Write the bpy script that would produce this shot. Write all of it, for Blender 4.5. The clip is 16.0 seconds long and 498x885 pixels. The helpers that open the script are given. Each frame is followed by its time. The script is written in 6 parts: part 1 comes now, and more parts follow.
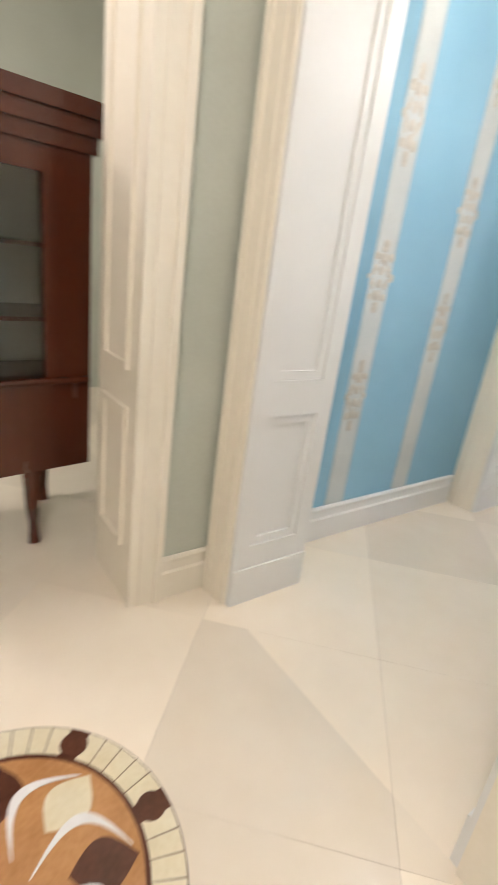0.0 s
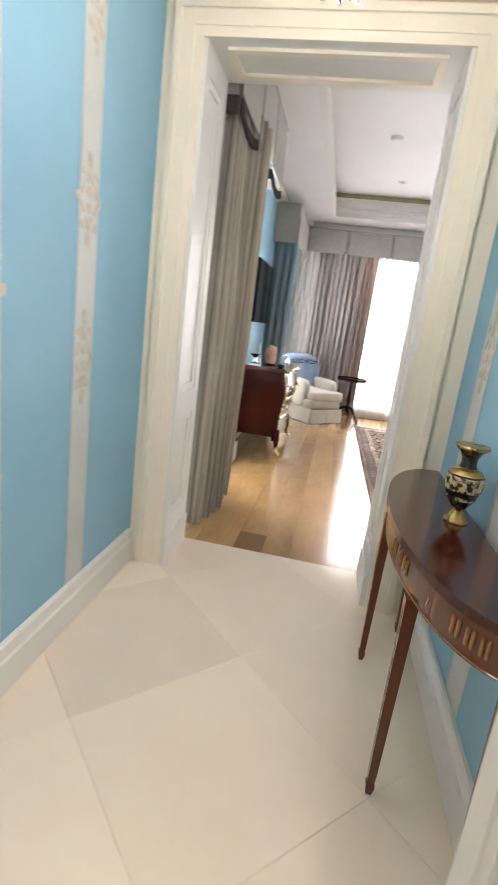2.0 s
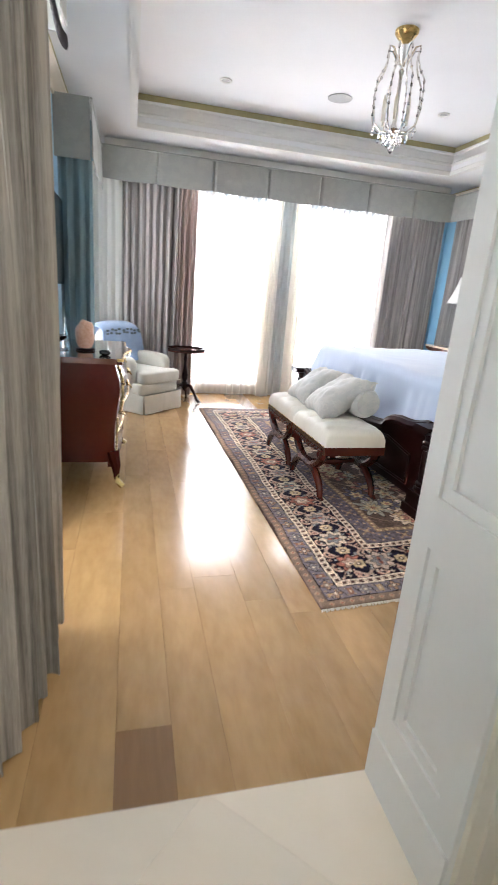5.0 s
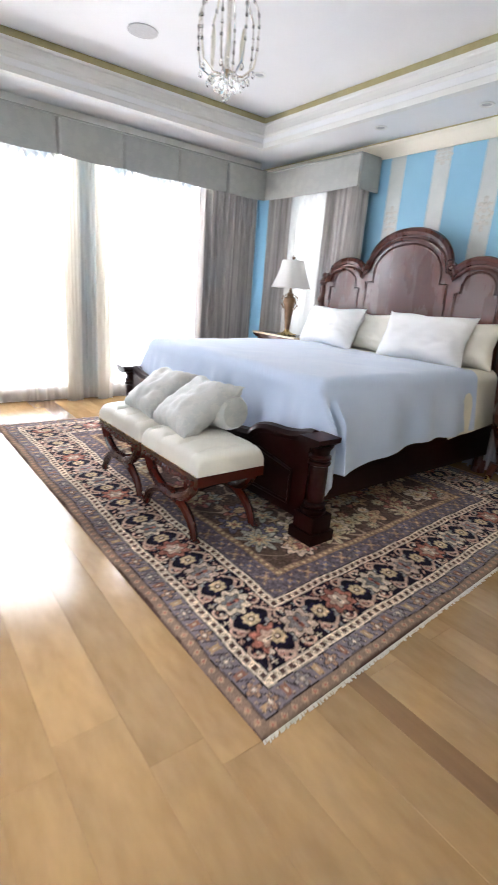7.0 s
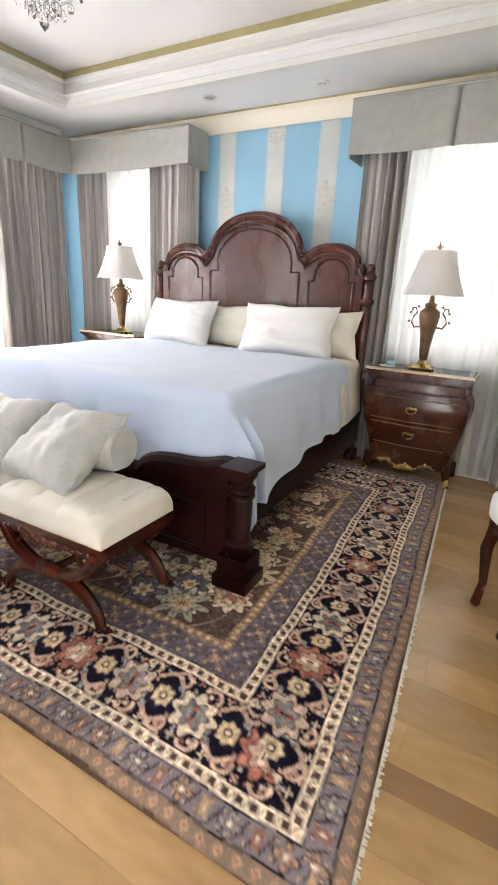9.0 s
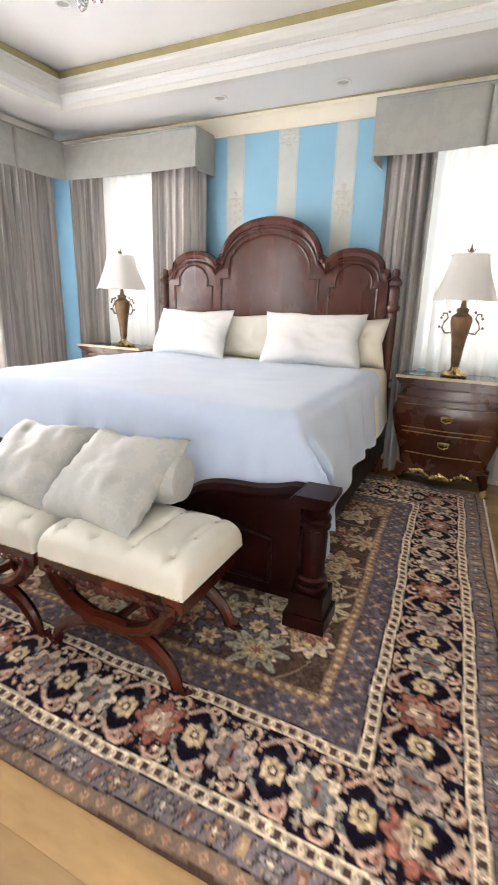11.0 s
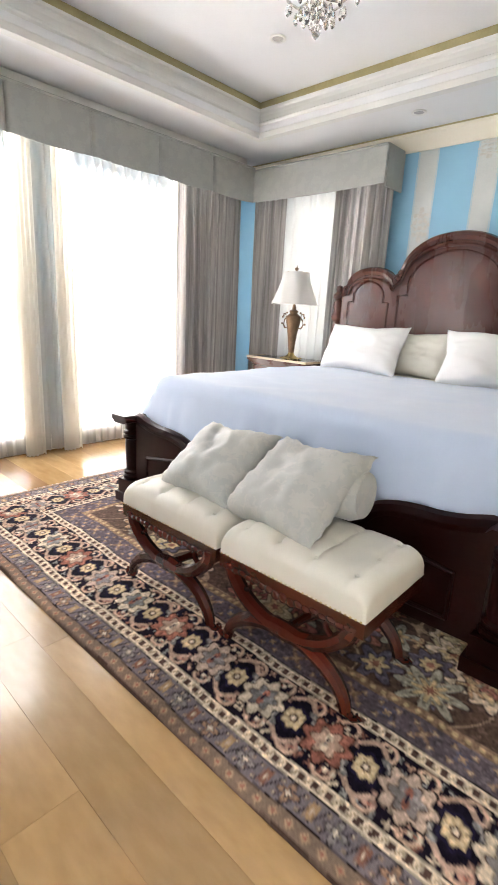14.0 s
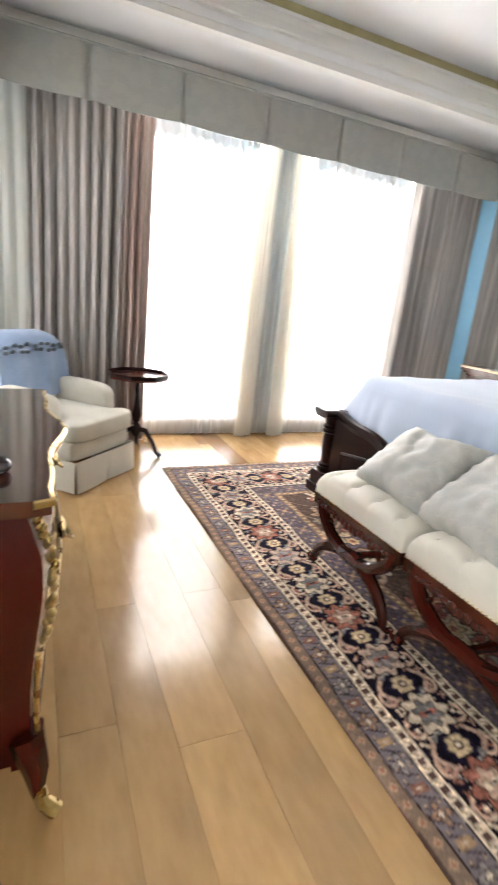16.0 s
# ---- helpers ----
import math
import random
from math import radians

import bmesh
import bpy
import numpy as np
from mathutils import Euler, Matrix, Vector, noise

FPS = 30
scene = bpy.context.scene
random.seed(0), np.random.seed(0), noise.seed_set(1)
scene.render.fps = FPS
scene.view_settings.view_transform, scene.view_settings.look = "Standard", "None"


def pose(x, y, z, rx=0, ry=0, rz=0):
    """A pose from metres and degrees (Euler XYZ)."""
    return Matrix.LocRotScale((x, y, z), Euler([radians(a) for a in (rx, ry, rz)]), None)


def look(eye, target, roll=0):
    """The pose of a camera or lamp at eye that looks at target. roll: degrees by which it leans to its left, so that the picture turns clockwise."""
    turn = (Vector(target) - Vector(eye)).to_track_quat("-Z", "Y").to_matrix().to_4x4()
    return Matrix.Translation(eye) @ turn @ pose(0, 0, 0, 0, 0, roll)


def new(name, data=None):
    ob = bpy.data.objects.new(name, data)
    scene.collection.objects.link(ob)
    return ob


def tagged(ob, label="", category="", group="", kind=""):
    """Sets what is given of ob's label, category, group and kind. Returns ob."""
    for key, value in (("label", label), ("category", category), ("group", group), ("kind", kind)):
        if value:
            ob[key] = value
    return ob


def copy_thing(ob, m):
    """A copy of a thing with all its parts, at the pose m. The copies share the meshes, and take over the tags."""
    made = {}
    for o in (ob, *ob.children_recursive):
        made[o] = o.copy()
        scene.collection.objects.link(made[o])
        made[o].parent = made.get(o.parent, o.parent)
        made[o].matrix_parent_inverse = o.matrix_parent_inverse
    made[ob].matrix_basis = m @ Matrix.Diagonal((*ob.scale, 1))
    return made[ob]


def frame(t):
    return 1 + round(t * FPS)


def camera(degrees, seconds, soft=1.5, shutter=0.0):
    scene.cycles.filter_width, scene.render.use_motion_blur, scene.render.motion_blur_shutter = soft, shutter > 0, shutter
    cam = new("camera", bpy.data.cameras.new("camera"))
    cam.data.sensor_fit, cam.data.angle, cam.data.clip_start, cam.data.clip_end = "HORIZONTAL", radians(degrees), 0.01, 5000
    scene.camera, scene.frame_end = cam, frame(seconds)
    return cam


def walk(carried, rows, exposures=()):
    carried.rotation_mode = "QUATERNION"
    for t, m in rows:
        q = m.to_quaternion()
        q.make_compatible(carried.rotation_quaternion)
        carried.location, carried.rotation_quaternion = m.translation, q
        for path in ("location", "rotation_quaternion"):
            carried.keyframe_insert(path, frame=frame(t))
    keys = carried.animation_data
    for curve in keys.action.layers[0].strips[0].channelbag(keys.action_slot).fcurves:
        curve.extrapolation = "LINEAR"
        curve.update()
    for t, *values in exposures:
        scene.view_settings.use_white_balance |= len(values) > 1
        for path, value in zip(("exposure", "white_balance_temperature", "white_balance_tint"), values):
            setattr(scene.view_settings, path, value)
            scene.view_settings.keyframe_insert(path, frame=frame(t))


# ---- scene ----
cam = camera(54.3, 16.0, shutter=0.5)
PATH = [
    (0, (0.164, 1.274, 1.192), (-1.328, 2.412, 0.5), 7.6),
    (0.5, (-0.022, 1.308, 1.089), (-1.103, 2.905, 0.558), 9.8),
    (1, (-0.122, 1.484, 1.086), (-0.912, 3.259, 0.609), 9.3),
    (1.5, (-0.238, 1.645, 1.133), (-0.808, 3.504, 0.663), 8.1),
    (2, (-0.382, 1.817, 1.196), (-0.684, 3.736, 0.72), 7.3),
    (2.5, (-0.44, 2.086, 1.106), (-0.508, 4.038, 0.676), 5.2),
    (3, (-0.469, 2.323, 1.101), (-0.435, 4.276, 0.674), 4.1),
    (5.3, (-0.757, 3.443, 1.241), (-0.187, 5.269, 0.656), 5.7),
    (5.5, (-0.759, 3.52, 1.233), (-0.122, 5.326, 0.654), 6.1),
    (6, (-0.79, 3.748, 1.222), (0.002, 5.498, 0.664), 2.3),
    (6.5, (-0.77, 3.931, 1.217), (0.214, 5.574, 0.641), 4.2),
    (7, (-0.719, 4.128, 1.234), (0.451, 5.642, 0.651), 4.6),
    (7.5, (-0.665, 4.289, 1.258), (0.669, 5.653, 0.659), 5.7),
    (8, (-0.679, 4.506, 1.271), (0.844, 5.66, 0.679), 4.7),
    (8.2, (-0.672, 4.57, 1.258), (0.897, 5.666, 0.677), 4.7),
    (10.3, (-0.61, 5.166, 1.277), (1.119, 5.975, 0.682), 1.1),
    (10.5, (-0.617, 5.211, 1.262), (1.121, 6.011, 0.682), 1.4),
    (11, (-0.635, 5.256, 1.252), (1.088, 6.106, 0.696), 1.7),
    (11.5, (-0.64, 5.279, 1.246), (1.047, 6.205, 0.702), 1.9),
    (12, (-0.65, 5.305, 1.246), (0.988, 6.313, 0.697), 2.1),
    (12.5, (-0.67, 5.327, 1.256), (0.91, 6.423, 0.706), 1.8),
    (13, (-0.683, 5.349, 1.254), (0.834, 6.536, 0.715), 1.9),
    (13.5, (-0.714, 5.355, 1.257), (0.738, 6.622, 0.722), 2.2),
    (14, (-0.728, 5.417, 1.23), (0.689, 6.732, 0.716), 3.1),
    (14.5, (-0.737, 5.397, 1.246), (0.609, 6.779, 0.72), 3.6),
    (15, (-0.738, 5.424, 1.235), (0.522, 6.883, 0.704), 4.4),
    (15.5, (-0.801, 5.4, 1.265), (0.26, 6.999, 0.701), 5.7),
    (16, (-0.814, 5.383, 1.215), (-0.019, 7.128, 0.646), 6.3),
]
EXPOSURE = [(0.0, 0.60, 6250, 13), (0.6, 0.56, 6150, 14), (1.4, 0.58, 6200, 14), (2.2, 0.66, 6450, 14), (3.2, 0.82, 6450, 14), (5.5, 0.52, 5950, 11), (7.2, 0.54, 5950, 11), (8.0, 0.62, 6250, 12),
            (10.5, 0.70, 6550, 11), (13.0, 0.56, 6450, 11), (14.5, 0.43, 6450, 10), (16.0, 0.45, 6450, 10)]
walk(cam, [(t, look(eye, target, roll)) for t, eye, target, roll in PATH], EXPOSURE)

# ---- world and light ----
world = bpy.data.worlds.new("sky")
scene.world = world
world.use_nodes = True
wn = world.node_tree.nodes
sky = wn.new("ShaderNodeTexSky")
sky.sky_type, sky.sun_disc = "NISHITA", False
sky.sun_elevation, sky.sun_rotation = radians(50), radians(20)
world.node_tree.links.new(sky.outputs["Color"], wn["Background"].inputs["Color"])
wn["Background"].inputs["Strength"].default_value = 0.12


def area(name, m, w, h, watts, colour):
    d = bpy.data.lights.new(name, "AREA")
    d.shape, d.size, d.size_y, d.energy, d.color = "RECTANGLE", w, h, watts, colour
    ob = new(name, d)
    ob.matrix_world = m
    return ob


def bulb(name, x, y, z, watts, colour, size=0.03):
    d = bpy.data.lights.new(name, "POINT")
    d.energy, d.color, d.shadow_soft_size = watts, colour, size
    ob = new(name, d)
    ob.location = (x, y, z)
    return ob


DAY = (1.0, 0.962, 0.970)
WARM = (1.0, 0.90, 0.84)
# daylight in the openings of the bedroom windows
for cx in (0.255, 1.845):
    area("window_daylight", pose(cx, 9.68, 1.24, -74, 0, 0), 1.22, 2.36, 128, DAY)
area("window_daylight", pose(3.50, 8.42, 1.62, 0, 90, 0), 1.5, 0.76, 11, DAY)
area("window_daylight", pose(3.50, 5.355, 1.62, 0, 90, 0), 1.5, 0.95, 19, DAY)
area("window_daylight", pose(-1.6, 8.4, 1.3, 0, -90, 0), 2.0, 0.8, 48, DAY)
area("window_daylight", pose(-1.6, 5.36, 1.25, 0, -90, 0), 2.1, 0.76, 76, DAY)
# hall chandelier, and an unseen ceiling lamp assumed from the foyer's warm light
bulb("chandelier_bulb", -0.50, 3.0, 2.06, 19, (1.0, 0.935, 0.89), 0.08)
bulb("unseen_foyer_bulb", 0.35, 0.75, 2.45, 44, WARM, 0.12)
# added fill, no fixture known here; brightens the display cabinet
bulb("sitting_room_fill", -2.5, 0.2, 2.4, 45, WARM, 0.12)


# ---- materials ----
def mat(name, c1, c2, rough=0.5, scale=6.0, bump=0.05, metal=0.0, fine=80.0, coat=0.0, sheen=0.0, stretch=(1, 1, 1), vary=0.0, spread=0.15):
    m = bpy.data.materials.new(name)
    m.use_nodes = True
    n, l = m.node_tree.nodes, m.node_tree.links
    b = n["Principled BSDF"]
    tc, mp = n.new("ShaderNodeTexCoord"), n.new("ShaderNodeMapping")
    mp.inputs["Scale"].default_value = stretch
    l.new(tc.outputs["Object"], mp.inputs["Vector"])
    n1, n2 = n.new("ShaderNodeTexNoise"), n.new("ShaderNodeTexNoise")
    n1.inputs["Scale"].default_value, n1.inputs["Detail"].default_value = scale, 6
    n2.inputs["Scale"].default_value, n2.inputs["Detail"].default_value = fine, 4
    l.new(mp.outputs["Vector"], n1.inputs["Vector"])
    l.new(mp.outputs["Vector"], n2.inputs["Vector"])
    ramp = n.new("ShaderNodeValToRGB")
    ramp.color_ramp.elements[0].position, ramp.color_ramp.elements[1].position = 0.5 - spread, 0.5 + spread
    ramp.color_ramp.elements[0].color, ramp.color_ramp.elements[1].color = (*c1, 1), (*c2, 1)
    mix = n.new("ShaderNodeMath")
    mix.operation = "MULTIPLY_ADD"
    mix.inputs[1].default_value = 0.35
    l.new(n2.outputs["Fac"], mix.inputs[0])
    sc = n.new("ShaderNodeMath")
    sc.operation = "MULTIPLY"
    sc.inputs[1].default_value = 0.65
    l.new(n1.outputs["Fac"], sc.inputs[0])
    l.new(sc.outputs[0], mix.inputs[2])
    l.new(mix.outputs[0], ramp.inputs["Fac"])
    col = ramp.outputs["Color"]
    if vary:
        oi, hsv, mr = n.new("ShaderNodeObjectInfo"), n.new("ShaderNodeHueSaturation"), n.new("ShaderNodeMapRange")
        mr.inputs["To Min"].default_value, mr.inputs["To Max"].default_value = 1 - vary, 1 + vary
        l.new(oi.outputs["Random"], mr.inputs["Value"])
        l.new(mr.outputs["Result"], hsv.inputs["Value"])
        l.new(col, hsv.inputs["Color"])
        col = hsv.outputs["Color"]
        ad = n.new("ShaderNodeVectorMath")
        ad.operation = "ADD"
        sp = n.new("ShaderNodeVectorMath")
        sp.operation = "SCALE"
        sp.inputs[0].default_value = (7.0, 3.0, 11.0)
        l.new(oi.outputs["Random"], sp.inputs["Scale"])
        l.new(tc.outputs["Object"], ad.inputs[0])
        l.new(sp.outputs["Vector"], ad.inputs[1])
        l.new(ad.outputs["Vector"], mp.inputs["Vector"])
    l.new(col, b.inputs["Base Color"])
    rr = n.new("ShaderNodeMapRange")
    rr.inputs["To Min"].default_value, rr.inputs["To Max"].default_value = max(0.02, rough - 0.08), min(1, rough + 0.08)
    l.new(n1.outputs["Fac"], rr.inputs["Value"])
    l.new(rr.outputs["Result"], b.inputs["Roughness"])
    b.inputs["Metallic"].default_value = metal
    b.inputs["Coat Weight"].default_value = coat
    b.inputs["Coat Roughness"].default_value = 0.12
    b.inputs["Sheen Weight"].default_value = sheen
    if bump:
        bp = n.new("ShaderNodeBump")
        bp.inputs["Strength"].default_value, bp.inputs["Distance"].default_value = bump, 0.01
        l.new(mix.outputs[0], bp.inputs["Height"])
        l.new(bp.outputs["Normal"], b.inputs["Normal"])
    return m


def glass_mat(name, colour, rough=0.02):
    m = bpy.data.materials.new(name)
    m.use_nodes = True
    b = m.node_tree.nodes["Principled BSDF"]
    b.inputs["Base Color"].default_value = (*colour, 1)
    b.inputs["Roughness"].default_value = rough
    b.inputs["Transmission Weight"].default_value = 1.0
    b.inputs["IOR"].default_value = 1.5
    return m


def cloth_light(name, colour, clear, back):
    """Thin cloth that lets light through: clear, the open part of the weave; back, the part that glows through."""
    m = bpy.data.materials.new(name)
    m.use_nodes = True
    n, l = m.node_tree.nodes, m.node_tree.links
    out = n["Material Output"]
    n.remove(n["Principled BSDF"])
    d, t, c = n.new("ShaderNodeBsdfDiffuse"), n.new("ShaderNodeBsdfTranslucent"), n.new("ShaderNodeBsdfTransparent")
    w = n.new("ShaderNodeTexNoise")
    w.inputs["Scale"].default_value = 220
    rp = n.new("ShaderNodeValToRGB")
    rp.color_ramp.elements[0].color = (*[v * 0.93 for v in colour], 1)
    rp.color_ramp.elements[1].color = (*colour, 1)
    l.new(w.outputs["Fac"], rp.inputs["Fac"])
    l.new(rp.outputs["Color"], d.inputs["Color"])
    l.new(rp.outputs["Color"], t.inputs["Color"])
    a, b = n.new("ShaderNodeMixShader"), n.new("ShaderNodeMixShader")
    a.inputs["Fac"].default_value, b.inputs["Fac"].default_value = back, clear
    l.new(d.outputs[0], a.inputs[1])
    l.new(t.outputs[0], a.inputs[2])
    l.new(a.outputs[0], b.inputs[1])
    l.new(c.outputs[0], b.inputs[2])
    l.new(b.outputs[0], out.inputs["Surface"])
    return m


def damask(name, c1, c2, size, rough=0.6):
    """Woven cloth with a large tone-on-tone figure of leaves."""
    m = mat(name, c1, c1, rough, 30, 0.08, fine=260, sheen=0.3)
    n, l = m.node_tree.nodes, m.node_tree.links
    b = n["Principled BSDF"]
    tc, wv, vo, nz = n.new("ShaderNodeTexCoord"), n.new("ShaderNodeTexWave"), n.new("ShaderNodeTexVoronoi"), n.new("ShaderNodeTexNoise")
    nz.inputs["Scale"].default_value, nz.inputs["Distortion"].default_value = 7.0 / size, 1.6
    vo.inputs["Scale"].default_value, vo.feature = 3.2 / size, "SMOOTH_F1"
    l.new(tc.outputs["Object"], nz.inputs["Vector"])
    l.new(tc.outputs["Object"], vo.inputs["Vector"])
    n.remove(wv)
    mu = n.new("ShaderNodeMath")
    mu.operation = "MULTIPLY"
    l.new(nz.outputs["Fac"], mu.inputs[0])
    l.new(vo.outputs["Distance"], mu.inputs[1])
    rp = n.new("ShaderNodeValToRGB")
    rp.color_ramp.elements[0].position, rp.color_ramp.elements[1].position = 0.20, 0.235
    rp.color_ramp.elements[0].color, rp.color_ramp.elements[1].color = (*c2, 1), (*c1, 1)
    l.new(mu.outputs[0], rp.inputs["Fac"])
    l.new(rp.outputs["Color"], b.inputs["Base Color"])
    return m


M_BLUE = mat("blue_wallpaper", (0.26, 0.50, 0.67), (0.30, 0.545, 0.71), 0.62, 3, 0.03, fine=150)
# blue paper again, the hall's dimmer warm light mixed into its colour
M_BLUE_HALL = mat("hall_light_wallpaper", (0.235, 0.455, 0.60), (0.28, 0.505, 0.645), 0.62, 3, 0.03, fine=150)
M_MOTIF2 = mat("faint_stencil", (0.54, 0.52, 0.47), (0.64, 0.62, 0.575), 0.5, 30, 0.15)
M_STRIPE = mat("pale_stripe", (0.53, 0.555, 0.54), (0.64, 0.655, 0.63), 0.45, 4, 0.05, fine=120)
M_MOTIF = mat("stencil_relief", (0.48, 0.44, 0.375), (0.63, 0.59, 0.515), 0.5, 30, 0.12)
M_GREEN = mat("sage_wall", (0.50, 0.52, 0.44), (0.55, 0.57, 0.49), 0.6, 3, 0.03)
M_WHITE = mat("white_paint", (0.78, 0.77, 0.735), (0.80, 0.79, 0.755), 0.42, 2.5, 0.002, fine=60)
M_CREAM = mat("cream_paint", (0.84, 0.775, 0.645), (0.88, 0.815, 0.685), 0.42, 2.5, 0.008, fine=60)
M_CEIL = mat("ceiling_paint", (0.80, 0.80, 0.80), (0.84, 0.84, 0.84), 0.7, 2, 0.03, fine=90)
M_OLIVE = mat("gilded_band", (0.40, 0.345, 0.165), (0.48, 0.42, 0.22), 0.5, 9, 0.06)
M_MARBLE = mat("cream_marble", (0.80, 0.708, 0.568), (0.87, 0.790, 0.660), 0.16, 1.6, 0.0, fine=9, coat=0.3, vary=0.085, spread=0.22)
M_GROUT = mat("grout", (0.64, 0.575, 0.465), (0.70, 0.64, 0.53), 0.5, 20, 0.1)
M_OAK = mat("oiled_oak", (0.300, 0.173, 0.065), (0.535, 0.345, 0.148), 0.21, 1.8, 0.02, fine=11, coat=0.45, stretch=(2.6, 0.8, 3), vary=0.11, spread=0.27)
M_OAKD = mat("smoked_oak", (0.215, 0.115, 0.045), (0.35, 0.205, 0.088), 0.24, 1.2, 0.03, fine=14, coat=0.55, stretch=(5, 0.6, 3), vary=0.15, spread=0.35)
M_JOINT = mat("plank_joint", (0.33, 0.19, 0.066), (0.37, 0.22, 0.08), 0.3, 20, 0.0)
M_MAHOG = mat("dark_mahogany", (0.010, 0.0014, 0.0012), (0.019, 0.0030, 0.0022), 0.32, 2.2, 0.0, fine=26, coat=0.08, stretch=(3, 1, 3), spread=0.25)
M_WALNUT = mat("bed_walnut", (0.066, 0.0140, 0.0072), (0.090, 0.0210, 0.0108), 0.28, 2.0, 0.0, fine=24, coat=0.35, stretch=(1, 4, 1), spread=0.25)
M_BOMBE = mat("burled_wood", (0.058, 0.0130, 0.0055), (0.090, 0.0240, 0.0095), 0.27, 5, 0.0, fine=30, coat=0.5, spread=0.2)
M_CURULE = mat("red_mahogany", (0.045, 0.0070, 0.0036), (0.078, 0.0140, 0.0065), 0.24, 4, 0.01, fine=30, coat=0.25, spread=0.25)
M_CHEST = mat("red_chest_mahogany", (0.044, 0.0045, 0.0028), (0.070, 0.0085, 0.0048), 0.22, 2.2, 0.0, fine=26, coat=0.2, stretch=(1, 3, 1), spread=0.25)
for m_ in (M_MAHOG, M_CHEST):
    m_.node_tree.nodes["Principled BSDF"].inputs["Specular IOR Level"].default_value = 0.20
M_SATIN = mat("satinwood", (0.28, 0.135, 0.045), (0.40, 0.21, 0.080), 0.3, 20, 0.0, coat=0.3)
M_TOPW = mat("dark_polished_top", (0.044, 0.0074, 0.0038), (0.070, 0.0135, 0.0062), 0.16, 2.2, 0.0, fine=26, coat=0.4, stretch=(4, 1, 4), spread=0.25)
M_CABINET = mat("warm_mahogany", (0.062, 0.0105, 0.0040), (0.100, 0.0200, 0.0070), 0.24, 2.2, 0.0, fine=26, coat=0.4, stretch=(4, 4, 1), spread=0.25)
M_EDGE = mat("pale_gilt_edge", (0.50, 0.38, 0.24), (0.64, 0.52, 0.36), 0.3, 30, 0.05, coat=0.2)
M_INLAY = mat("satinwood_inlay", (0.26, 0.12, 0.045), (0.36, 0.18, 0.075), 0.3, 20, 0.03, coat=0.3)
# polished chest top; base colour lifted to carry some of the window's reflection
M_GLOSS = mat("reflection_lifted_mahogany", (0.075, 0.020, 0.010), (0.115, 0.036, 0.018), 0.08, 2.2, 0.0, fine=26, coat=1.0, stretch=(1, 6, 1), spread=0.25)
M_TABLE = mat("inlaid_table_wood", (0.085, 0.019, 0.0055), (0.165, 0.044, 0.0120), 0.20, 3, 0.02, fine=30, coat=0.7, stretch=(1, 6, 1), spread=0.25)
M_GILT = mat("gilt_metal", (0.42, 0.29, 0.095), (0.60, 0.44, 0.18), 0.28, 24, 0.2, metal=1.0)
M_BRONZE = mat("bronze_finish", (0.15, 0.085, 0.045), (0.27, 0.165, 0.090), 0.34, 14, 0.15, metal=0.6)
M_CHROME = mat("polished_nickel", (0.70, 0.68, 0.64), (0.80, 0.78, 0.74), 0.15, 10, 0.0, metal=1.0)
M_DRAPE = mat("striped_drapery", (0.20, 0.185, 0.18), (0.64, 0.605, 0.57), 0.75, 5, 0.12, fine=60, sheen=0.3, stretch=(9, 4, 0.08), spread=0.16)
# rust in the stripes stands in for daylight glowing through the cloth
M_DRAPE_LIT = mat("backlit_tint_drapery", (0.34, 0.205, 0.170), (0.62, 0.54, 0.49), 0.75, 5, 0.12, fine=60, sheen=0.3, stretch=(9, 4, 0.08), spread=0.14)
M_DRAPEB = mat("silk_drapery", (0.17, 0.27, 0.31), (0.25, 0.36, 0.40), 0.6, 4, 0.10, fine=150, sheen=0.3, stretch=(5, 5, 0.3))
# gold-olive stripes, plus the folds' dark and light streaked into the colour
M_TAFFETA = mat("grey_gold_fold_shaded", (0.105, 0.092, 0.074), (0.52, 0.470, 0.395), 0.50, 6, 0.12, fine=160, sheen=0.3, stretch=(7, 7, 0.1), spread=0.13)
M_VALANCE = damask("damask_valance", (0.36, 0.365, 0.34), (0.385, 0.39, 0.36), 0.22)
M_TRIM = mat("dark_fringe", (0.03, 0.025, 0.03), (0.07, 0.06, 0.06), 0.8, 40, 0.4)
M_SHEER = cloth_light("sheer_voile", (0.90, 0.88, 0.85), 0.36, 0.60)
M_SHEERE = cloth_light("close_voile", (0.90, 0.89, 0.86), 0.07, 0.55)
M_SHEERD = cloth_light("gathered_voile", (0.93, 0.90, 0.84), 0.10, 0.68)
M_LEATHER = mat("ivory_leather", (0.72, 0.69, 0.60), (0.79, 0.76, 0.67), 0.38, 9, 0.06, fine=240)
M_LINEN = mat("white_cotton", (0.83, 0.82, 0.80), (0.87, 0.86, 0.84), 0.8, 6, 0.10, fine=300, sheen=0.2)
M_IVORY = mat("ivory_cotton", (0.80, 0.765, 0.66), (0.84, 0.805, 0.70), 0.8, 6, 0.10, fine=300, sheen=0.2)
M_SKYBL = mat("pale_blue_blanket", (0.52, 0.61, 0.78), (0.57, 0.66, 0.82), 0.85, 5, 0.14, fine=260, sheen=0.4)
M_CUSH = damask("damask_cushion", (0.45, 0.455, 0.43), (0.50, 0.49, 0.455), 0.22, 0.45)
M_UPHOL = mat("cream_upholstery", (0.58, 0.55, 0.47), (0.66, 0.63, 0.55), 0.8, 8, 0.10, fine=240, sheen=0.2)
M_THROW = mat("blue_throw", (0.24, 0.34, 0.52), (0.34, 0.44, 0.62), 0.85, 9, 0.2, fine=150, sheen=0.3)
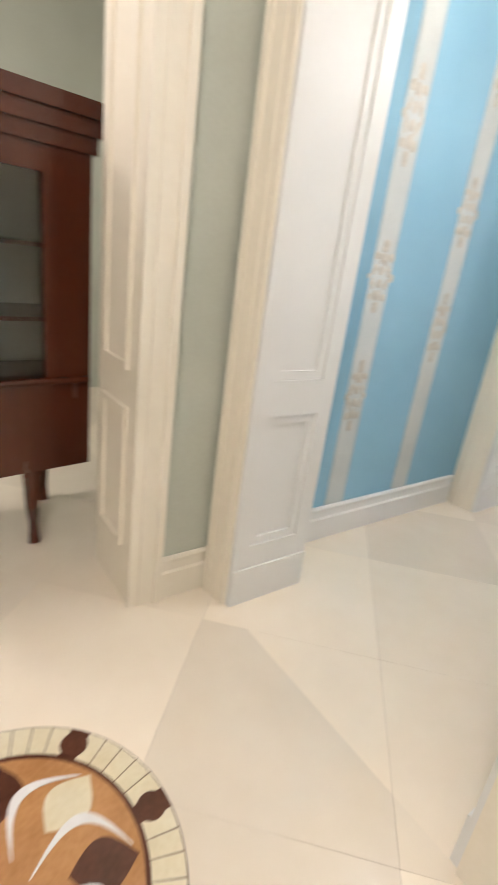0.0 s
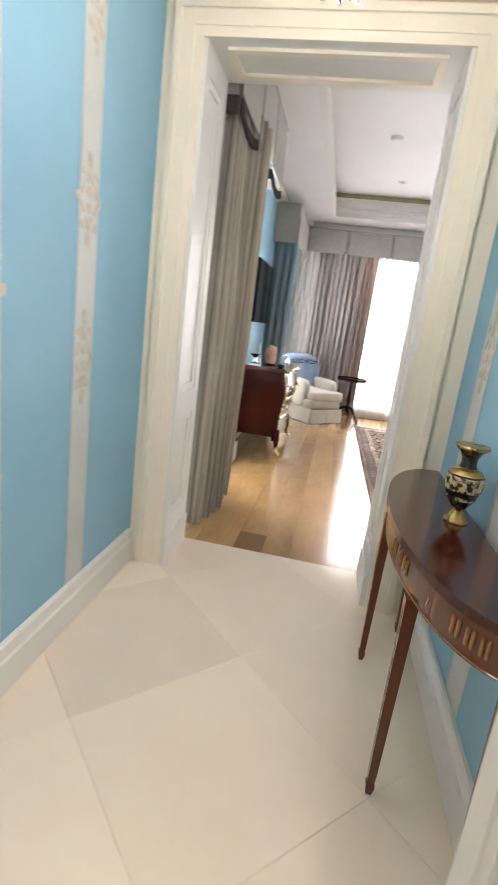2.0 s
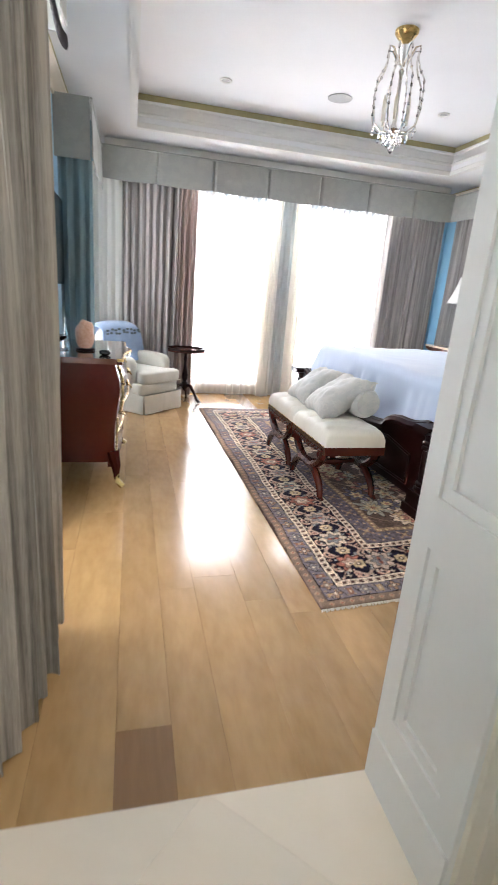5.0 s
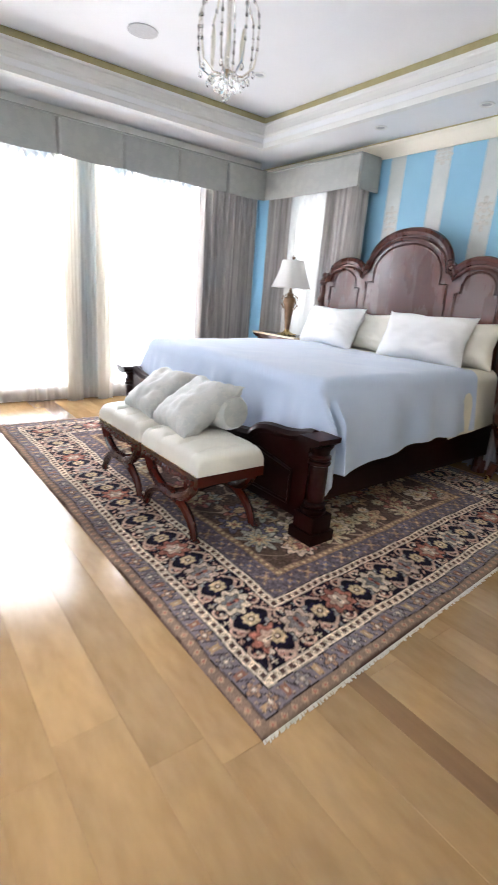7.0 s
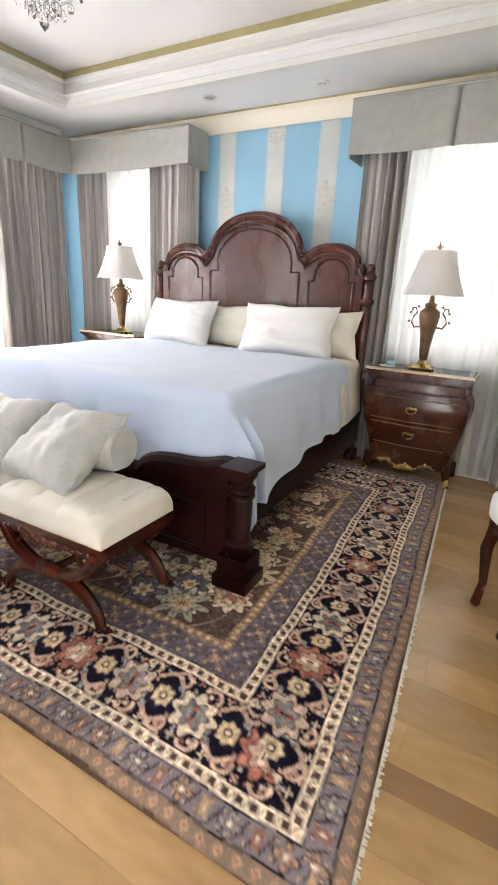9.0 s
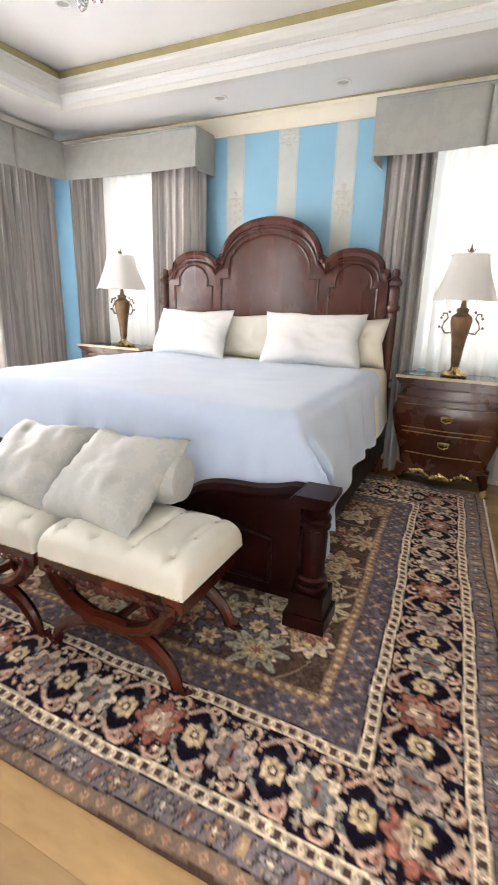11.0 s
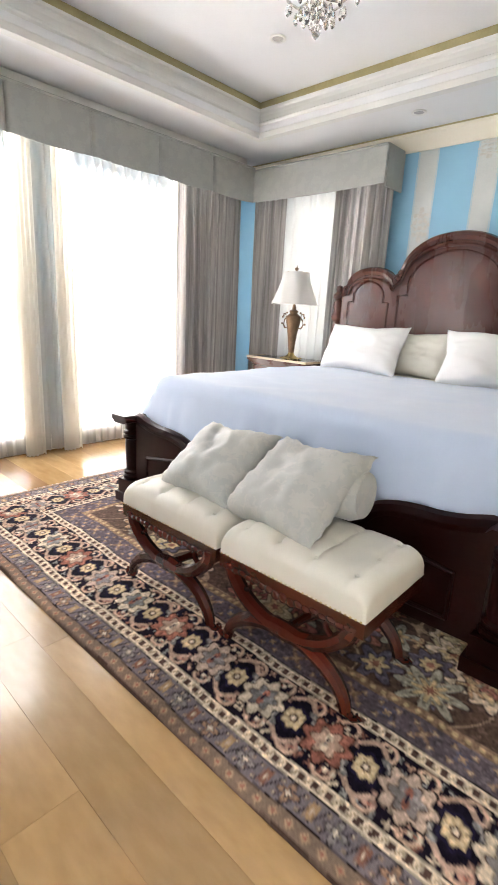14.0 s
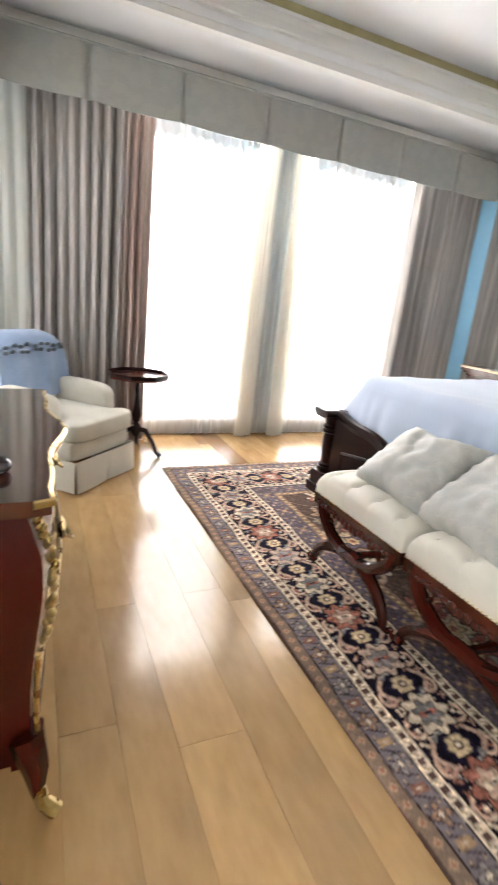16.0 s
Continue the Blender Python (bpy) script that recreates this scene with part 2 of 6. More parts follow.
M_LEAF = mat("throw_leaf_print", (0.10, 0.13, 0.16), (0.16, 0.20, 0.22), 0.85, 20, 0.1)
M_SHADE = cloth_light("lamp_shade_silk", (0.96, 0.95, 0.93), 0.0, 0.52)
M_SALT = mat("salt_rock", (0.62, 0.33, 0.21), (0.80, 0.55, 0.42), 0.45, 14, 0.5)
M_BLACK = mat("black_screen", (0.012, 0.013, 0.015), (0.018, 0.019, 0.022), 0.12, 3, 0.0)
M_VASE = mat("dark_glaze", (0.012, 0.010, 0.010), (0.035, 0.025, 0.020), 0.14, 12, 0.05, coat=0.6)
M_VASEG = mat("gold_glaze", (0.045, 0.030, 0.022), (0.56, 0.47, 0.28), 0.25, 60, 0.1, spread=0.04)
M_RUST = mat("rust_marble", (0.40, 0.19, 0.07), (0.58, 0.31, 0.13), 0.16, 7, 0.0, coat=0.3)
M_BROWN = mat("brown_marble", (0.075, 0.028, 0.018), (0.13, 0.05, 0.03), 0.16, 9, 0.0, coat=0.3)
M_IVMARB = mat("ivory_marble", (0.70, 0.62, 0.42), (0.80, 0.74, 0.56), 0.16, 7, 0.0, coat=0.3)
M_CRYSTAL = glass_mat("cut_crystal", (0.98, 0.98, 0.97))
M_GLASS = glass_mat("window_glass", (0.96, 0.98, 0.97))
M_FRINGE = mat("rug_fringe", (0.62, 0.57, 0.46), (0.72, 0.67, 0.56), 0.9, 40, 0.3)
M_GRILLE = mat("grey_grille", (0.42, 0.42, 0.42), (0.5, 0.5, 0.5), 0.6, 90, 0.3)
M_CARD = mat("white_card", (0.75, 0.75, 0.74), (0.8, 0.8, 0.79), 0.6, 20, 0.0)
M_AQUA = mat("aqua_tissue", (0.33, 0.62, 0.66), (0.42, 0.70, 0.74), 0.7, 30, 0.1)


# ---- building blocks ----
def thing(name, m, label, category, group="", kind=""):
    ob = new(name)
    ob.empty_display_size = 0.1
    ob.matrix_world = m
    return tagged(ob, label, category, group, kind)


def part(name, bm, material, parent=None, label="", smooth=False, bevel=0.0):
    if bevel:
        bmesh.ops.bevel(bm, geom=[e for e in bm.edges if len(e.link_faces) == 2 and e.calc_face_angle(0) > 0.5], offset=bevel, segments=2, affect="EDGES", profile=0.6)
    bmesh.ops.recalc_face_normals(bm, faces=bm.faces)
    me = bpy.data.meshes.new(name)
    bm.to_mesh(me)
    bm.free()
    me.materials.append(material)
    if smooth:
        for p in me.polygons:
            p.use_smooth = True
        me.set_sharp_from_angle(angle=radians(40))
    ob = new(name, me)
    if parent:
        ob.parent = parent
    if label:
        ob["label"] = label
    return ob


def B():
    return bmesh.new()


def box(bm, x0, y0, z0, x1, y1, z1):
    v = [bm.verts.new((x, y, z)) for z in (z0, z1) for y in (y0, y1) for x in (x0, x1)]
    for q in ((0, 2, 3, 1), (4, 5, 7, 6), (0, 1, 5, 4), (2, 6, 7, 3), (0, 4, 6, 2), (1, 3, 7, 5)):
        bm.faces.new([v[i] for i in q])
    return bm


def prism(bm, pts, axis, a, b):
    """A flat outline of two coordinates, made thick along axis from a to b."""
    def at(p, c):
        return {"x": (c, p[0], p[1]), "y": (p[0], c, p[1]), "z": (p[0], p[1], c)}[axis]
    lo, hi = [bm.verts.new(at(p, a)) for p in pts], [bm.verts.new(at(p, b)) for p in pts]
    bm.faces.new(lo[::-1])
    bm.faces.new(hi)
    k = len(pts)
    for i in range(k):
        bm.faces.new((lo[i], lo[(i + 1) % k], hi[(i + 1) % k], hi[i]))
    return bm


def lathe(bm, prof, cx=0.0, cy=0.0, seg=20, sides=None):
    """A turned form: rows of radius and height."""
    rings = []
    for r, z in prof:
        rings.append([bm.verts.new((cx + r * math.cos(2 * math.pi * (i + 0.5) / seg), cy + r * math.sin(2 * math.pi * (i + 0.5) / seg), z)) for i in range(seg)])
    for a, b in zip(rings, rings[1:]):
        for i in range(seg):
            bm.faces.new((a[i], a[(i + 1) % seg], b[(i + 1) % seg], b[i]))
    bm.faces.new(rings[0][::-1])
    bm.faces.new(rings[-1])
    return bm


def tube(bm, pts, r, seg=8, taper=None, flat=1.0):
    """A rod along points; taper gives a factor for the radius at each point."""
    pts = [Vector(p) for p in pts]
    rings = []
    up = Vector((0, 0, 1))
    n = len(pts)
    for i, p in enumerate(pts):
        d = (pts[min(i + 1, n - 1)] - pts[max(i - 1, 0)]).normalized()
        side = d.cross(up)
        side = side.normalized() if side.length > 0.05 else Vector((1, 0, 0))
        u = side.cross(d).normalized()
        k = r * (taper[i] if taper else 1)
        rings.append([bm.verts.new(p + side * (k * flat * math.cos(2 * math.pi * j / seg)) + u * (k * math.sin(2 * math.pi * j / seg))) for j in range(seg)])
    for a, b in zip(rings, rings[1:]):
        for j in range(seg):
            bm.faces.new((a[j], a[(j + 1) % seg], b[(j + 1) % seg], b[j]))
    bm.faces.new(rings[0][::-1])
    bm.faces.new(rings[-1])
    return bm


def sheet(bm, f, nu, nv, thick=0.0):
    """A surface f(u, v) over 0..1, 0..1; with thick it gets a back face and closed edges."""
    top = [[bm.verts.new(f(i / nu, j / nv)) for j in range(nv + 1)] for i in range(nu + 1)]
    for i in range(nu):
        for j in range(nv):
            bm.faces.new((top[i][j], top[i + 1][j], top[i + 1][j + 1], top[i][j + 1]))
    if thick:
        bm.normal_update()
        low = [[bm.verts.new(v.co - v.normal * thick) for v in row] for row in top]
        for i in range(nu):
            for j in range(nv):
                bm.faces.new((low[i][j + 1], low[i + 1][j + 1], low[i + 1][j], low[i][j]))
        rim = [(i, 0) for i in range(nu)] + [(nu, j) for j in range(nv)] + [(i, nv) for i in range(nu, 0, -1)] + [(0, j) for j in range(nv, 0, -1)]
        for (a, b), (c, d) in zip(rim, rim[1:] + rim[:1]):
            bm.faces.new((top[c][d], top[a][b], low[a][b], low[c][d]))
    return bm


def arc(cx, cz, r, a0, a1, n, squash=1.0):
    return [(cx + r * math.cos(radians(a0 + (a1 - a0) * i / n)), cz + squash * r * math.sin(radians(a0 + (a1 - a0) * i / n))) for i in range(n + 1)]


def blob(bm, c, s, p=2.0, nu=20, nv=12, f=None, pz=None):
    """A rounded body; p over 2 makes it boxier. f may push a point further."""
    def sg(a):
        return math.copysign(abs(a) ** (2 / p), a)

    def sz(a):
        return math.copysign(abs(a) ** (2 / (pz or p)), a)
    rows = []
    for j in range(1, nv):
        b = -math.pi / 2 + math.pi * j / nv
        row = []
        for i in range(nu):
            a = 2 * math.pi * i / nu
            q = Vector((sz(math.cos(b)) * sg(math.cos(a)) * s[0], sz(math.cos(b)) * sg(math.sin(a)) * s[1], sz(math.sin(b)) * s[2]))
            q = f(q) if f else q
            row.append(bm.verts.new(Vector(c) + q))
        rows.append(row)
    lo, hi = Vector((0, 0, -s[2])), Vector((0, 0, s[2]))
    a, b = bm.verts.new(Vector(c) + (f(lo) if f else lo)), bm.verts.new(Vector(c) + (f(hi) if f else hi))
    for r1, r2 in zip(rows, rows[1:]):
        for i in range(nu):
            bm.faces.new((r1[i], r1[(i + 1) % nu], r2[(i + 1) % nu], r2[i]))
    for i in range(nu):
        bm.faces.new((a, rows[0][(i + 1) % nu], rows[0][i]))
        bm.faces.new((b, rows[-1][i], rows[-1][(i + 1) % nu]))
    return bm


def structure(name, bm, material, label, category="", bevel=0.0, smooth=False):
    return tagged(part(name, bm, material, bevel=bevel, smooth=smooth), label, category, kind="structure")
# ---- setting: bedroom shell ----
WX, EX, SY, NY = -1.32, 3.22, 4.23, 9.42      # inner faces of the bedroom walls
SOFF, TRAY = 2.645, 2.925                      # the low and the high part of the ceiling
T0X, T1X, T0Y, T1Y = -0.72, 2.585, 4.95, 8.565   # the raised tray
WINS = [(-0.355, 0.865), (1.235, 2.455)]
bm = B()
xs = [WX - 0.25, WINS[0][0], WINS[0][1], WINS[1][0], WINS[1][1], EX + 0.25]
for a, b in ((0, 1), (2, 3), (4, 5)):
    box(bm, xs[a], NY, -0.1, xs[b], NY + 0.25, 3.1)
for a, b in WINS:
    box(bm, a, NY, -0.1, b, NY + 0.25, 0.10)
    r = (b - a) / 2
    k = 18
    for i in range(k):
        u0, u1 = a + (b - a) * i / k, a + (b - a) * (i + 1) / k
        h0, h1 = [1.95 + 0.56 * max(0, 1 - abs((u - a - r) / r) ** 3) ** (1 / 3) for u in (u0, u1)]
        prism(bm, [(u0, h0), (u1, h1), (u1, 3.1), (u0, 3.1)], "y", NY, NY + 0.25)
structure("wall_north", bm, M_BLUE, "blue papered wall with two tall arched windows", "wall")
bm = B()
E1, E2 = (4.88, 5.83), (8.04, 8.80)
box(bm, EX, SY - 0.33, -0.1, EX + 0.25, E1[0], 3.1)
box(bm, EX, E1[1], -0.1, EX + 0.25, E2[0], 3.1)
box(bm, EX, E2[1], -0.1, EX + 0.25, NY, 3.1)
for a, b in (E1, E2):
    box(bm, EX, a, -0.1, EX + 0.25, b, 0.88)
    box(bm, EX, a, 2.36, EX + 0.25, b, 3.1)
structure("wall_east", bm, M_BLUE, "sky-blue striped wallpaper wall behind the bed", "wall")
bm = B()
box(bm, WX - 0.25, SY, -0.1, WX, 4.98, 3.1)
box(bm, WX - 0.25, 5.74, -0.1, WX, 8.0, 3.1)
box(bm, WX - 0.25, 4.98, -0.1, WX, 5.74, 0.15)
box(bm, WX - 0.25, 4.98, 2.30, WX, 5.74, 3.1)
box(bm, WX - 0.25, 8.80, -0.1, WX, NY, 3.1)
box(bm, WX - 0.25, 8.0, -0.1, WX, 8.80, 0.30)
box(bm, WX - 0.25, 8.0, 2.30, WX, 8.80, 3.1)
structure("wall_west", bm, M_BLUE, "blue papered wall behind the chest", "wall")
DX0, DX1, DH = -1.078, -0.082, 2.225            # the doorway
bm = B()
box(bm, -1.57, 3.90, -0.1, DX0 - 0.02, SY, 3.1)
box(bm, DX1 + 0.02, 3.90, -0.1, EX, SY, 3.1)
box(bm, DX0 - 0.02, 3.90, DH + 0.02, DX1 + 0.02, SY, 3.1)
structure("wall_south", bm, M_CREAM, "cream painted wall with the bedroom doorway", "wall")

# sashes in the openings
def sash(n, m, w, h, arch):
    w1 = tagged(thing("window_%d" % n, m, "white framed window with glazing bars behind voile", "window"), kind="structure")
    f = B()
    for x in (-w / 2, w / 2 - 0.06):
        box(f, x, -0.03, 0, x + 0.06, 0.03, h)
    box(f, -w / 2 + 0.06, -0.03, 0, w / 2 - 0.06, 0.03, 0.07)
    box(f, -w / 2 + 0.06, -0.03, h - 0.06, w / 2 - 0.06, 0.03, h)
    part("window_frame", f, M_WHITE, w1)
    f = B()
    box(f, -0.014, -0.02, 0.07, 0.014, 0.02, h - 0.06)
    for z in (0.36, 0.68):
        box(f, -w / 2 + 0.06, -0.016, h * z, w / 2 - 0.06, 0.016, h * z + 0.026)
    part("glazing_bar", f, M_WHITE, w1)
    f = B()
    box(f, -w / 2 + 0.05, -0.003, 0.05, w / 2 - 0.05, 0.003, h - 0.05)
    g = part("pane", f, M_GLASS, w1)
    g.visible_shadow = False


for i, (a, b) in enumerate(WINS):
    sash(i + 1, pose((a + b) / 2, NY + 0.17, 0.10), b - a, 2.41, True)
sash(3, pose(EX + 0.17, (E1[0] + E1[1]) / 2, 0.88, 0, 0, 90), 0.95, 1.48, False)
sash(4, pose(EX + 0.17, (E2[0] + E2[1]) / 2, 0.88, 0, 0, 90), 0.76, 1.48, False)
sash(5, pose(WX - 0.17, 8.4, 0.30, 0, 0, 90), 0.80, 2.0, False)
sash(6, pose(WX - 0.17, 5.36, 0.15, 0, 0, 90), 0.76, 2.15, False)

# ceiling: low border, stepped cornice of the tray, gilded band and the high field
bm = B()
box(bm, WX - 0.25, SY, SOFF, T0X, NY + 0.25, SOFF + 0.08)
box(bm, T1X, SY, SOFF, EX + 0.25, NY + 0.25, SOFF + 0.08)
box(bm, T0X, SY, SOFF, T1X, T0Y, SOFF + 0.08)
box(bm, T0X, T1Y, SOFF, T1X, NY + 0.25, SOFF + 0.08)
box(bm, T0X - 0.3, T0Y - 0.3, TRAY, T1X + 0.3, T1Y + 0.3, TRAY + 0.1)
structure("ceiling", bm, M_CEIL, "white bedroom ceiling with a raised tray", "ceiling")


def frame_run(bm, prof, x0, y0, x1, y1):
    """A mitred moulding round the inside of a rectangle: rows of (inset, z)."""
    rings = []
    for d, z in prof:
        rings.append([bm.verts.new(p) for p in ((x0 + d, y0 + d, z), (x1 - d, y0 + d, z), (x1 - d, y1 - d, z), (x0 + d, y1 - d, z))])
    n = len(rings)
    for k in range(n):
        a, b = rings[k], rings[(k + 1) % n]
        for i in range(4):
            bm.faces.new((a[i], a[(i + 1) % 4], b[(i + 1) % 4], b[i]))
    return bm


bm = frame_run(B(), [(-0.12, SOFF + 0.10), (-0.05, SOFF + 0.082), (-0.05, SOFF - 0.012), (0.012, SOFF - 0.012), (0.012, SOFF + 0.028), (0.0, SOFF + 0.036), (-0.004, SOFF + 0.085), (0.006, SOFF + 0.095), (0.006, SOFF + 0.108),
                     (-0.012, SOFF + 0.120), (-0.030, SOFF + 0.165), (-0.034, SOFF + 0.195), (-0.022, SOFF + 0.205), (-0.022, SOFF + 0.222), (-0.12, SOFF + 0.222)], T0X, T0Y, T1X, T1Y)
structure("trim_tray_cornice", bm, M_WHITE, "white stepped cornice round the ceiling tray", "cornice")
bm = frame_run(B(), [(-0.12, SOFF + 0.2225), (-0.034, SOFF + 0.2225), (-0.040, TRAY - 0.002), (-0.12, TRAY - 0.002)], T0X, T0Y, T1X, T1Y)
structure("trim_gilded_band", bm, M_OLIVE, "olive-gold painted band under the high ceiling", "ceiling band")
bm = frame_run(B(), [(0.003, SOFF - 0.002), (0.003, 2.515), (0.018, 2.515), (0.022, 2.535), (0.028, 2.55), (0.06, 2.60), (0.075, 2.615), (0.075, SOFF - 0.002)], WX, SY, EX, NY)
structure("trim_wall_cornice", bm, M_CREAM, "cream cornice where walls meet the ceiling", "cornice")
bm = frame_run(B(), [(0.0755, SOFF - 0.002), (0.0755, SOFF - 0.012), (0.081, SOFF - 0.010), (0.081, SOFF - 0.002)], WX, SY, EX, NY)
structure("trim_cornice_line", bm, M_OLIVE, "thin olive-gold line along the cornice", "cornice")
# added board: hides the over-dark shaded gap between valance and ceiling
bm = B()
box(bm, -1.02, 9.05, 2.545, 2.945, 9.08, SOFF - 0.002)
structure("trim_pelmet_gap_board", bm, M_WHITE, "white board added to close the dark gap over the pelmet", "fascia")
bm = frame_run(B(), [(0.003, 0.005), (0.003, 0.17), (0.012, 0.17), (0.022, 0.14), (0.025, 0.005)], WX, SY, EX, NY)
for f in [f for f in bm.faces if abs(f.calc_center_median().y - SY) < 0.03 and abs(f.calc_center_median().x - 0.95) < 1]:
    bm.faces.remove(f)
structure("baseboard", bm, M_WHITE, "white painted skirting round the bedroom", "skirting")

# panelled lining and casings of an opening through a wall that runs along x
def panel(bm, x, y0, y1, z0, z1, s):
    """Sloping moulding round a sunk panel on a reveal that faces s."""
    w, t = 0.030, 0.009
    for a, b, c, d in ((y0, y1, z0, z0 + w), (y0, y1, z1 - w, z1), (y0, y0 + w, z0 + w, z1 - w), (y1 - w, y1, z0 + w, z1 - w)):
        box(bm, min(x, x + s * t), a, c, max(x, x + s * t), b, d)


def cased_opening(name, x0, x1, y0, y1, h, label, near, far):
    o = tagged(thing(name, pose(0, 0, 0), label, "door frame"), kind="structure")
    for x, s in ((x0, 1), (x1, -1)):
        f = B()
        box(f, min(x, x - s * 0.018), y0, 0, max(x, x - s * 0.018), y1, h + 0.018)
        part("jamb", f, M_WHITE, o)
        xa, xb = min(x, x + s * 0.016), max(x, x + s * 0.016)
        f = B()
        for a, b, c, d in ((y0, y0 + 0.065, 0, h), (y1 - 0.065, y1, 0, h), (y0 + 0.065, y1 - 0.065, 0, 0.24), (y0 + 0.065, y1 - 0.065, 0.73, 0.85), (y0 + 0.065, y1 - 0.065, h - 0.10, h)):
            box(f, xa, a, c, xb, b, d)
        part("stile_frame", f, M_WHITE, o, bevel=0.003)
        for z0, z1 in ((0.24, 0.73), (0.85, h - 0.1)):
            f = B()
            panel(f, x, y0 + 0.0655, y1 - 0.0655, z0 + 0.0005, z1 - 0.0005, s)
            part("panel_moulding", f, M_WHITE, o, bevel=0.004)
        f = B()
        box(f, min(x + s * 0.0162, x + s * 0.024), y0 + 0.002, 0.0, max(x + s * 0.0162, x + s * 0.024), y1 - 0.002, 0.15)
        part("plinth", f, M_WHITE, o, bevel=0.003)
    f = B()
    box(f, x0, y0, h, x1, y1, h + 0.018)
    part("head_lining", f, M_WHITE, o)
    f = B()
    for a, b, c, d in ((x0 + 0.08, x1 - 0.08, y0 + 0.05, y0 + 0.08), (x0 + 0.08, x1 - 0.08, y1 - 0.08, y1 - 0.05), (x0 + 0.08, x0 + 0.11, y0 + 0.08, y1 - 0.08), (x1 - 0.11, x1 - 0.08, y0 + 0.08, y1 - 0.08)):
        box(f, a, c, h - 0.012, b, d, h)
    part("panel_moulding", f, M_CREAM, o)
    for side, y, s in ((near, y0, -1), (far, y1, 1)):
        if not side:
            continue
        for k, (a, b, t) in enumerate(((0.0, 0.035, 0.014), (0.035, 0.088, 0.020), (0.088, 0.115, 0.032))):
            f = B()
            ya, yb = min(y, y + s * t), max(y, y + s * t)
            box(f, x0 - b, ya, 0, x0 - a, yb, h + b)
            box(f, x1 + a, ya, 0, x1 + b, yb, h + b)
            box(f, x0 - a, ya, h + a, x1 + a, yb, h + b)
            part("casing", f, M_CREAM if side == 1 else M_WHITE, o)
    return o


cased_opening("door_1", DX0, DX1, 3.90, SY, DH, "white panelled doorway lining between hall and bedroom", 1, 2)

# ---- setting: hall and foyer ----
HX0, HX1, HC = -1.24, 0.115, 2.46
AY0, AY1, AX0, AX1, AH = 2.165, 2.51, -1.02, -0.042, 2.40
bm = B()
box(bm, HX0 - 0.12, AY1, -0.1, HX0, 3.90, 3.0)
structure("wall_hall_west", bm, M_BLUE_HALL, "blue hall wall with pale ornamental stripes", "wall")
bm = B()
box(bm, HX1, AY1, -0.1, HX1 + 0.12, 3.90, 3.0)
structure("wall_hall_east", bm, M_BLUE_HALL, "blue hall wall behind the console table", "wall")
bm = B()
box(bm, -1.55, AY0, -0.1, AX0 - 0.018, AY1, 3.0)
box(bm, AX1 + 0.018, AY0, -0.1, 2.2, AY1, 3.0)
box(bm, AX0 - 0.018, AY0, AH + 0.018, AX1 + 0.018, AY1, 3.0)
structure("wall_foyer_north", bm, M_GREEN, "cream foyer wall with a cased opening", "wall")
cased_opening("door_2", AX0, AX1, AY0, AY1, AH, "cream cased opening from foyer to hall", 1, 0)
FX = -1.165
bm = B()
box(bm, FX - 0.33, 1.86, -0.1, FX, AY0, 3.0)
box(bm, FX - 0.33, -1.2, -0.1, FX, 0.75, 3.0)
box(bm, FX - 0.33, 0.75, 2.3, FX, 1.86, 3.0)
structure("wall_foyer_west", bm, M_GREEN, "pale sage foyer wall beside a doorway", "wall")
o = tagged(thing("door_3", pose(0, 0, 0), "cream doorway lining into the sitting room", "door frame"), kind="structure")
for y, s in ((1.84, -1), (0.77, 1)):
    f = B()
    box(f, FX - 0.33, min(y, y - s * 0.02), 0, FX + 0.002, max(y, y - s * 0.02), 2.3)
    part("jamb", f, M_CREAM, o)
    for z0, z1 in ((0.22, 0.72), (0.84, 2.2)):
        f = B()
        w = 0.022
        for a, b, c, d in ((FX - 0.27, FX - 0.06, z0, z0 + w), (FX - 0.27, FX - 0.06, z1 - w, z1), (FX - 0.27, FX - 0.27 + w, z0 + w, z1 - w), (FX - 0.06 - w, FX - 0.06, z0 + w, z1 - w)):
            box(f, a, min(y, y + s * 0.011), c, b, max(y, y + s * 0.011), d)
        part("panel_moulding", f, M_CREAM, o)
for k, (a, b, t) in enumerate(((0.0, 0.035, 0.014), (0.035, 0.088, 0.020), (0.088, 0.115, 0.032))):
    f = B()
    box(f, FX, 1.84 + a, 0, FX + t, 1.84 + b, 2.3 + b)
    box(f, FX, 0.77 - b, 0, FX + t, 0.77 - a, 2.3 + b)
    box(f, FX, 0.77 - a, 2.3 + a, FX + t, 1.84 + a, 2.3 + b)
    part("casing", f, M_CREAM, o)
bm = B()
box(bm, 2.2, -1.2, -0.1, 2.35, AY1, 3.0)
structure("wall_foyer_east", bm, M_GREEN, "plain pale sage foyer wall", "wall")
bm = B()
box(bm, FX - 0.33, -1.35, -0.1, 2.35, -1.2, 3.0)
structure("wall_foyer_south", bm, M_GREEN, "plain pale sage foyer wall", "wall")
bm = B()
box(bm, -4.1, -1.35, 2.75, 2.35, AY1, 2.85)
structure("ceiling_foyer", bm, M_CEIL, "plain white foyer ceiling", "ceiling")
bm = B()
box(bm, HX0 - 0.12, AY1, HC, HX1 + 0.12, 3.90, HC + 0.1)
structure("ceiling_hall", bm, M_CREAM, "cream hall ceiling", "ceiling")
bm = frame_run(B(), [(0.003, HC - 0.003), (0.003, HC - 0.10), (0.02, HC - 0.10), (0.03, HC - 0.07), (0.07, HC - 0.03), (0.08, HC - 0.003)], HX0, AY1, HX1, 3.90)
structure("trim_hall_cornice", bm, M_CREAM, "cream cornice round the hall", "cornice")


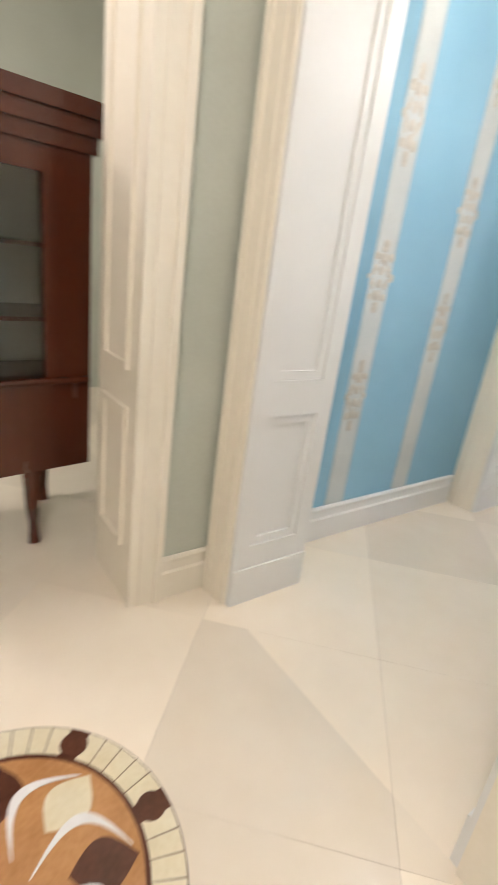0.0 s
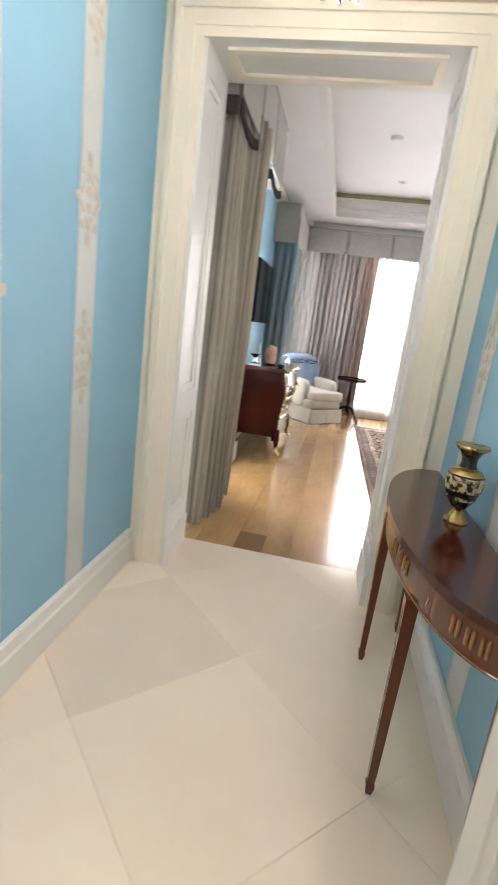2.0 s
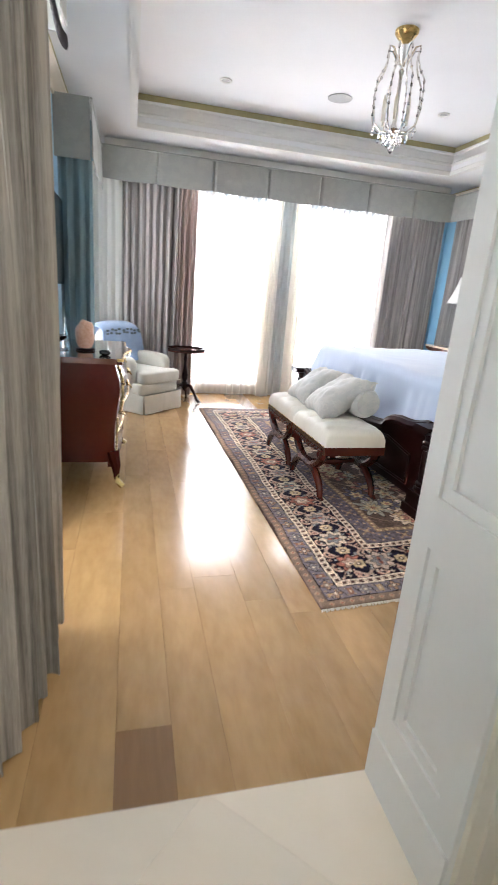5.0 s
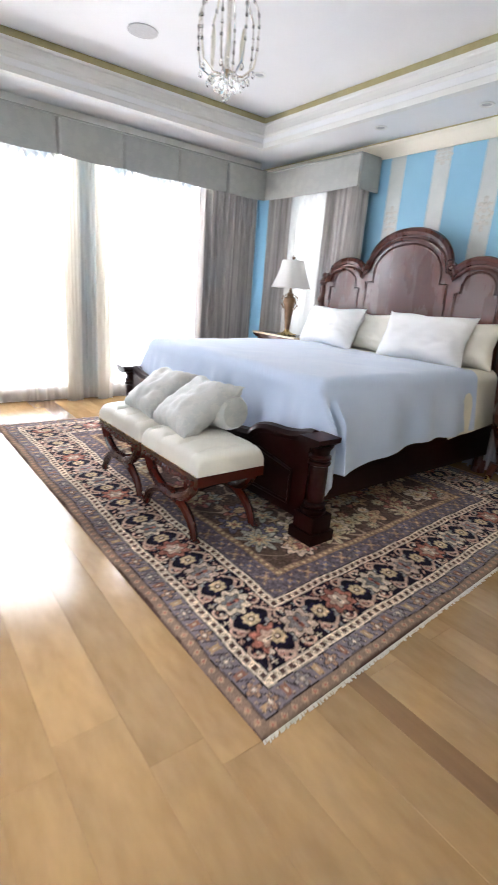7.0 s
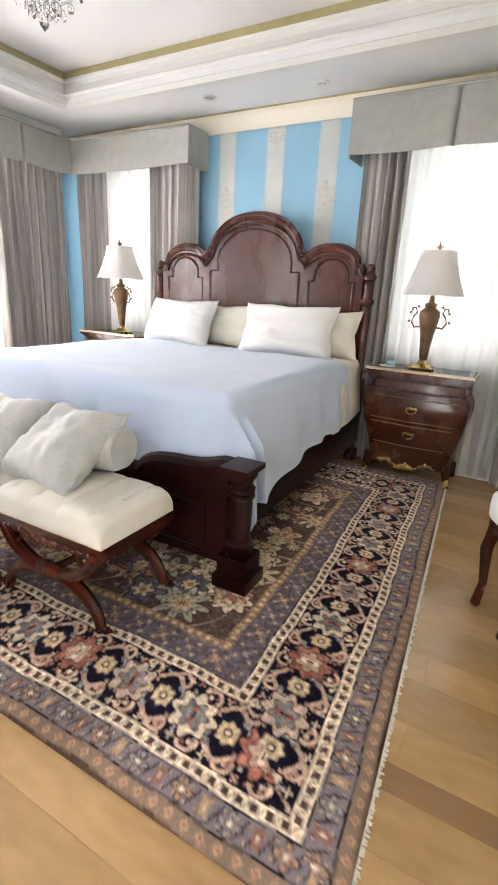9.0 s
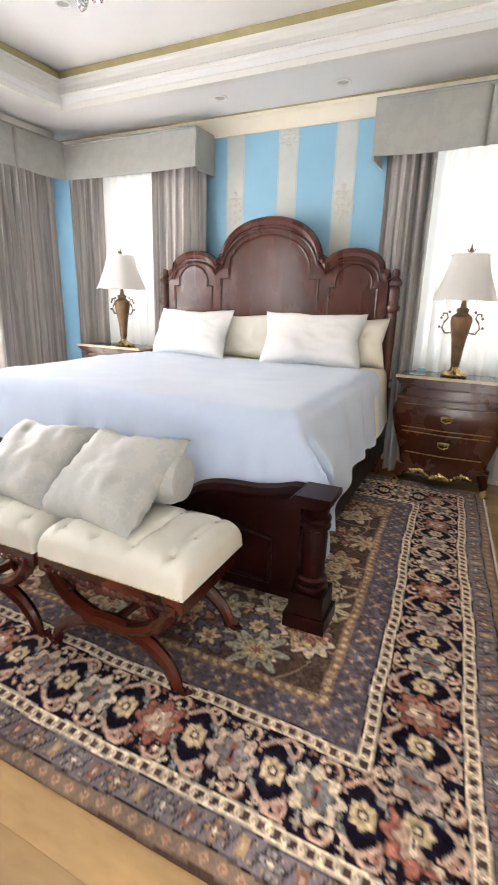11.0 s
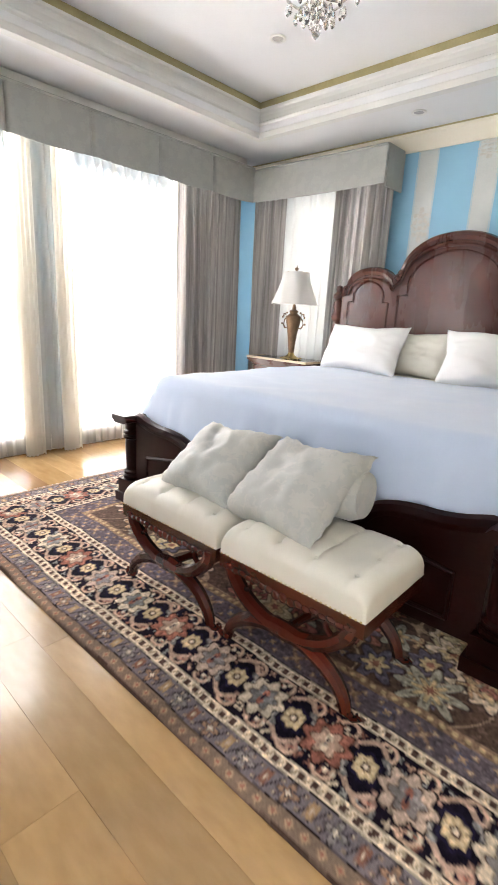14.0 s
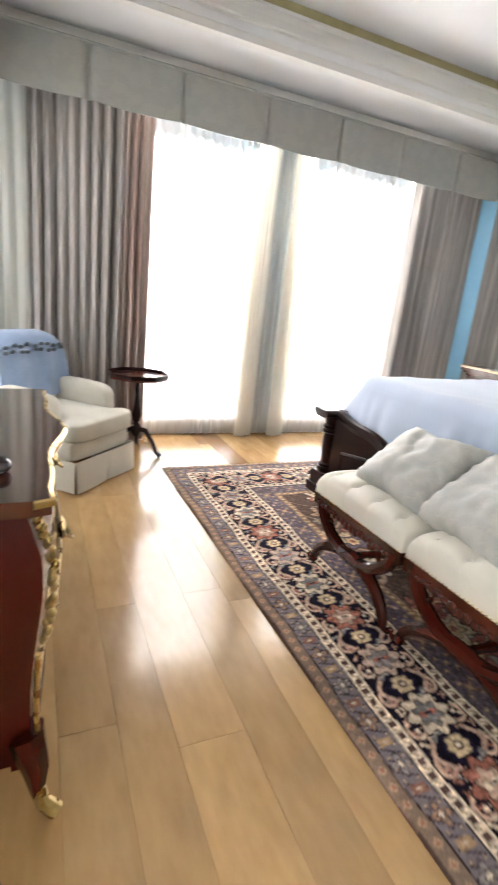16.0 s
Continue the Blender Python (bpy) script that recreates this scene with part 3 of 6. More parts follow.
def skirt(name, x0, y0, x1, y1, nx, ny, material):
    """A skirting along a wall from one point to the other; nx, ny is its inward side."""
    f = B()
    prof = [(0, 0), (0.022, 0), (0.022, 0.108), (0.015, 0.116), (0.013, 0.146), (0.019, 0.152), (0.019, 0.162), (0.012, 0.168), (0, 0.168)]
    if nx:
        prism(f, [(x0 + nx * t, z) for t, z in prof], "y", y0, y1)
    else:
        prism(f, [(y0 + ny * t, z) for t, z in prof], "x", x0, x1)
    structure(name, f, material, "white moulded skirting board", "skirting")


skirt("baseboard_hall_west", HX0, AY1, HX0, 3.87, 1, 0, M_WHITE)
skirt("baseboard_hall_east", HX1, AY1, HX1, 3.87, -1, 0, M_WHITE)
skirt("baseboard_foyer", FX, 1.96, FX, AY0, 1, 0, M_CREAM)

# sitting room beyond the foyer doorway
bm = B()
box(bm, -4.1, -1.2, -0.1, -3.95, 3.0, 3.0)
structure("wall_sitting_west", bm, M_GREEN, "pale sage sitting-room wall", "wall")
bm = B()
box(bm, -4.1, 3.0, -0.1, FX - 0.33, 3.15, 3.0)
structure("wall_sitting_north", bm, M_GREEN, "pale sage sitting-room wall", "wall")
bm = B()
box(bm, -4.1, -1.35, -0.1, FX - 0.33, -1.2, 3.0)
structure("wall_sitting_south", bm, M_GREEN, "plain pale sage sitting-room wall", "wall")
bm = B()
box(bm, -1.55, AY1, -0.1, -1.40, 3.0, 3.0)
structure("wall_sitting_east", bm, M_GREEN, "plain pale sage sitting-room wall", "wall")
bm = B()
box(bm, -4.1, AY1, 2.75, -1.40, 3.15, 2.85)
structure("ceiling_sitting", bm, M_CEIL, "plain white sitting-room ceiling", "ceiling")


# ---- wallpaper stripes with stencilled ornaments ----
def ornament(bm, y, z, w, h, k):
    """A scrolled cartouche in low relief on a plane of y and z, at x = 0 .. 0.006."""
    rnd = random.Random(k)
    for i in range(26):
        a = 2 * math.pi * i / 26
        q = 0.55 + 0.45 * math.cos(4 * a) ** 2
        cy, cz = y + 0.42 * w * q * math.cos(a), z + 0.46 * h * q * math.sin(a)
        blob(bm, (0.0015, cy, cz), (0.0022, w * (0.06 + 0.05 * rnd.random()), h * (0.04 + 0.04 * rnd.random())), 2, 8, 5)
    for i in range(6):
        blob(bm, (0.002, y, z + h * (i - 2.5) / 5.2), (0.0028, w * 0.13, h * 0.07), 2, 8, 5)


def stripe(x, y, w, z0, z1, s, marks, k, ink=None):
    o = thing("wallpaper_stripe", pose(x, y, 0, 0, 0, 0 if s > 0 else 180), "pale silvery wallpaper stripe with stencilled scroll ornament", "wallpaper stripe", "wallpaper stripes", "structure")
    f = B()
    box(f, 0.0006, -w / 2, z0, 0.002, w / 2, z1)
    part("band", f, M_STRIPE, o)
    for e in (-1, 1):
        f = B()
        box(f, 0.001, e * (w / 2 + 0.006) - 0.003, z0, 0.0022, e * (w / 2 + 0.006) + 0.003, z1)
        part("edge_line", f, M_STRIPE, o)
    for j, (z, mw, mh) in enumerate(marks):
        f = B()
        ornament(f, 0, z, mw, mh, k + j)
        part("ornament", f, ink or M_MOTIF, o, "tan scrolled ornament", smooth=True)


for k, y in enumerate((6.44, 6.895, 7.35)):
    stripe(EX, y, 0.145, 0.18, 2.53, -1, [(1.98, 0.16, 0.24)] if k != 1 else [(2.46, 0.18, 0.13)], k * 5, M_MOTIF2)
for k, (y, z) in enumerate(((2.895, 1.20), (3.375, 1.51))):
    stripe(HX0, y, 0.105, 0.17, HC - 0.1, 1, [(z, 0.16, 0.26), (z + 0.56, 0.13, 0.30), (z - 0.5, 0.13, 0.30)], 20 + k * 5)
for k, (y, z) in enumerate(((2.70, 1.20), (3.16, 1.5), (3.62, 1.2))):
    stripe(HX1, y, 0.12, 0.17, HC - 0.1, -1, [(z, 0.16, 0.26), (z + 0.56, 0.13, 0.30), (z - 0.5, 0.13, 0.30)], 40 + k * 5)
# ---- curtains and valances ----
def drape(name, m, w, z0, z1, folds, amp, material, label, category="curtain", group="", seed=0, gather=0.0, thick=0.003, n=0, tie=0):
    """Cloth that hangs along local x from 0 to w; folds run along local y; gather draws the foot in."""
    rnd = random.Random(seed)
    ph = [rnd.uniform(-0.9, 0.9) for _ in range(folds + 2)]
    aa = [rnd.uniform(0.6, 1.25) for _ in range(folds + 2)]

    def f(u, v):
        z = z1 + (z0 - z1) * v
        x = u * w
        s = u * folds
        i = int(s)
        q = aa[i] * (1 - (s - i)) + aa[i + 1] * (s - i)
        p = ph[i] * (1 - (s - i)) + ph[i + 1] * (s - i)
        grow = 0.55 + 0.45 * min(1, v * 1.6)
        y = amp * q * grow * math.sin(2 * math.pi * s + p) + 0.25 * amp * math.sin(5.3 * s + 3 * v + p)
        x = x + 0.3 * amp * math.sin(4 * math.pi * s + p) * v + gather * v * (0.5 - u) * w
        return (x, y, z + 0.006 * math.sin(7 * s) * (v > 0.999))
    bm = sheet(B(), f, n or folds * 10, 14, thick)
    ob = part(name, bm, material, smooth=True)
    ob.matrix_world = m
    return tagged(ob, label, category, group)


DR = "grey and taupe striped floor-length drapery panel"
drape("curtain", pose(-0.85, 9.20, 0), 0.60, 0.02, 2.42, 8, 0.050, M_DRAPE, DR + " beside the armchair", group="window drapery", seed=1)
# separate panel added so the backlit edge can carry its glow as colour
drape("curtain", pose(-0.27, 9.19, 0), 0.23, 0.02, 2.42, 4, 0.040, M_DRAPE_LIT, "taupe striped drapery panel by the window, tinted rust for backlight", group="window drapery", seed=21)
drape("curtain", pose(2.26, 9.20, 0), 0.78, 0.02, 2.42, 10, 0.045, M_DRAPE, DR + " near the room corner", group="window drapery", seed=2)
drape("curtain", pose(3.10, 8.66, 0, 0, 0, 90), 0.41, 0.02, 2.42, 5, 0.040, M_DRAPE, DR + " beside the night stand", group="window drapery", seed=3)
drape("curtain", pose(3.10, 7.56, 0, 0, 0, 90), 0.52, 0.02, 2.42, 6, 0.048, M_DRAPE, DR + " behind the headboard", group="window drapery", seed=4)
drape("curtain", pose(3.10, 5.78, 0, 0, 0, 90), 0.32, 0.02, 2.42, 5, 0.045, M_DRAPE, DR + " between bed and night stand", group="window drapery", seed=5)
drape("curtain", pose(3.10, 4.56, 0, 0, 0, 90), 0.36, 0.02, 2.42, 5, 0.045, M_DRAPE, DR + " past the night stand", group="window drapery", seed=6)
drape("curtain", pose(-1.16, 7.70, 0, 0, 0, 88), 0.36, 0.02, 2.40, 5, 0.07, M_DRAPEB, "teal-grey silk drapery panel beside the chest", group="window drapery", seed=7)
drape("curtain", pose(-1.07, 4.36, 0, 0, 0, 84), 0.62, 0.02, 2.30, 7, 0.060, M_TAFFETA, "grey and gold taffeta drapery beside the doorway, fold shade in its colour", group="window drapery", seed=8)
drape("curtain", pose(-1.30, 7.695, 0), 0.25, 0.02, 2.40, 3, 0.025, M_DRAPEB, "teal-grey silk drapery return beside the chest", group="window drapery", seed=9)
VO = "sheer white voile curtain lit by daylight"
drape("sheer_curtain", pose(-0.18, 9.385, 0), 1.31, 0.01, 2.44, 17, 0.017, M_SHEER, VO, "sheer curtain", "voile curtains", 11)
drape("sheer_curtain", pose(1.09, 9.385, 0), 1.24, 0.01, 2.44, 17, 0.017, M_SHEER, VO, "sheer curtain", "voile curtains", 12)
drape("sheer_curtain", pose(0.80, 9.30, 0), 0.175, 0.01, 2.44, 5, 0.024, M_SHEERD, "gathered cream voile panel before the window pier", "sheer curtain", "voile curtains", 13, 0.1)
drape("sheer_curtain", pose(1.125, 9.30, 0), 0.175, 0.01, 2.44, 5, 0.024, M_SHEERD, "gathered cream voile panel before the window pier", "sheer curtain", "voile curtains", 14, 0.1)
drape("sheer_curtain", pose(2.27, 9.30, 0), 0.13, 0.01, 2.44, 3, 0.024, M_SHEERD, "gathered cream voile panel beside the drapery", "sheer curtain", "voile curtains", 15)
drape("sheer_curtain", pose(3.165, 8.00, 0, 0, 0, 90), 0.84, 0.03, 2.44, 9, 0.024, M_SHEERE, VO, "sheer curtain", "voile curtains", 16)
drape("sheer_curtain", pose(3.165, 4.84, 0, 0, 0, 90), 1.02, 0.03, 2.44, 11, 0.024, M_SHEERE, VO, "sheer curtain", "voile curtains", 17)
drape("sheer_curtain", pose(-1.20, 9.23, 0), 0.42, 0.01, 2.44, 5, 0.026, M_SHEERD, "gathered cream voile panel in the room corner", "sheer curtain", "voile curtains", 19)
drape("sheer_curtain", pose(-1.22, 4.97, 0, 0, 0, 90), 0.78, 0.03, 2.34, 9, 0.020, M_SHEER, VO, "sheer curtain", "voile curtains", 20)
drape("sheer_curtain", pose(-1.22, 8.06, 0, 0, 0, 90), 1.05, 0.03, 2.40, 9, 0.030, M_SHEER, VO, "sheer curtain", "voile curtains", 18)


def valance(m, w, depth, z0, z1, pleats, ends, label):
    """A pelmet box of damask: front with inverted pleats, returns, and a small welt along the top."""
    o = thing("valance", m, label, "valance", "window valances")
    edges = [0] + list(pleats) + [w]

    def front(u, v):
        x = u * w
        d = min((abs(x - p) for p in pleats), default=9)
        y = 0.030 * math.exp(-(d / 0.014) ** 2)
        k = max(i for i in range(len(edges) - 1) if edges[i] <= x + 1e-9)
        s = (x - edges[k]) / max(1e-6, edges[k + 1] - edges[k])
        low = z0 - 0.013 * math.sin(math.pi * min(1, max(0, s))) ** 0.8 + 0.02
        return (x, y + 0.010 * (v - 0.5) ** 2 - 0.012 * v, z1 + (low - z1) * v)
    bm = sheet(B(), front, max(16, int(w * 110)), 6, 0.006)
    part("front_panel", bm, M_VALANCE, o, smooth=True)
    for e, x in zip(ends, (0, w)):
        if e:
            f = B()
            box(f, x - 0.006, 0.006, z0, x + 0.006, depth, z1)
            part("return_panel", f, M_VALANCE, o, bevel=0.002)
    f = B()
    box(f, 0.006, 0.012, z1 - 0.02, w - 0.006, depth, z1 - 0.004)
    part("top_board", f, M_VALANCE, o)
    f = B()
    tube(f, [(0, -0.006, z1 - 0.006), (w / 2, -0.006, z1 - 0.006), (w, -0.006, z1 - 0.006)], 0.009, 6)
    part("welt", f, M_VALANCE, o)
    return o


VL = "grey-green damask box valance with inverted pleats"
valance(pose(-1.06, 8.95, 0), 4.01, 0.46, 2.235, 2.553, [0.56, 1.145, 1.745, 2.34, 2.92, 3.50], (0, 0), VL + " over the tall windows")
valance(pose(2.95, 8.94, 0, 0, 0, -90), 1.39, 0.265, 2.235, 2.533, [], (0, 1), VL + " beside the bed")
valance(pose(2.95, 6.175, 0, 0, 0, -90), 1.66, 0.265, 2.18, 2.533, [0.68], (1, 1), VL + " over the night stand window")
valance(pose(-1.05, 7.64, 0, 0, 0, 90), 1.30, 0.265, 2.12, 2.533, [0.65], (1, 0), VL + " at the chest side")
v = valance(pose(-1.02, 4.30, 0, 0, 0, 90), 1.50, 0.295, 2.19, 2.60, [0.5, 1.0], (1, 1), "grey damask valance with dark tasselled fringe")
f = B()
for i in range(60):
    z = 2.192 - 0.05 * abs(math.sin(i * 0.157))
    lathe(f, [(0.004, z - 0.055), (0.009, z - 0.045), (0.007, z - 0.015), (0.003, z)], 0.012 + i * 0.025, -0.010, 6)
part("fringe", f, M_TRIM, v, "dark tasselled fringe")["kind"] = "stuff"
f = B()
box(f, -0.008, 0.0, 2.12, 0.0, 0.295, 2.20)
part("fringe", f, M_TRIM, v, "dark tasselled fringe")

# white pilaster between the west curtain and the chest
o = tagged(thing("trim_pilaster", pose(WX, 5.88, 0), "white painted pilaster on the west wall", "pilaster"), kind="structure")
f = B()
box(f, 0.0, -0.10, 0.16, 0.16, 0.08, 2.40)
part("shaft", f, M_WHITE, o, bevel=0.006)
f = B()
box(f, 0.0, -0.115, 0.0, 0.18, 0.095, 0.16)
part("plinth", f, M_WHITE, o, bevel=0.006)
f = B()
for k, (d, z0, z1) in enumerate(((0.012, 2.40, 2.43), (0.03, 2.43, 2.47), (0.05, 2.47, 2.535))):
    box(f, 0.0, -0.10 - d, z0, 0.16 + d, 0.08 + d, z1)
part("capital", f, M_WHITE, o, bevel=0.004)


# ---- bed ----
BX, BY = 0.86, 6.88
# the bed stands a little askew to the wall; what lies on it turns with it
TURN = pose(0.918, 6.878, 0, 0, 0, 1.6) @ pose(-BX, -BY, 0)
bed = thing("bed", TURN @ pose(BX, BY, 0), "carved dark walnut king bed with arched headboard", "bed")
HBX = 2.105


def hb_top(y):
    a = abs(y)
    if a < 0.395:
        return 1.580 + 0.265 * max(0, 1 - (a / 0.395) ** 2.2) ** 0.52
    if a < 0.455:
        return 1.585 - 0.035 * (a - 0.395) / 0.06
    if a < 0.86:
        return 1.475 + 0.135 * max(0, 1 - (abs(a - 0.665) / 0.21) ** 2.2) ** 0.5
    return 1.43 if a > 0.90 else 1.475


ys = [-0.93 + 1.86 * i / 124 for i in range(125)]
f = B()
prism(f, [(-0.93, 0.30)] + [(y, hb_top(y)) for y in ys][0:] + [(0.93, 0.30)], "x", HBX, HBX + 0.05)
part("headboard", f, M_WALNUT, bed)
f = B()
tube(f, [(HBX + 0.015, y, hb_top(y) + 0.004) for y in ys], 0.036, 8)
part("crest_rail", f, M_WALNUT, bed, "carved arched crest moulding", smooth=True)
f = B()
tube(f, [(HBX - 0.012, y, hb_top(y) - 0.055) for y in ys[4:-4]], 0.014, 6)
part("crest_bead", f, M_WALNUT, bed, smooth=True)
for s in (-1, 1):
    f = B()
    for z in (1.60, 1.56):
        blob(f, (HBX + 0.0, s * (0.415 + (1.59 - z) * 0.6), z), (0.034, 0.030, 0.026), 2, 10, 6)
    part("scroll_carving", f, M_WALNUT, bed, smooth=True)


def arched_panel(y0, y1, z0, zs, rise, step):
    """The sunk outline of a headboard panel with an arched, stepped head."""
    c, r = (y0 + y1) / 2, (y1 - y0) / 2 - step
    p = [(y0, z0), (y0, zs), (y0 + step, zs), (y0 + step, zs + step)]
    p += [(c - r * math.cos(math.pi * i / 14), zs + step + rise * math.sin(math.pi * i / 14)) for i in range(15)]
    p += [(y1 - step, zs + step), (y1 - step, zs), (y1, zs), (y1, z0)]
    return p


for y0, y1, zs, rise, step in ((-0.415, 0.415, 1.43, 0.245, 0.075), (-0.86, -0.50, 1.37, 0.115, 0.045), (0.50, 0.86, 1.37, 0.115, 0.045)):
    p = arched_panel(y0, y1, 0.72, zs, rise, step)
    f = B()
    tube(f, [(HBX + 0.002, a, b) for a, b in p], 0.011, 6)
    part("panel_moulding", f, M_WALNUT, bed, smooth=True)
POST = [(0.052, 0), (0.052, 0.10), (0.044, 0.12), (0.044, 0.36), (0.052, 0.38), (0.052, 0.66), (0.040, 0.69), (0.050, 0.71), (0.050, 0.73), (0.036, 0.76), (0.043, 0.86), (0.046, 1.0), (0.040, 1.14), (0.033, 1.20),
        (0.048, 1.22), (0.052, 1.24), (0.046, 1.26), (0.034, 1.28), (0.040, 1.33), (0.040, 1.36), (0.030, 1.38), (0.048, 1.395), (0.050, 1.42), (0.036, 1.435), (0.022, 1.45), (0.030, 1.47), (0.024, 1.495), (0.006, 1.505)]
for s in (-1, 1):
    f = lathe(B(), POST, HBX + 0.02, s * 0.975, 18)
    part("headpost", f, M_WALNUT, bed, "turned headpost with ring finial", smooth=True)


def fb_top(y):
    a = abs(y)
    if a > 0.80:
        return 0.520 + 0.040 * min(1, (a - 0.80) / 0.22) ** 2
    if a > 0.56:
        return 0.44 + 0.080 * math.sqrt(max(0.0, 1 - ((0.80 - a) / 0.24) ** 2))
    return 0.405 + 0.035 * (a / 0.56) ** 2


# footboard, posts and rails take a much darker base colour than the headboard
ys = [-1.05 + 2.10 * i / 80 for i in range(81)]
f = B()
prism(f, [(-1.05, 0.09)] + [(y, fb_top(y)) for y in ys] + [(1.05, 0.09)], "x", 0.05, 0.10)
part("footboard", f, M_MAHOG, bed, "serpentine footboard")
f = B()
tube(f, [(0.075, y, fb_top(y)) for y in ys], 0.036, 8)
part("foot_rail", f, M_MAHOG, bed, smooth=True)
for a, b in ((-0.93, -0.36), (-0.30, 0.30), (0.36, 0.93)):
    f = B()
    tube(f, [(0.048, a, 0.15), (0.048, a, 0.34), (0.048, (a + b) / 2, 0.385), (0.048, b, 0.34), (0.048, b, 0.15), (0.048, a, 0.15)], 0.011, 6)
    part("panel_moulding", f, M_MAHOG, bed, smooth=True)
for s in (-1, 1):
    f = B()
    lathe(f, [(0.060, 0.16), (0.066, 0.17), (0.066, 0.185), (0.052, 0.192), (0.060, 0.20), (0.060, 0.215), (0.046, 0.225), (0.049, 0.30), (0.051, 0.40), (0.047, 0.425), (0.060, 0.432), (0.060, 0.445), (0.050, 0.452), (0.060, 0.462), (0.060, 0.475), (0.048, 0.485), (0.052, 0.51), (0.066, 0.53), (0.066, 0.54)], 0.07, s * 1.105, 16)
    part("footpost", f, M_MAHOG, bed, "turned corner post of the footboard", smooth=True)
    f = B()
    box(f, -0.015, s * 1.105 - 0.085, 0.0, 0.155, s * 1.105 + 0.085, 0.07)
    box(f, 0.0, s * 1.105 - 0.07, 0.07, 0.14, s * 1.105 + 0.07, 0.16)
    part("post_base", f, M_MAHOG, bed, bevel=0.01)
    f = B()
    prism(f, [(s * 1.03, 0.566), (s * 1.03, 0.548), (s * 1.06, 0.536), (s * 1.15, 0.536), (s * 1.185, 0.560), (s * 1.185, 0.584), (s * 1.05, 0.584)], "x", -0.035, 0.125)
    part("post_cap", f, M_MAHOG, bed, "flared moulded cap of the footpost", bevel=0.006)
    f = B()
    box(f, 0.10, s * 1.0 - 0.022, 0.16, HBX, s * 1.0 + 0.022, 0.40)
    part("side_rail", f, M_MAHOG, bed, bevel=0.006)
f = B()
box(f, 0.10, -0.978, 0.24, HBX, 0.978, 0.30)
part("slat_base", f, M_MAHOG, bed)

mat_th = tagged(part("mattress", blob(B(), (2.02, BY, 0.530), (0.99, 0.955, 0.262), 9, 48, 20), M_LINEN, smooth=True), "thick white king mattress on the bed", "mattress")
mat_th.matrix_world = TURN


def cover(xf, x1, half, top, drop, wave, seed, foot):
    """Bedding laid over the mattress: it falls over both sides and, by foot metres, over the foot end."""
    w = half + drop
    r = 0.07

    def fall(d):
        """How far out and down a cloth lies that goes d metres past the start of a rounded edge."""
        if d <= 0:
            return d, 0.0
        if d < r * 1.57:
            return r * math.sin(d / r), r - r * math.cos(d / r)
        return r + 0.12 * (d - r * 1.57), r + d - r * 1.57

    def f(u, v):
        s = (u * 2 - 1) * w
        a, sg = abs(s), (1 if s > 0 else -1)
        t = -foot + (x1 - xf + foot) * v
        oy, dy = fall(a - (half - r))
        ox, dx = fall(-t + r) if foot else (r - t, 0.0)
        q, p = a - (half - r), (r - t) if foot else -1.0
        corner = 0.0
        if p > 0 and q > 0:
            # the cloth turns round the corner of the mattress in a soft cone
            d = (p ** 4 + q ** 4) ** 0.25
            th = math.atan2(q, p)
            o_, dn = fall(d)
            corner = math.sin(2 * th) ** 2
            ox, oy = o_ * math.cos(th) ** 0.6, o_ * math.sin(th) ** 0.6
            dx = dy = dn
        x, y = xf + r - ox, half - r + oy
        nz = noise.noise(Vector((x * 2.1 + seed, s * 2.1, seed))) * 0.010 + noise.noise(Vector((x * 6 + seed, s * 6, seed + 4))) * 0.005 + 0.012 * max(0.0, 0.25 - abs(noise.noise(Vector((x * 3.2 + s * 1.1 + seed, s * 2.2 - x, 7.5)))))
        down = max(dx, dy)
        if dy > r:
            k = min(1, (dy - r) / 0.15)
            y += wave * k * math.sin(x * 13 + seed + 2 * math.sin(x * 3)) * (1 - corner)
            down += (dy - r) * (0.035 * math.sin(x * 4.4 + 1.0 + seed) - 0.10 * max(0.0, t)) * (1 - corner)
            y += 0.12 * k * corner + 0.13 * k * math.exp(-max(0, t) / 0.32) * (1 - corner) * (foot > 0) * (p <= 0)
            y += 0.014 * k * corner * math.sin(th * 14) if corner else 0.0
            down += 0.03 * k * corner
        if dx > r and not corner:
            x += 0.011 * min(1, (dx - r) / 0.1) * (math.sin(s * 15 + 2 * math.sin(s * 4)) + 0.45 * math.sin(s * 41 + 3 * math.sin(s * 7)))
        return (x, BY + sg * y, top - down + nz)
    return sheet(B(), f, 120, 90, 0.010)


tagged(part("bed_sheet", cover(2.30, 2.93, 0.985, 0.814, 0.40, 0.006, 3, 0), M_IVORY, smooth=True), "ivory cotton sheet folded over the mattress", "sheet").matrix_world = TURN
tagged(part("blanket", cover(1.01, 2.62, 0.990, 0.828, 0.45, 0.016, 8, 0.40), M_SKYBL, smooth=True), "pale blue blanket smoothed over the bed", "blanket").matrix_world = TURN


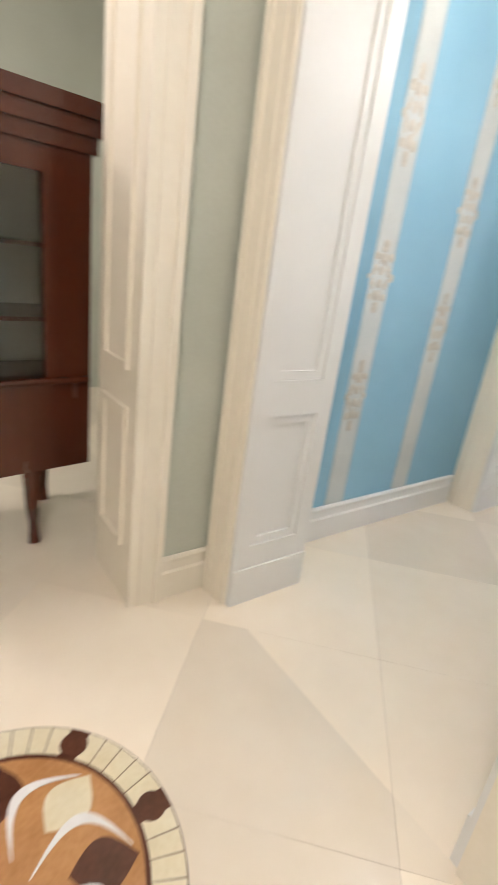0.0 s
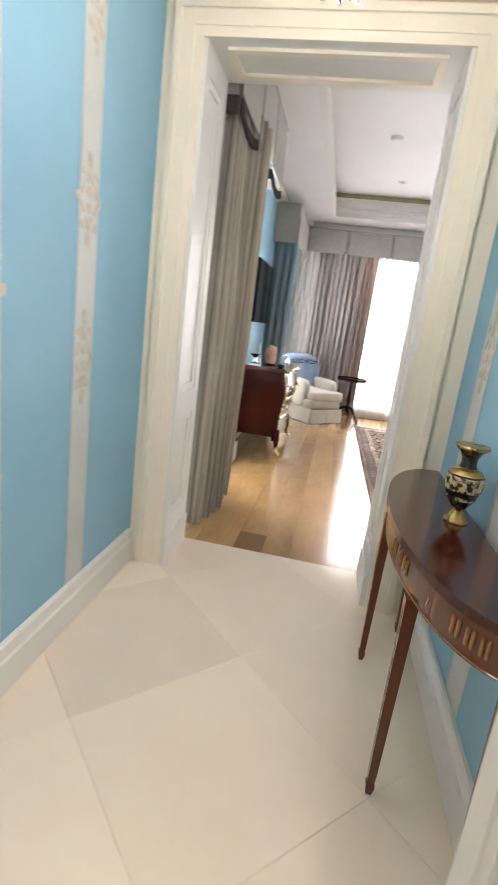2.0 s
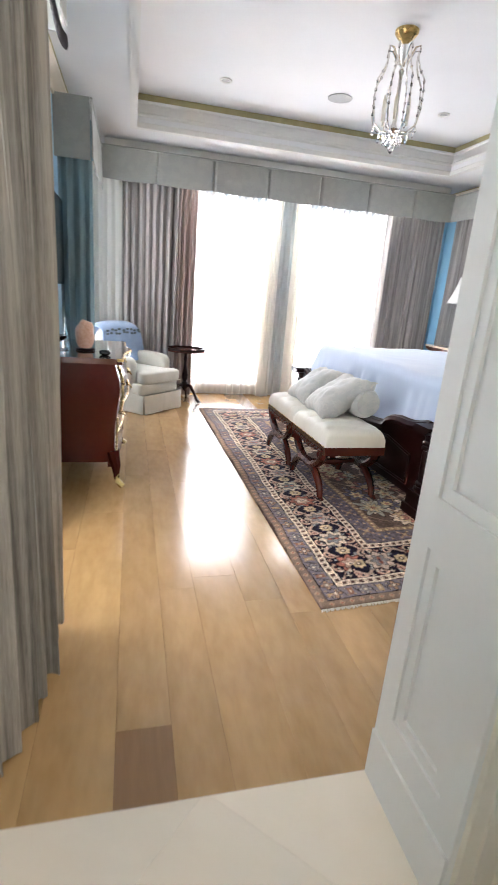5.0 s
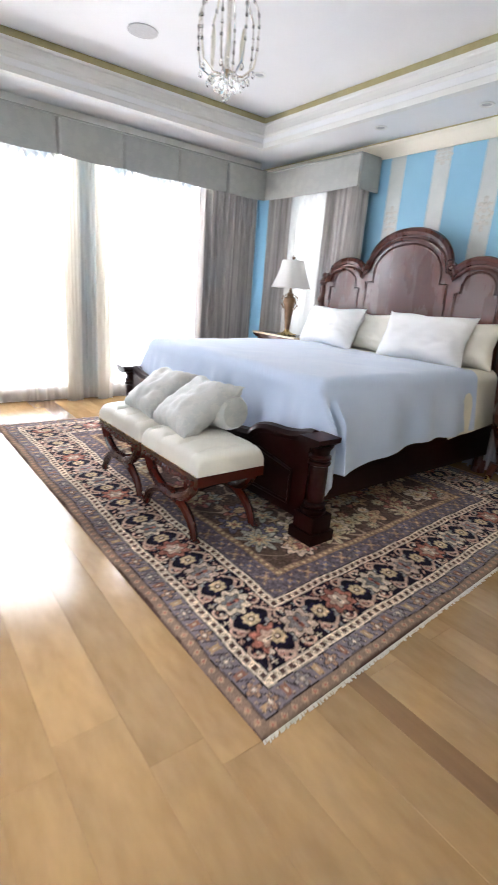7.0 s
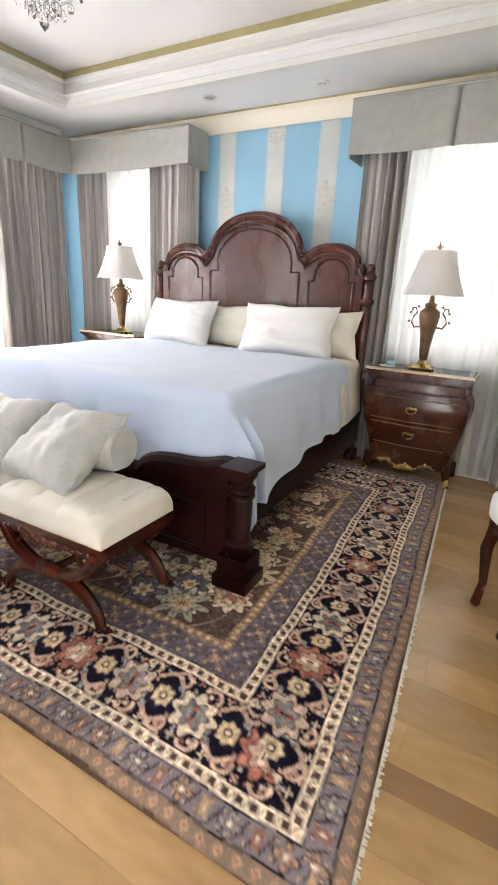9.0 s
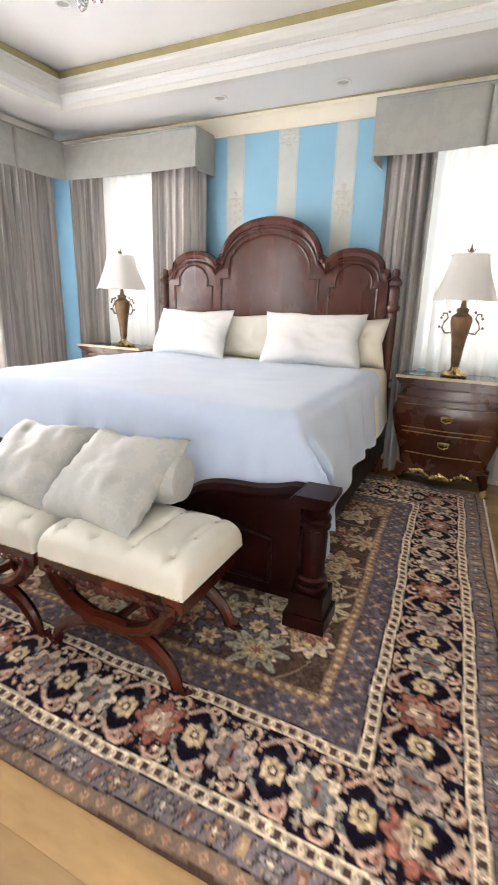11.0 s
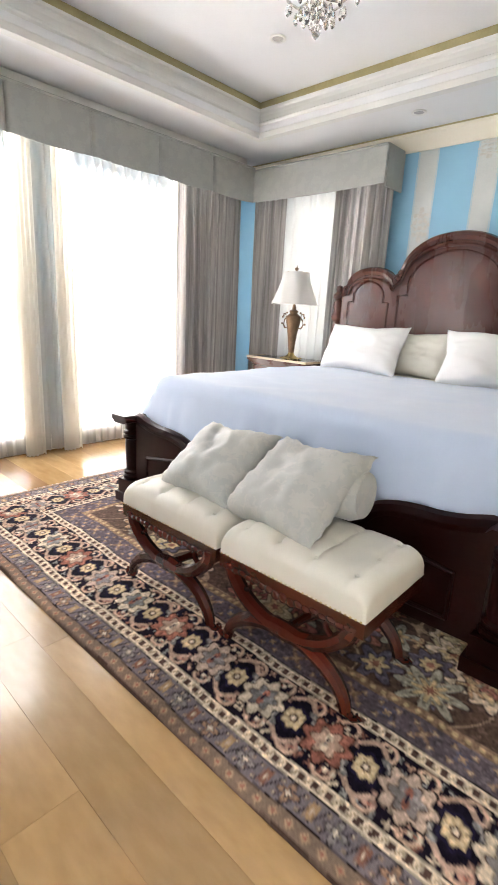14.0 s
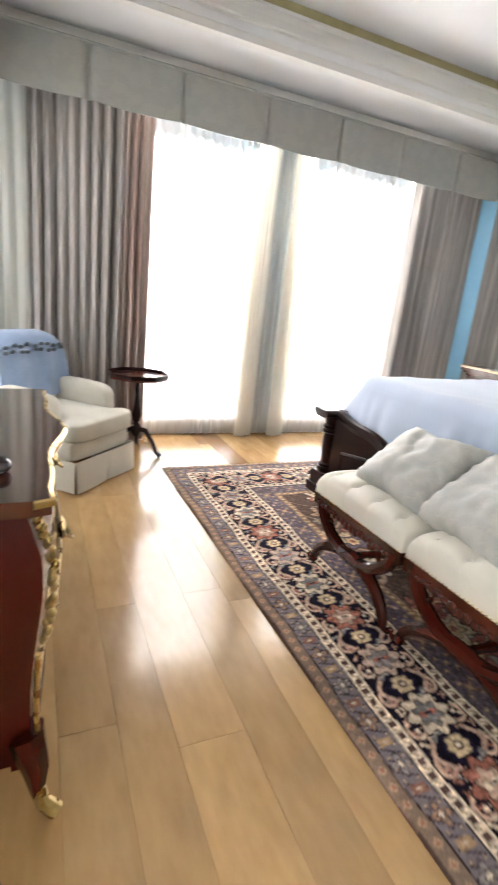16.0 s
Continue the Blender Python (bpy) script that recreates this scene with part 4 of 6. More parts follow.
def pillow(name, m, w, h, t, material, label, category, group, seed=0, flange=0.0):
    """A stuffed cushion that stands in local y (width) and z (height), with drawn-in edges and pointed corners."""
    bm = B()
    n = 30
    for s in (-1, 1):
        def f(u, v):
            a, b = 2 * u - 1, 2 * v - 1
            k = max(0, (1 - a ** 4) * (1 - b ** 4)) ** 0.55
            pinch = 1 - 0.11 * (1 - abs(a * b)) * max(abs(a), abs(b)) ** 3
            nz = noise.noise(Vector((a * 2 + seed, b * 2, s * 3 + seed))) * 0.24 + noise.noise(Vector((a * 5 + seed, b * 5, s))) * 0.09 + abs(noise.noise(Vector((a * 3 + b * 2 + seed, b * 3 - a * 2, s + 5)))) * 0.09
            sag = 0.035 * h * noise.noise(Vector((a * 1.7 + seed, seed * 1.3, 0.5))) - 0.05 * h * (1 - a * a) * (b > 0) * b
            rim = max(abs(a), abs(b)) ** 8
            crease = flange * rim * (1 - 0.4 * rim) * math.sin((a - b) * 21 + seed) * (1 if abs(a) < 0.999 and abs(b) < 0.999 else 0.8)
            return (s * t / 2 * k * (1 + nz) + crease, a * w / 2 * pinch, h / 2 + b * h / 2 * pinch + sag * max(0, b))
        sheet(bm, f, n, n)
    bmesh.ops.remove_doubles(bm, verts=bm.verts, dist=0.0006)
    ob = part(name, bm, material, smooth=True)
    ob.matrix_world = m
    return tagged(ob, label, category, group)


PL = "plump %s cotton bed pillow leaning on the headboard"
pillow("pillow", TURN @ pose(2.78, 7.05, 0.818, 0, 14, -4), 0.66, 0.36, 0.20, M_IVORY, PL % "ivory", "pillow", "bed pillows", 1)
pillow("pillow", TURN @ pose(2.78, 6.22, 0.818, 0, 14, 4), 0.66, 0.36, 0.20, M_IVORY, PL % "ivory", "pillow", "bed pillows", 2)
pillow("pillow", TURN @ pose(2.58, 7.40, 0.824, 0, 24, -5), 0.70, 0.40, 0.22, M_LINEN, PL % "white", "pillow", "bed pillows", 3)
pillow("pillow", TURN @ pose(2.56, 6.38, 0.824, 0, 24, 5), 0.74, 0.41, 0.22, M_LINEN, PL % "white", "pillow", "bed pillows", 4)

# ---- pair of tufted stools at the foot of the bed ----
def stool():
    o = thing("tufted_stool", pose(0.622, 6.292, 0, 0, 0, 1.5), "ivory leather tufted stool with scrolled mahogany curule legs", "stool", "stools at the bed foot")
    w, d, z0 = 0.308, 0.215, 0.375

    tufts = [((i - 1) * 0.145 + (0.0 if j % 2 else 0.0), (j - 1.5) * 0.15) for i in range(3) for j in range(4)]

    def seat(u, v):
        a, b = 2 * u - 1, 2 * v - 1
        a, b = math.copysign(abs(a) ** 0.8, a), math.copysign(abs(b) ** 0.8, b)
        x, y = a * d, b * w
        body = ((1 - abs(a) ** 7) * (1 - abs(b) ** 9)) ** 0.32
        dim = 0.0
        for tx, ty in tufts:
            r2 = (x - tx) ** 2 + (y - ty) ** 2
            dim += 0.010 * math.exp(-r2 / 0.0006)
        dim += 0.007 * math.exp(-(min(abs(y - (j - 1.5) * 0.15) for j in range(4)) / 0.010) ** 2)
        return (x * (1 - 0.03 * (1 - body)), y * (1 - 0.02 * (1 - body)), z0 + (0.118 - dim) * body)
    f = sheet(B(), seat, 64, 80)
    sheet(f, lambda u, v: (seat(u, v)[0], seat(u, v)[1], z0 - 0.001), 64, 80)
    bmesh.ops.remove_doubles(f, verts=f.verts, dist=0.0012)
    part("seat", f, M_LEATHER, o, "ivory tufted leather seat", smooth=True)
    for tx, ty in tufts:
        part("button", blob(B(), (tx, ty, z0 + 0.102), (0.008, 0.008, 0.004), 2, 10, 6), M_LEATHER, o, smooth=True)
    f = B()
    box(f, -d + 0.008, -w + 0.008, z0 - 0.055, d - 0.008, w - 0.008, z0 + 0.004)
    part("seat_frame", f, M_CURULE, o, bevel=0.008)
    f = B()
    for i in range(34):
        y = -w + 0.02 + (2 * w - 0.04) * i / 33
        for s in (-1, 1):
            blob(f, (s * (d - 0.004), y, z0 + 0.002), (0.003, 0.004, 0.004), 2, 6, 4)
    part("nailhead_trim", f, M_GILT, o, "small brass nailheads")["kind"] = "stuff"
    for s in (-1, 1):
        x = s * (d - 0.03)
        f = B()
        up = arc(0, 0.375, 0.262, 188, 352, 22, 0.74)
        tube(f, [(x, a, b) for a, b in up], 0.027, 8, flat=1.1)
        for e in (-1, 1):
            tube(f, [(x, e * (0.205 + 0.050 * math.cos(k)), 0.300 + 0.042 * math.sin(k)) for k in [0.4 - 0.5 * i for i in range(10)]], 0.016, 8, [1.0 - 0.06 * i for i in range(10)])
        part("upper_bow", f, M_CURULE, o, "curved upper bow of the curule frame", smooth=True)
        f = B()
        dn = arc(0, 0.015, 0.262, 4, 176, 22, 0.67)
        tap = [0.75 + 0.35 * math.sin(math.pi * i / 22) for i in range(23)]
        tube(f, [(x, a, b) for a, b in dn], 0.027, 8, tap)
        for e in (-1, 1):
            tube(f, [(x, e * 0.261, 0.03), (x, e * 0.290, 0.018), (x, e * 0.310, 0.03), (x, e * 0.300, 0.045)], 0.014, 8, [1, 0.9, 0.7, 0.45])
        part("lower_bow", f, M_CURULE, o, "curved legs with scrolled feet", smooth=True)
        f = B()
        blob(f, (x, 0, 0.186), (0.032, 0.034, 0.030), 2, 12, 8)
        part("boss", f, M_CURULE, o, smooth=True)
        f = B()
        for i in range(17):
            blob(f, (s * (d - 0.006), (i - 8) * 0.031, z0 - 0.040 - 0.012 * math.exp(-((i - 8) / 3.0) ** 2) - 0.005 * (i % 2)), (0.008, 0.019, 0.011 + 0.008 * math.exp(-((i - 8) / 2.5) ** 2)), 2, 8, 6)
        part("apron_carving", f, M_CURULE, o, "carved apron band", smooth=True)["kind"] = "stuff"
    f = B()
    tube(f, [(-d + 0.03, 0, 0.186), (-0.08, 0, 0.18), (0, 0, 0.178), (0.08, 0, 0.18), (d - 0.03, 0, 0.186)], 0.019, 8, [1, 0.8, 1.4, 0.8, 1])
    part("stretcher", f, M_CURULE, o, smooth=True)
    return o


st = stool()
copy_thing(st, pose(0.606, 6.915, 0, 0, 0, 1.5))
CU = "grey-beige damask scatter cushion leaning against the bed"
pillow("cushion", pose(0.505, 6.885, 0.484, 0, 54, -4) @ pose(0, 0, 0, -4, 0, 0), 0.44, 0.41, 0.15, M_CUSH, CU, "cushion", "scatter cushions", 6, 0.012)
pillow("cushion", pose(0.500, 6.475, 0.480, 0, 55, -7) @ pose(0, 0, 0, -4, 0, 0), 0.46, 0.44, 0.16, M_CUSH, CU, "cushion", "scatter cushions", 7, 0.014)
f = B()
lathe(f, [(0.02, -0.20), (0.085, -0.195), (0.105, -0.15), (0.11, 0), (0.105, 0.15), (0.085, 0.195), (0.02, 0.20)], 0, 0, 22)
ob = part("bolster", f, M_CUSH, smooth=True)
ob.matrix_world = pose(0.79, 6.43, 0.596, 88, 0, 4)
tagged(ob, "round damask bolster cushion resting on the stool", "cushion", "scatter cushions")


# ---- night stands with lamps ----
def nightstand(m, label):
    o = thing("night_stand", m, label, "night stand", "night stands")
    # local x: depth to the wall (front at 0), local y: width
    prof = [(0.10, 0.285), (0.16, 0.28), (0.24, 0.295), (0.34, 0.325), (0.44, 0.352), (0.52, 0.365), (0.58, 0.360), (0.63, 0.335), (0.67, 0.318), (0.70, 0.318)]
    f = B()
    rings = []
    for z, w in prof:
        b = (w - 0.285) * 0.55
        row = [(-b, -w + 0.03)] + [(-b - 0.018 * math.cos(math.pi * (t - 0.5)), -w + 0.03 + (2 * w - 0.06) * t) for t in (0.15, 0.35, 0.5, 0.65, 0.85)] + [(-b, w - 0.03), (0.03 - b, w), (0.33, w), (0.33, -w), (0.03 - b, -w)]
        rings.append([f.verts.new((x, y, z)) for x, y in row])
    for a, b in zip(rings, rings[1:]):
        for i in range(len(a)):
            f.faces.new((a[i], a[(i + 1) % len(a)], b[(i + 1) % len(a)], b[i]))
    f.faces.new(rings[0][::-1])
    f.faces.new(rings[-1])
    part("body", f, M_BOMBE, o, "swelling burled wood body", smooth=True)
    f = B()
    box(f, 0.0, -0.33, 0.70, 0.33, 0.33, 0.722)
    box(f, -0.018, -0.344, 0.722, 0.335, 0.344, 0.735)
    box(f, -0.034, -0.354, 0.735, 0.338, 0.354, 0.746)
    part("frieze", f, M_BOMBE, o, "stepped cornice moulding", bevel=0.004)
    f = B()
    box(f, -0.030, -0.285, 0.655, 0.05, 0.285, 0.695)
    part("frieze_drawer", f, M_BOMBE, o, bevel=0.006)
    f = B()
    box(f, -0.052, -0.345, 0.628, 0.05, 0.345, 0.642)
    part("ledge", f, M_BOMBE, o, "projecting ledge under the frieze drawer", bevel=0.006)
    f = B()
    box(f, -0.045, -0.362, 0.745, 0.34, 0.362, 0.775)
    part("top", f, M_BOMBE, o, "polished top under glass", bevel=0.008)
    f = B()
    for a, b, c, d in ((-0.05, 0.345, -0.367, -0.357), (-0.05, 0.345, 0.357, 0.367), (-0.05, -0.04, -0.357, 0.357)):
        box(f, a, c, 0.764, b, d, 0.783)
    part("gilt_rim", f, M_EDGE, o, "thin pale gilt edge moulding", bevel=0.003)
    f = B()
    box(f, -0.03, -0.35, 0.7755, 0.33, 0.35, 0.781)
    part("glass_top", f, M_GLASS, o, "clear glass sheet")
    for z, w in ((0.255, 0.25), (0.405, 0.28), (0.435, 0.29), (0.595, 0.29)):
        f = B()
        tube(f, [(-0.047 if z > 0.4 else -0.030, -w, z), (-0.060 if z > 0.4 else -0.040, 0, z - 0.004), (-0.047 if z > 0.4 else -0.030, w, z)], 0.0045, 6)
        part("drawer_bead", f, M_INLAY, o, smooth=True)
    for z, x in ((0.51, -0.064), (0.33, -0.048)):
        h = B()
        blob(h, (x, 0, z + 0.015), (0.010, 0.042, 0.014), 2, 12, 8)
        tube(h, [(x, -0.035, z + 0.015), (x - 0.02, -0.03, z - 0.005), (x - 0.026, 0, z - 0.016), (x - 0.02, 0.03, z - 0.005), (x, 0.035, z + 0.015)], 0.005, 6)
        part("handle", h, M_GILT, o, "gilt drop handle", smooth=True)
    for s in (-1, 1):
        f = B()
        tube(f, [(0.0, s * 0.27, 0.16), (-0.012, s * 0.285, 0.09), (-0.004, s * 0.29, 0.04), (-0.022, s * 0.30, 0.012)], 0.030, 8, [1.2, 1.0, 0.6, 0.75])
        part("leg", f, M_BOMBE, o, smooth=True)
        f = B()
        tube(f, [(-0.012, s * 0.292, 0.07), (-0.014, s * 0.294, 0.03), (-0.032, s * 0.305, 0.008)], 0.024, 8, [0.6, 0.9, 1.0])
        part("sabot", f, M_GILT, o, "gilt foot mount", smooth=True)
        f = B()
        box(f, 0.27, s * 0.29 - 0.025, 0, 0.32, s * 0.29 + 0.025, 0.11)
        part("back_leg", f, M_BOMBE, o)
    f = B()
    for i in range(21):
        t = (i - 10) / 10
        z = 0.105 - 0.020 * math.cos(math.pi * t * 1.0) + 0.012 * math.cos(3 * math.pi * t)
        blob(f, (-0.012, t * 0.20, z), (0.012, 0.015 + 0.012 * math.exp(-(t / 0.25) ** 2), 0.010 + 0.010 * abs(math.sin(i * 1.7)) + 0.016 * math.exp(-(t / 0.22) ** 2)), 2, 8, 6)
    part("apron_mount", f, M_GILT, o, "gilt scrolled apron mount", smooth=True)["kind"] = "stuff"
    return o


nightstand(pose(2.875, 5.48, 0) @ Matrix.Diagonal((1, 1, 1.025, 1)), "swelling burled bombe night stand with gilt mounts by the window")
nightstand(pose(2.86, 8.43, 0) @ Matrix.Diagonal((1, 1, 1.06, 1)), "burled bombe night stand with gilt mounts in the corner")


def lamp(m, label):
    o = thing("table_lamp", m, label, "table lamp", "bedside lamps")
    f = B()
    lathe(f, [(0.085, 0.0), (0.092, 0.010), (0.07, 0.022), (0.05, 0.030), (0.032, 0.045), (0.026, 0.062)], 0, 0, 8)
    for i in range(4):
        a = math.pi / 4 + i * math.pi / 2
        blob(f, (0.085 * math.cos(a), 0.085 * math.sin(a), 0.009), (0.022, 0.022, 0.009), 2, 8, 6)
    part("base", f, M_GILT, o, "scalloped gilt base", smooth=True)
    f = lathe(B(), [(0.024, 0.055), (0.030, 0.09), (0.036, 0.16), (0.046, 0.24), (0.062, 0.32), (0.070, 0.365), (0.066, 0.395), (0.045, 0.412), (0.034, 0.42), (0.040, 0.43), (0.04, 0.445), (0.02, 0.455), (0.012, 0.50)], 0, 0, 20)
    part("body", f, M_BRONZE, o, "fluted bronze urn body", smooth=True)
    for s in (-1, 1):
        f = B()
        tube(f, [(0, s * 0.055, 0.29), (0, s * 0.095, 0.285), (0, s * 0.118, 0.32), (0, s * 0.105, 0.36), (0, s * 0.085, 0.385), (0, s * 0.095, 0.415), (0, s * 0.118, 0.415), (0, s * 0.120, 0.395)], 0.0065, 6)
        for y, z in ((0.135, 0.325), (0.128, 0.385), (0.08, 0.425)):
            blob(f, (0, s * y, z), (0.009, 0.009, 0.009), 2, 8, 6)
        part("scroll_arm", f, M_BRONZE, o, "scrolled side handle", smooth=True)

    def shade(u, v):
        a = 2 * math.pi * u
        r = 0.112 + 0.092 * (v ** 1.35)
        sq = 1 + 0.035 * math.cos(4 * a + math.pi) + 0.02 * math.cos(8 * a) * v
        return (r * sq * math.cos(a), r * sq * math.sin(a), 0.785 - 0.285 * v - 0.003 * v * math.cos(8 * a))
    f = sheet(B(), shade, 64, 10, 0.003)
    bmesh.ops.remove_doubles(f, verts=f.verts, dist=0.0005)
    part("shade", f, M_SHADE, o, "white bell-shaped silk shade", smooth=True)
    f = B()
    for k in range(4):
        a = k * math.pi / 2
        tube(f, [(0.01 * math.cos(a), 0.01 * math.sin(a), 0.775), (0.117 * math.cos(a), 0.117 * math.sin(a), 0.780)], 0.003, 6)
    tube(f, [(0, 0, 0.50), (0, 0, 0.64), (0, 0, 0.785)], 0.005, 6)
    part("harp", f, M_GILT, o)
    f = lathe(B(), [(0.008, 0.785), (0.012, 0.793), (0.006, 0.80), (0.014, 0.812), (0.005, 0.828), (0.002, 0.85)], 0, 0, 10)
    for k in range(4):
        a = k * math.pi / 2
        tube(f, [(0, 0, 0.802), (0.018 * math.cos(a), 0.018 * math.sin(a), 0.806), (0.024 * math.cos(a), 0.024 * math.sin(a), 0.820)], 0.0035, 6)
    part("finial", f, M_BRONZE, o, "leafy bronze finial", smooth=True)
    return o


lamp(pose(3.0, 5.49, 0.802), "bronze urn table lamp with white bell shade on night stand")
lamp(pose(2.95, 8.35, 0.829), "bronze urn table lamp with white bell shade in the corner")
f = B()
lathe(f, [(0.05, 0), (0.055, 0.004), (0.05, 0.008)], 0, 0, 18)
ob = part("coaster", f, M_CARD)
ob.location = (2.93, 5.72, 0.802)
tagged(ob, "white round coaster on the night stand", "coaster")
f = blob(B(), (0, 0, 0.014), (0.035, 0.03, 0.014), 2.4, 14, 8, lambda q: q + Vector((0, 0, 0.006 * math.sin(q.x * 160))) * (q.z > 0))
ob = part("crumpled_tissue", f, M_AQUA)
ob.location = (2.95, 5.70, 0.810)
tagged(ob, "small crumpled aqua packet on the coaster", "packet")


# ---- chest by the west wall, and what stands on it ----
def chest():
    o = thing("chest", pose(-1.285, 6.767, 0), "dark mahogany bombe chest with gilt corner mounts", "chest of drawers")
    # local x: 0 at the wall to 0.46 at the front, local y: width
    key = [(0.17, 0.452, 0.462), (0.24, 0.452, 0.466), (0.36, 0.455, 0.474), (0.48, 0.468, 0.484), (0.60, 0.484, 0.492), (0.68, 0.484, 0.490), (0.74, 0.468, 0.482), (0.785, 0.454, 0.476)]
    zs = np.linspace(0.17, 0.785, 26)
    prof = [(z, np.interp(z, [q[0] for q in key], [q[1] for q in key]), np.interp(z, [q[0] for q in key], [q[2] for q in key])) for z in zs]
    f = B()
    rings = []
    for z, d, w in prof:
        row = [(0, -w), (d - 0.05, -w), (d - 0.01, -w + 0.02)] + [(d + 0.030 * math.sin(math.pi * t), -w + 0.04 + (2 * w - 0.08) * t) for t in (0.1, 0.3, 0.5, 0.7, 0.9)] + [(d - 0.01, w - 0.02), (d - 0.05, w), (0, w)]
        rings.append([f.verts.new((x, y, z)) for x, y in row])
    for a, b in zip(rings, rings[1:]):
        for i in range(len(a)):
            f.faces.new((a[i], a[(i + 1) % len(a)], b[(i + 1) % len(a)], b[i]))
    f.faces.new(rings[0][::-1])
    f.faces.new(rings[-1])
    part("body", f, M_CHEST, o, smooth=True)
    f = B()
    pts = [(-0.0, -0.495), (0.46, -0.495), (0.492, -0.485)] + [(0.480 + 0.036 * math.sin(math.pi * t) - 0.020 * math.cos(4 * math.pi * (t - 0.25)) * math.sin(math.pi * t), -0.465 + 0.93 * t) for t in [0.04 + 0.04 * i for i in range(24)]] + [(0.492, 0.485), (0.46, 0.495), (0.0, 0.495)]
    prism(f, pts, "z", 0.787, 0.82)
    part("top", f, M_GLOSS, o, "glossy moulded top", bevel=0.007)
    # bead added where the edge of the top catches the window's reflection
    f = B()
    tube(f, [(x, y, 0.812) for x, y in pts[1:-1]], 0.009, 8)
    part("edge_glint", f, M_GILT, o, "gilt bead standing in for the window's glint on the top's edge", smooth=True)
    for z in (0.36, 0.55):
        f = B()
        d = 0.457 if z < 0.4 else 0.492
        tube(f, [(d, -0.46, z), (d + 0.024, -0.2, z), (d + 0.028, 0, z), (d + 0.024, 0.2, z), (d, 0.46, z)], 0.006, 6)
        part("drawer_bead", f, M_GILT, o, smooth=True)
        for y in (-0.25, 0.25):
            h = B()
            blob(h, (d + 0.026, y, z + 0.09), (0.010, 0.05, 0.02), 2, 12, 8)
            tube(h, [(d + 0.03, y - 0.04, z + 0.09), (d + 0.05, y, z + 0.06), (d + 0.03, y + 0.04, z + 0.09)], 0.005, 6)
            part("handle", h, M_GILT, o, "gilt drop handle", smooth=True)
    for s in (-1, 1):
        f = B()
        tube(f, [(0.43, s * 0.44, 0.24), (0.452, s * 0.45, 0.14), (0.455, s * 0.45, 0.06), (0.482, s * 0.465, 0.014)], 0.034, 8, [1.3, 0.9, 0.45, 0.5])
        part("leg", f, M_CHEST, o, smooth=True)
        f = B()
        rnd = random.Random(21)
        path = ((0.468, 0.775), (0.484, 0.72), (0.497, 0.66), (0.490, 0.60), (0.486, 0.55), (0.474, 0.49))
        for (xa, za), (xb, zb) in zip(path, path[1:]):
            for q in range(7):
                t = q / 7
                blob(f, (xa + (xb - xa) * t + rnd.uniform(-0.006, 0.004), s * (0.470 + rnd.uniform(-0.012, 0.008)), za + (zb - za) * t), (0.008, 0.010, 0.011), 2, 8, 6)
        tube(f, [(0.462, s * 0.465, 0.46), (0.456, s * 0.462, 0.30), (0.460, s * 0.458, 0.12)], 0.006, 6)
        part("corner_mount", f, M_GILT, o, "gilt leafy corner mount", smooth=True)["kind"] = "stuff"
        f = B()
        tube(f, [(0.458, s * 0.455, 0.09), (0.464, s * 0.458, 0.04), (0.494, s * 0.470, 0.010)], 0.020, 8, [0.6, 0.9, 1.0])
        part("sabot", f, M_GILT, o, "gilt foot mount", smooth=True)
        f = B()
        tube(f, [(0.04, s * 0.46, 0.22), (0.035, s * 0.465, 0.1), (0.03, s * 0.47, 0.0)], 0.034, 8, [1.2, 0.9, 0.6])
        part("back_leg", f, M_CHEST, o, smooth=True)
    f = B()
    prism(f, [(-0.44, 0.19), (0.44, 0.19), (0.44, 0.13), (0.2, 0.165), (0.0, 0.12), (-0.2, 0.165), (-0.44, 0.13)], "x", 0.40, 0.43)
    part("apron", f, M_CHEST, o)
    return o


chest()
f = blob(B(), (0, 0, 0.095), (0.058, 0.062, 0.092), 2.2, 22, 16, lambda q: q * (1 + 0.16 * noise.noise(q * 22)))
o = thing("salt_lamp", pose(-1.03, 6.62, 0.82), "rough pink salt rock lamp on a wooden base", "salt lamp")
part("rock", f, M_SALT, o, smooth=True)
part("base", lathe(B(), [(0.055, 0), (0.06, 0.004), (0.06, 0.012), (0.05, 0.016)], 0, 0, 18), M_MAHOG, o)
f = lathe(B(), [(0.05, 0), (0.052, 0.004), (0.012, 0.012), (0.010, 0.05), (0.03, 0.065), (0.055, 0.09), (0.05, 0.088), (0.022, 0.06), (0.004, 0.055)], 0, 0, 18)
ob = part("glass_dish", f, M_CRYSTAL, smooth=True)
ob.location = (-1.18, 6.58, 0.821)
tagged(ob, "clear glass stemmed dish on the chest", "dish")
f = lathe(B(), [(0.022, 0), (0.024, 0.01), (0.018, 0.05), (0.007, 0.12), (0.006, 0.16), (0.01, 0.165), (0.006, 0.19)], 0, 0, 14)
ob = part("perfume_bottle", f, M_CRYSTAL, smooth=True)
ob.location = (-1.16, 6.72, 0.821)
tagged(ob, "slender clear glass bottle on the chest", "bottle")
f = blob(B(), (0, 0, 0.016), (0.035, 0.028, 0.016), 2.6, 14, 8)
ob = part("trinket_box", f, M_BLACK, smooth=True)
ob.location = (-0.90, 6.43, 0.820)
tagged(ob, "small black trinket box on the chest", "trinket box")

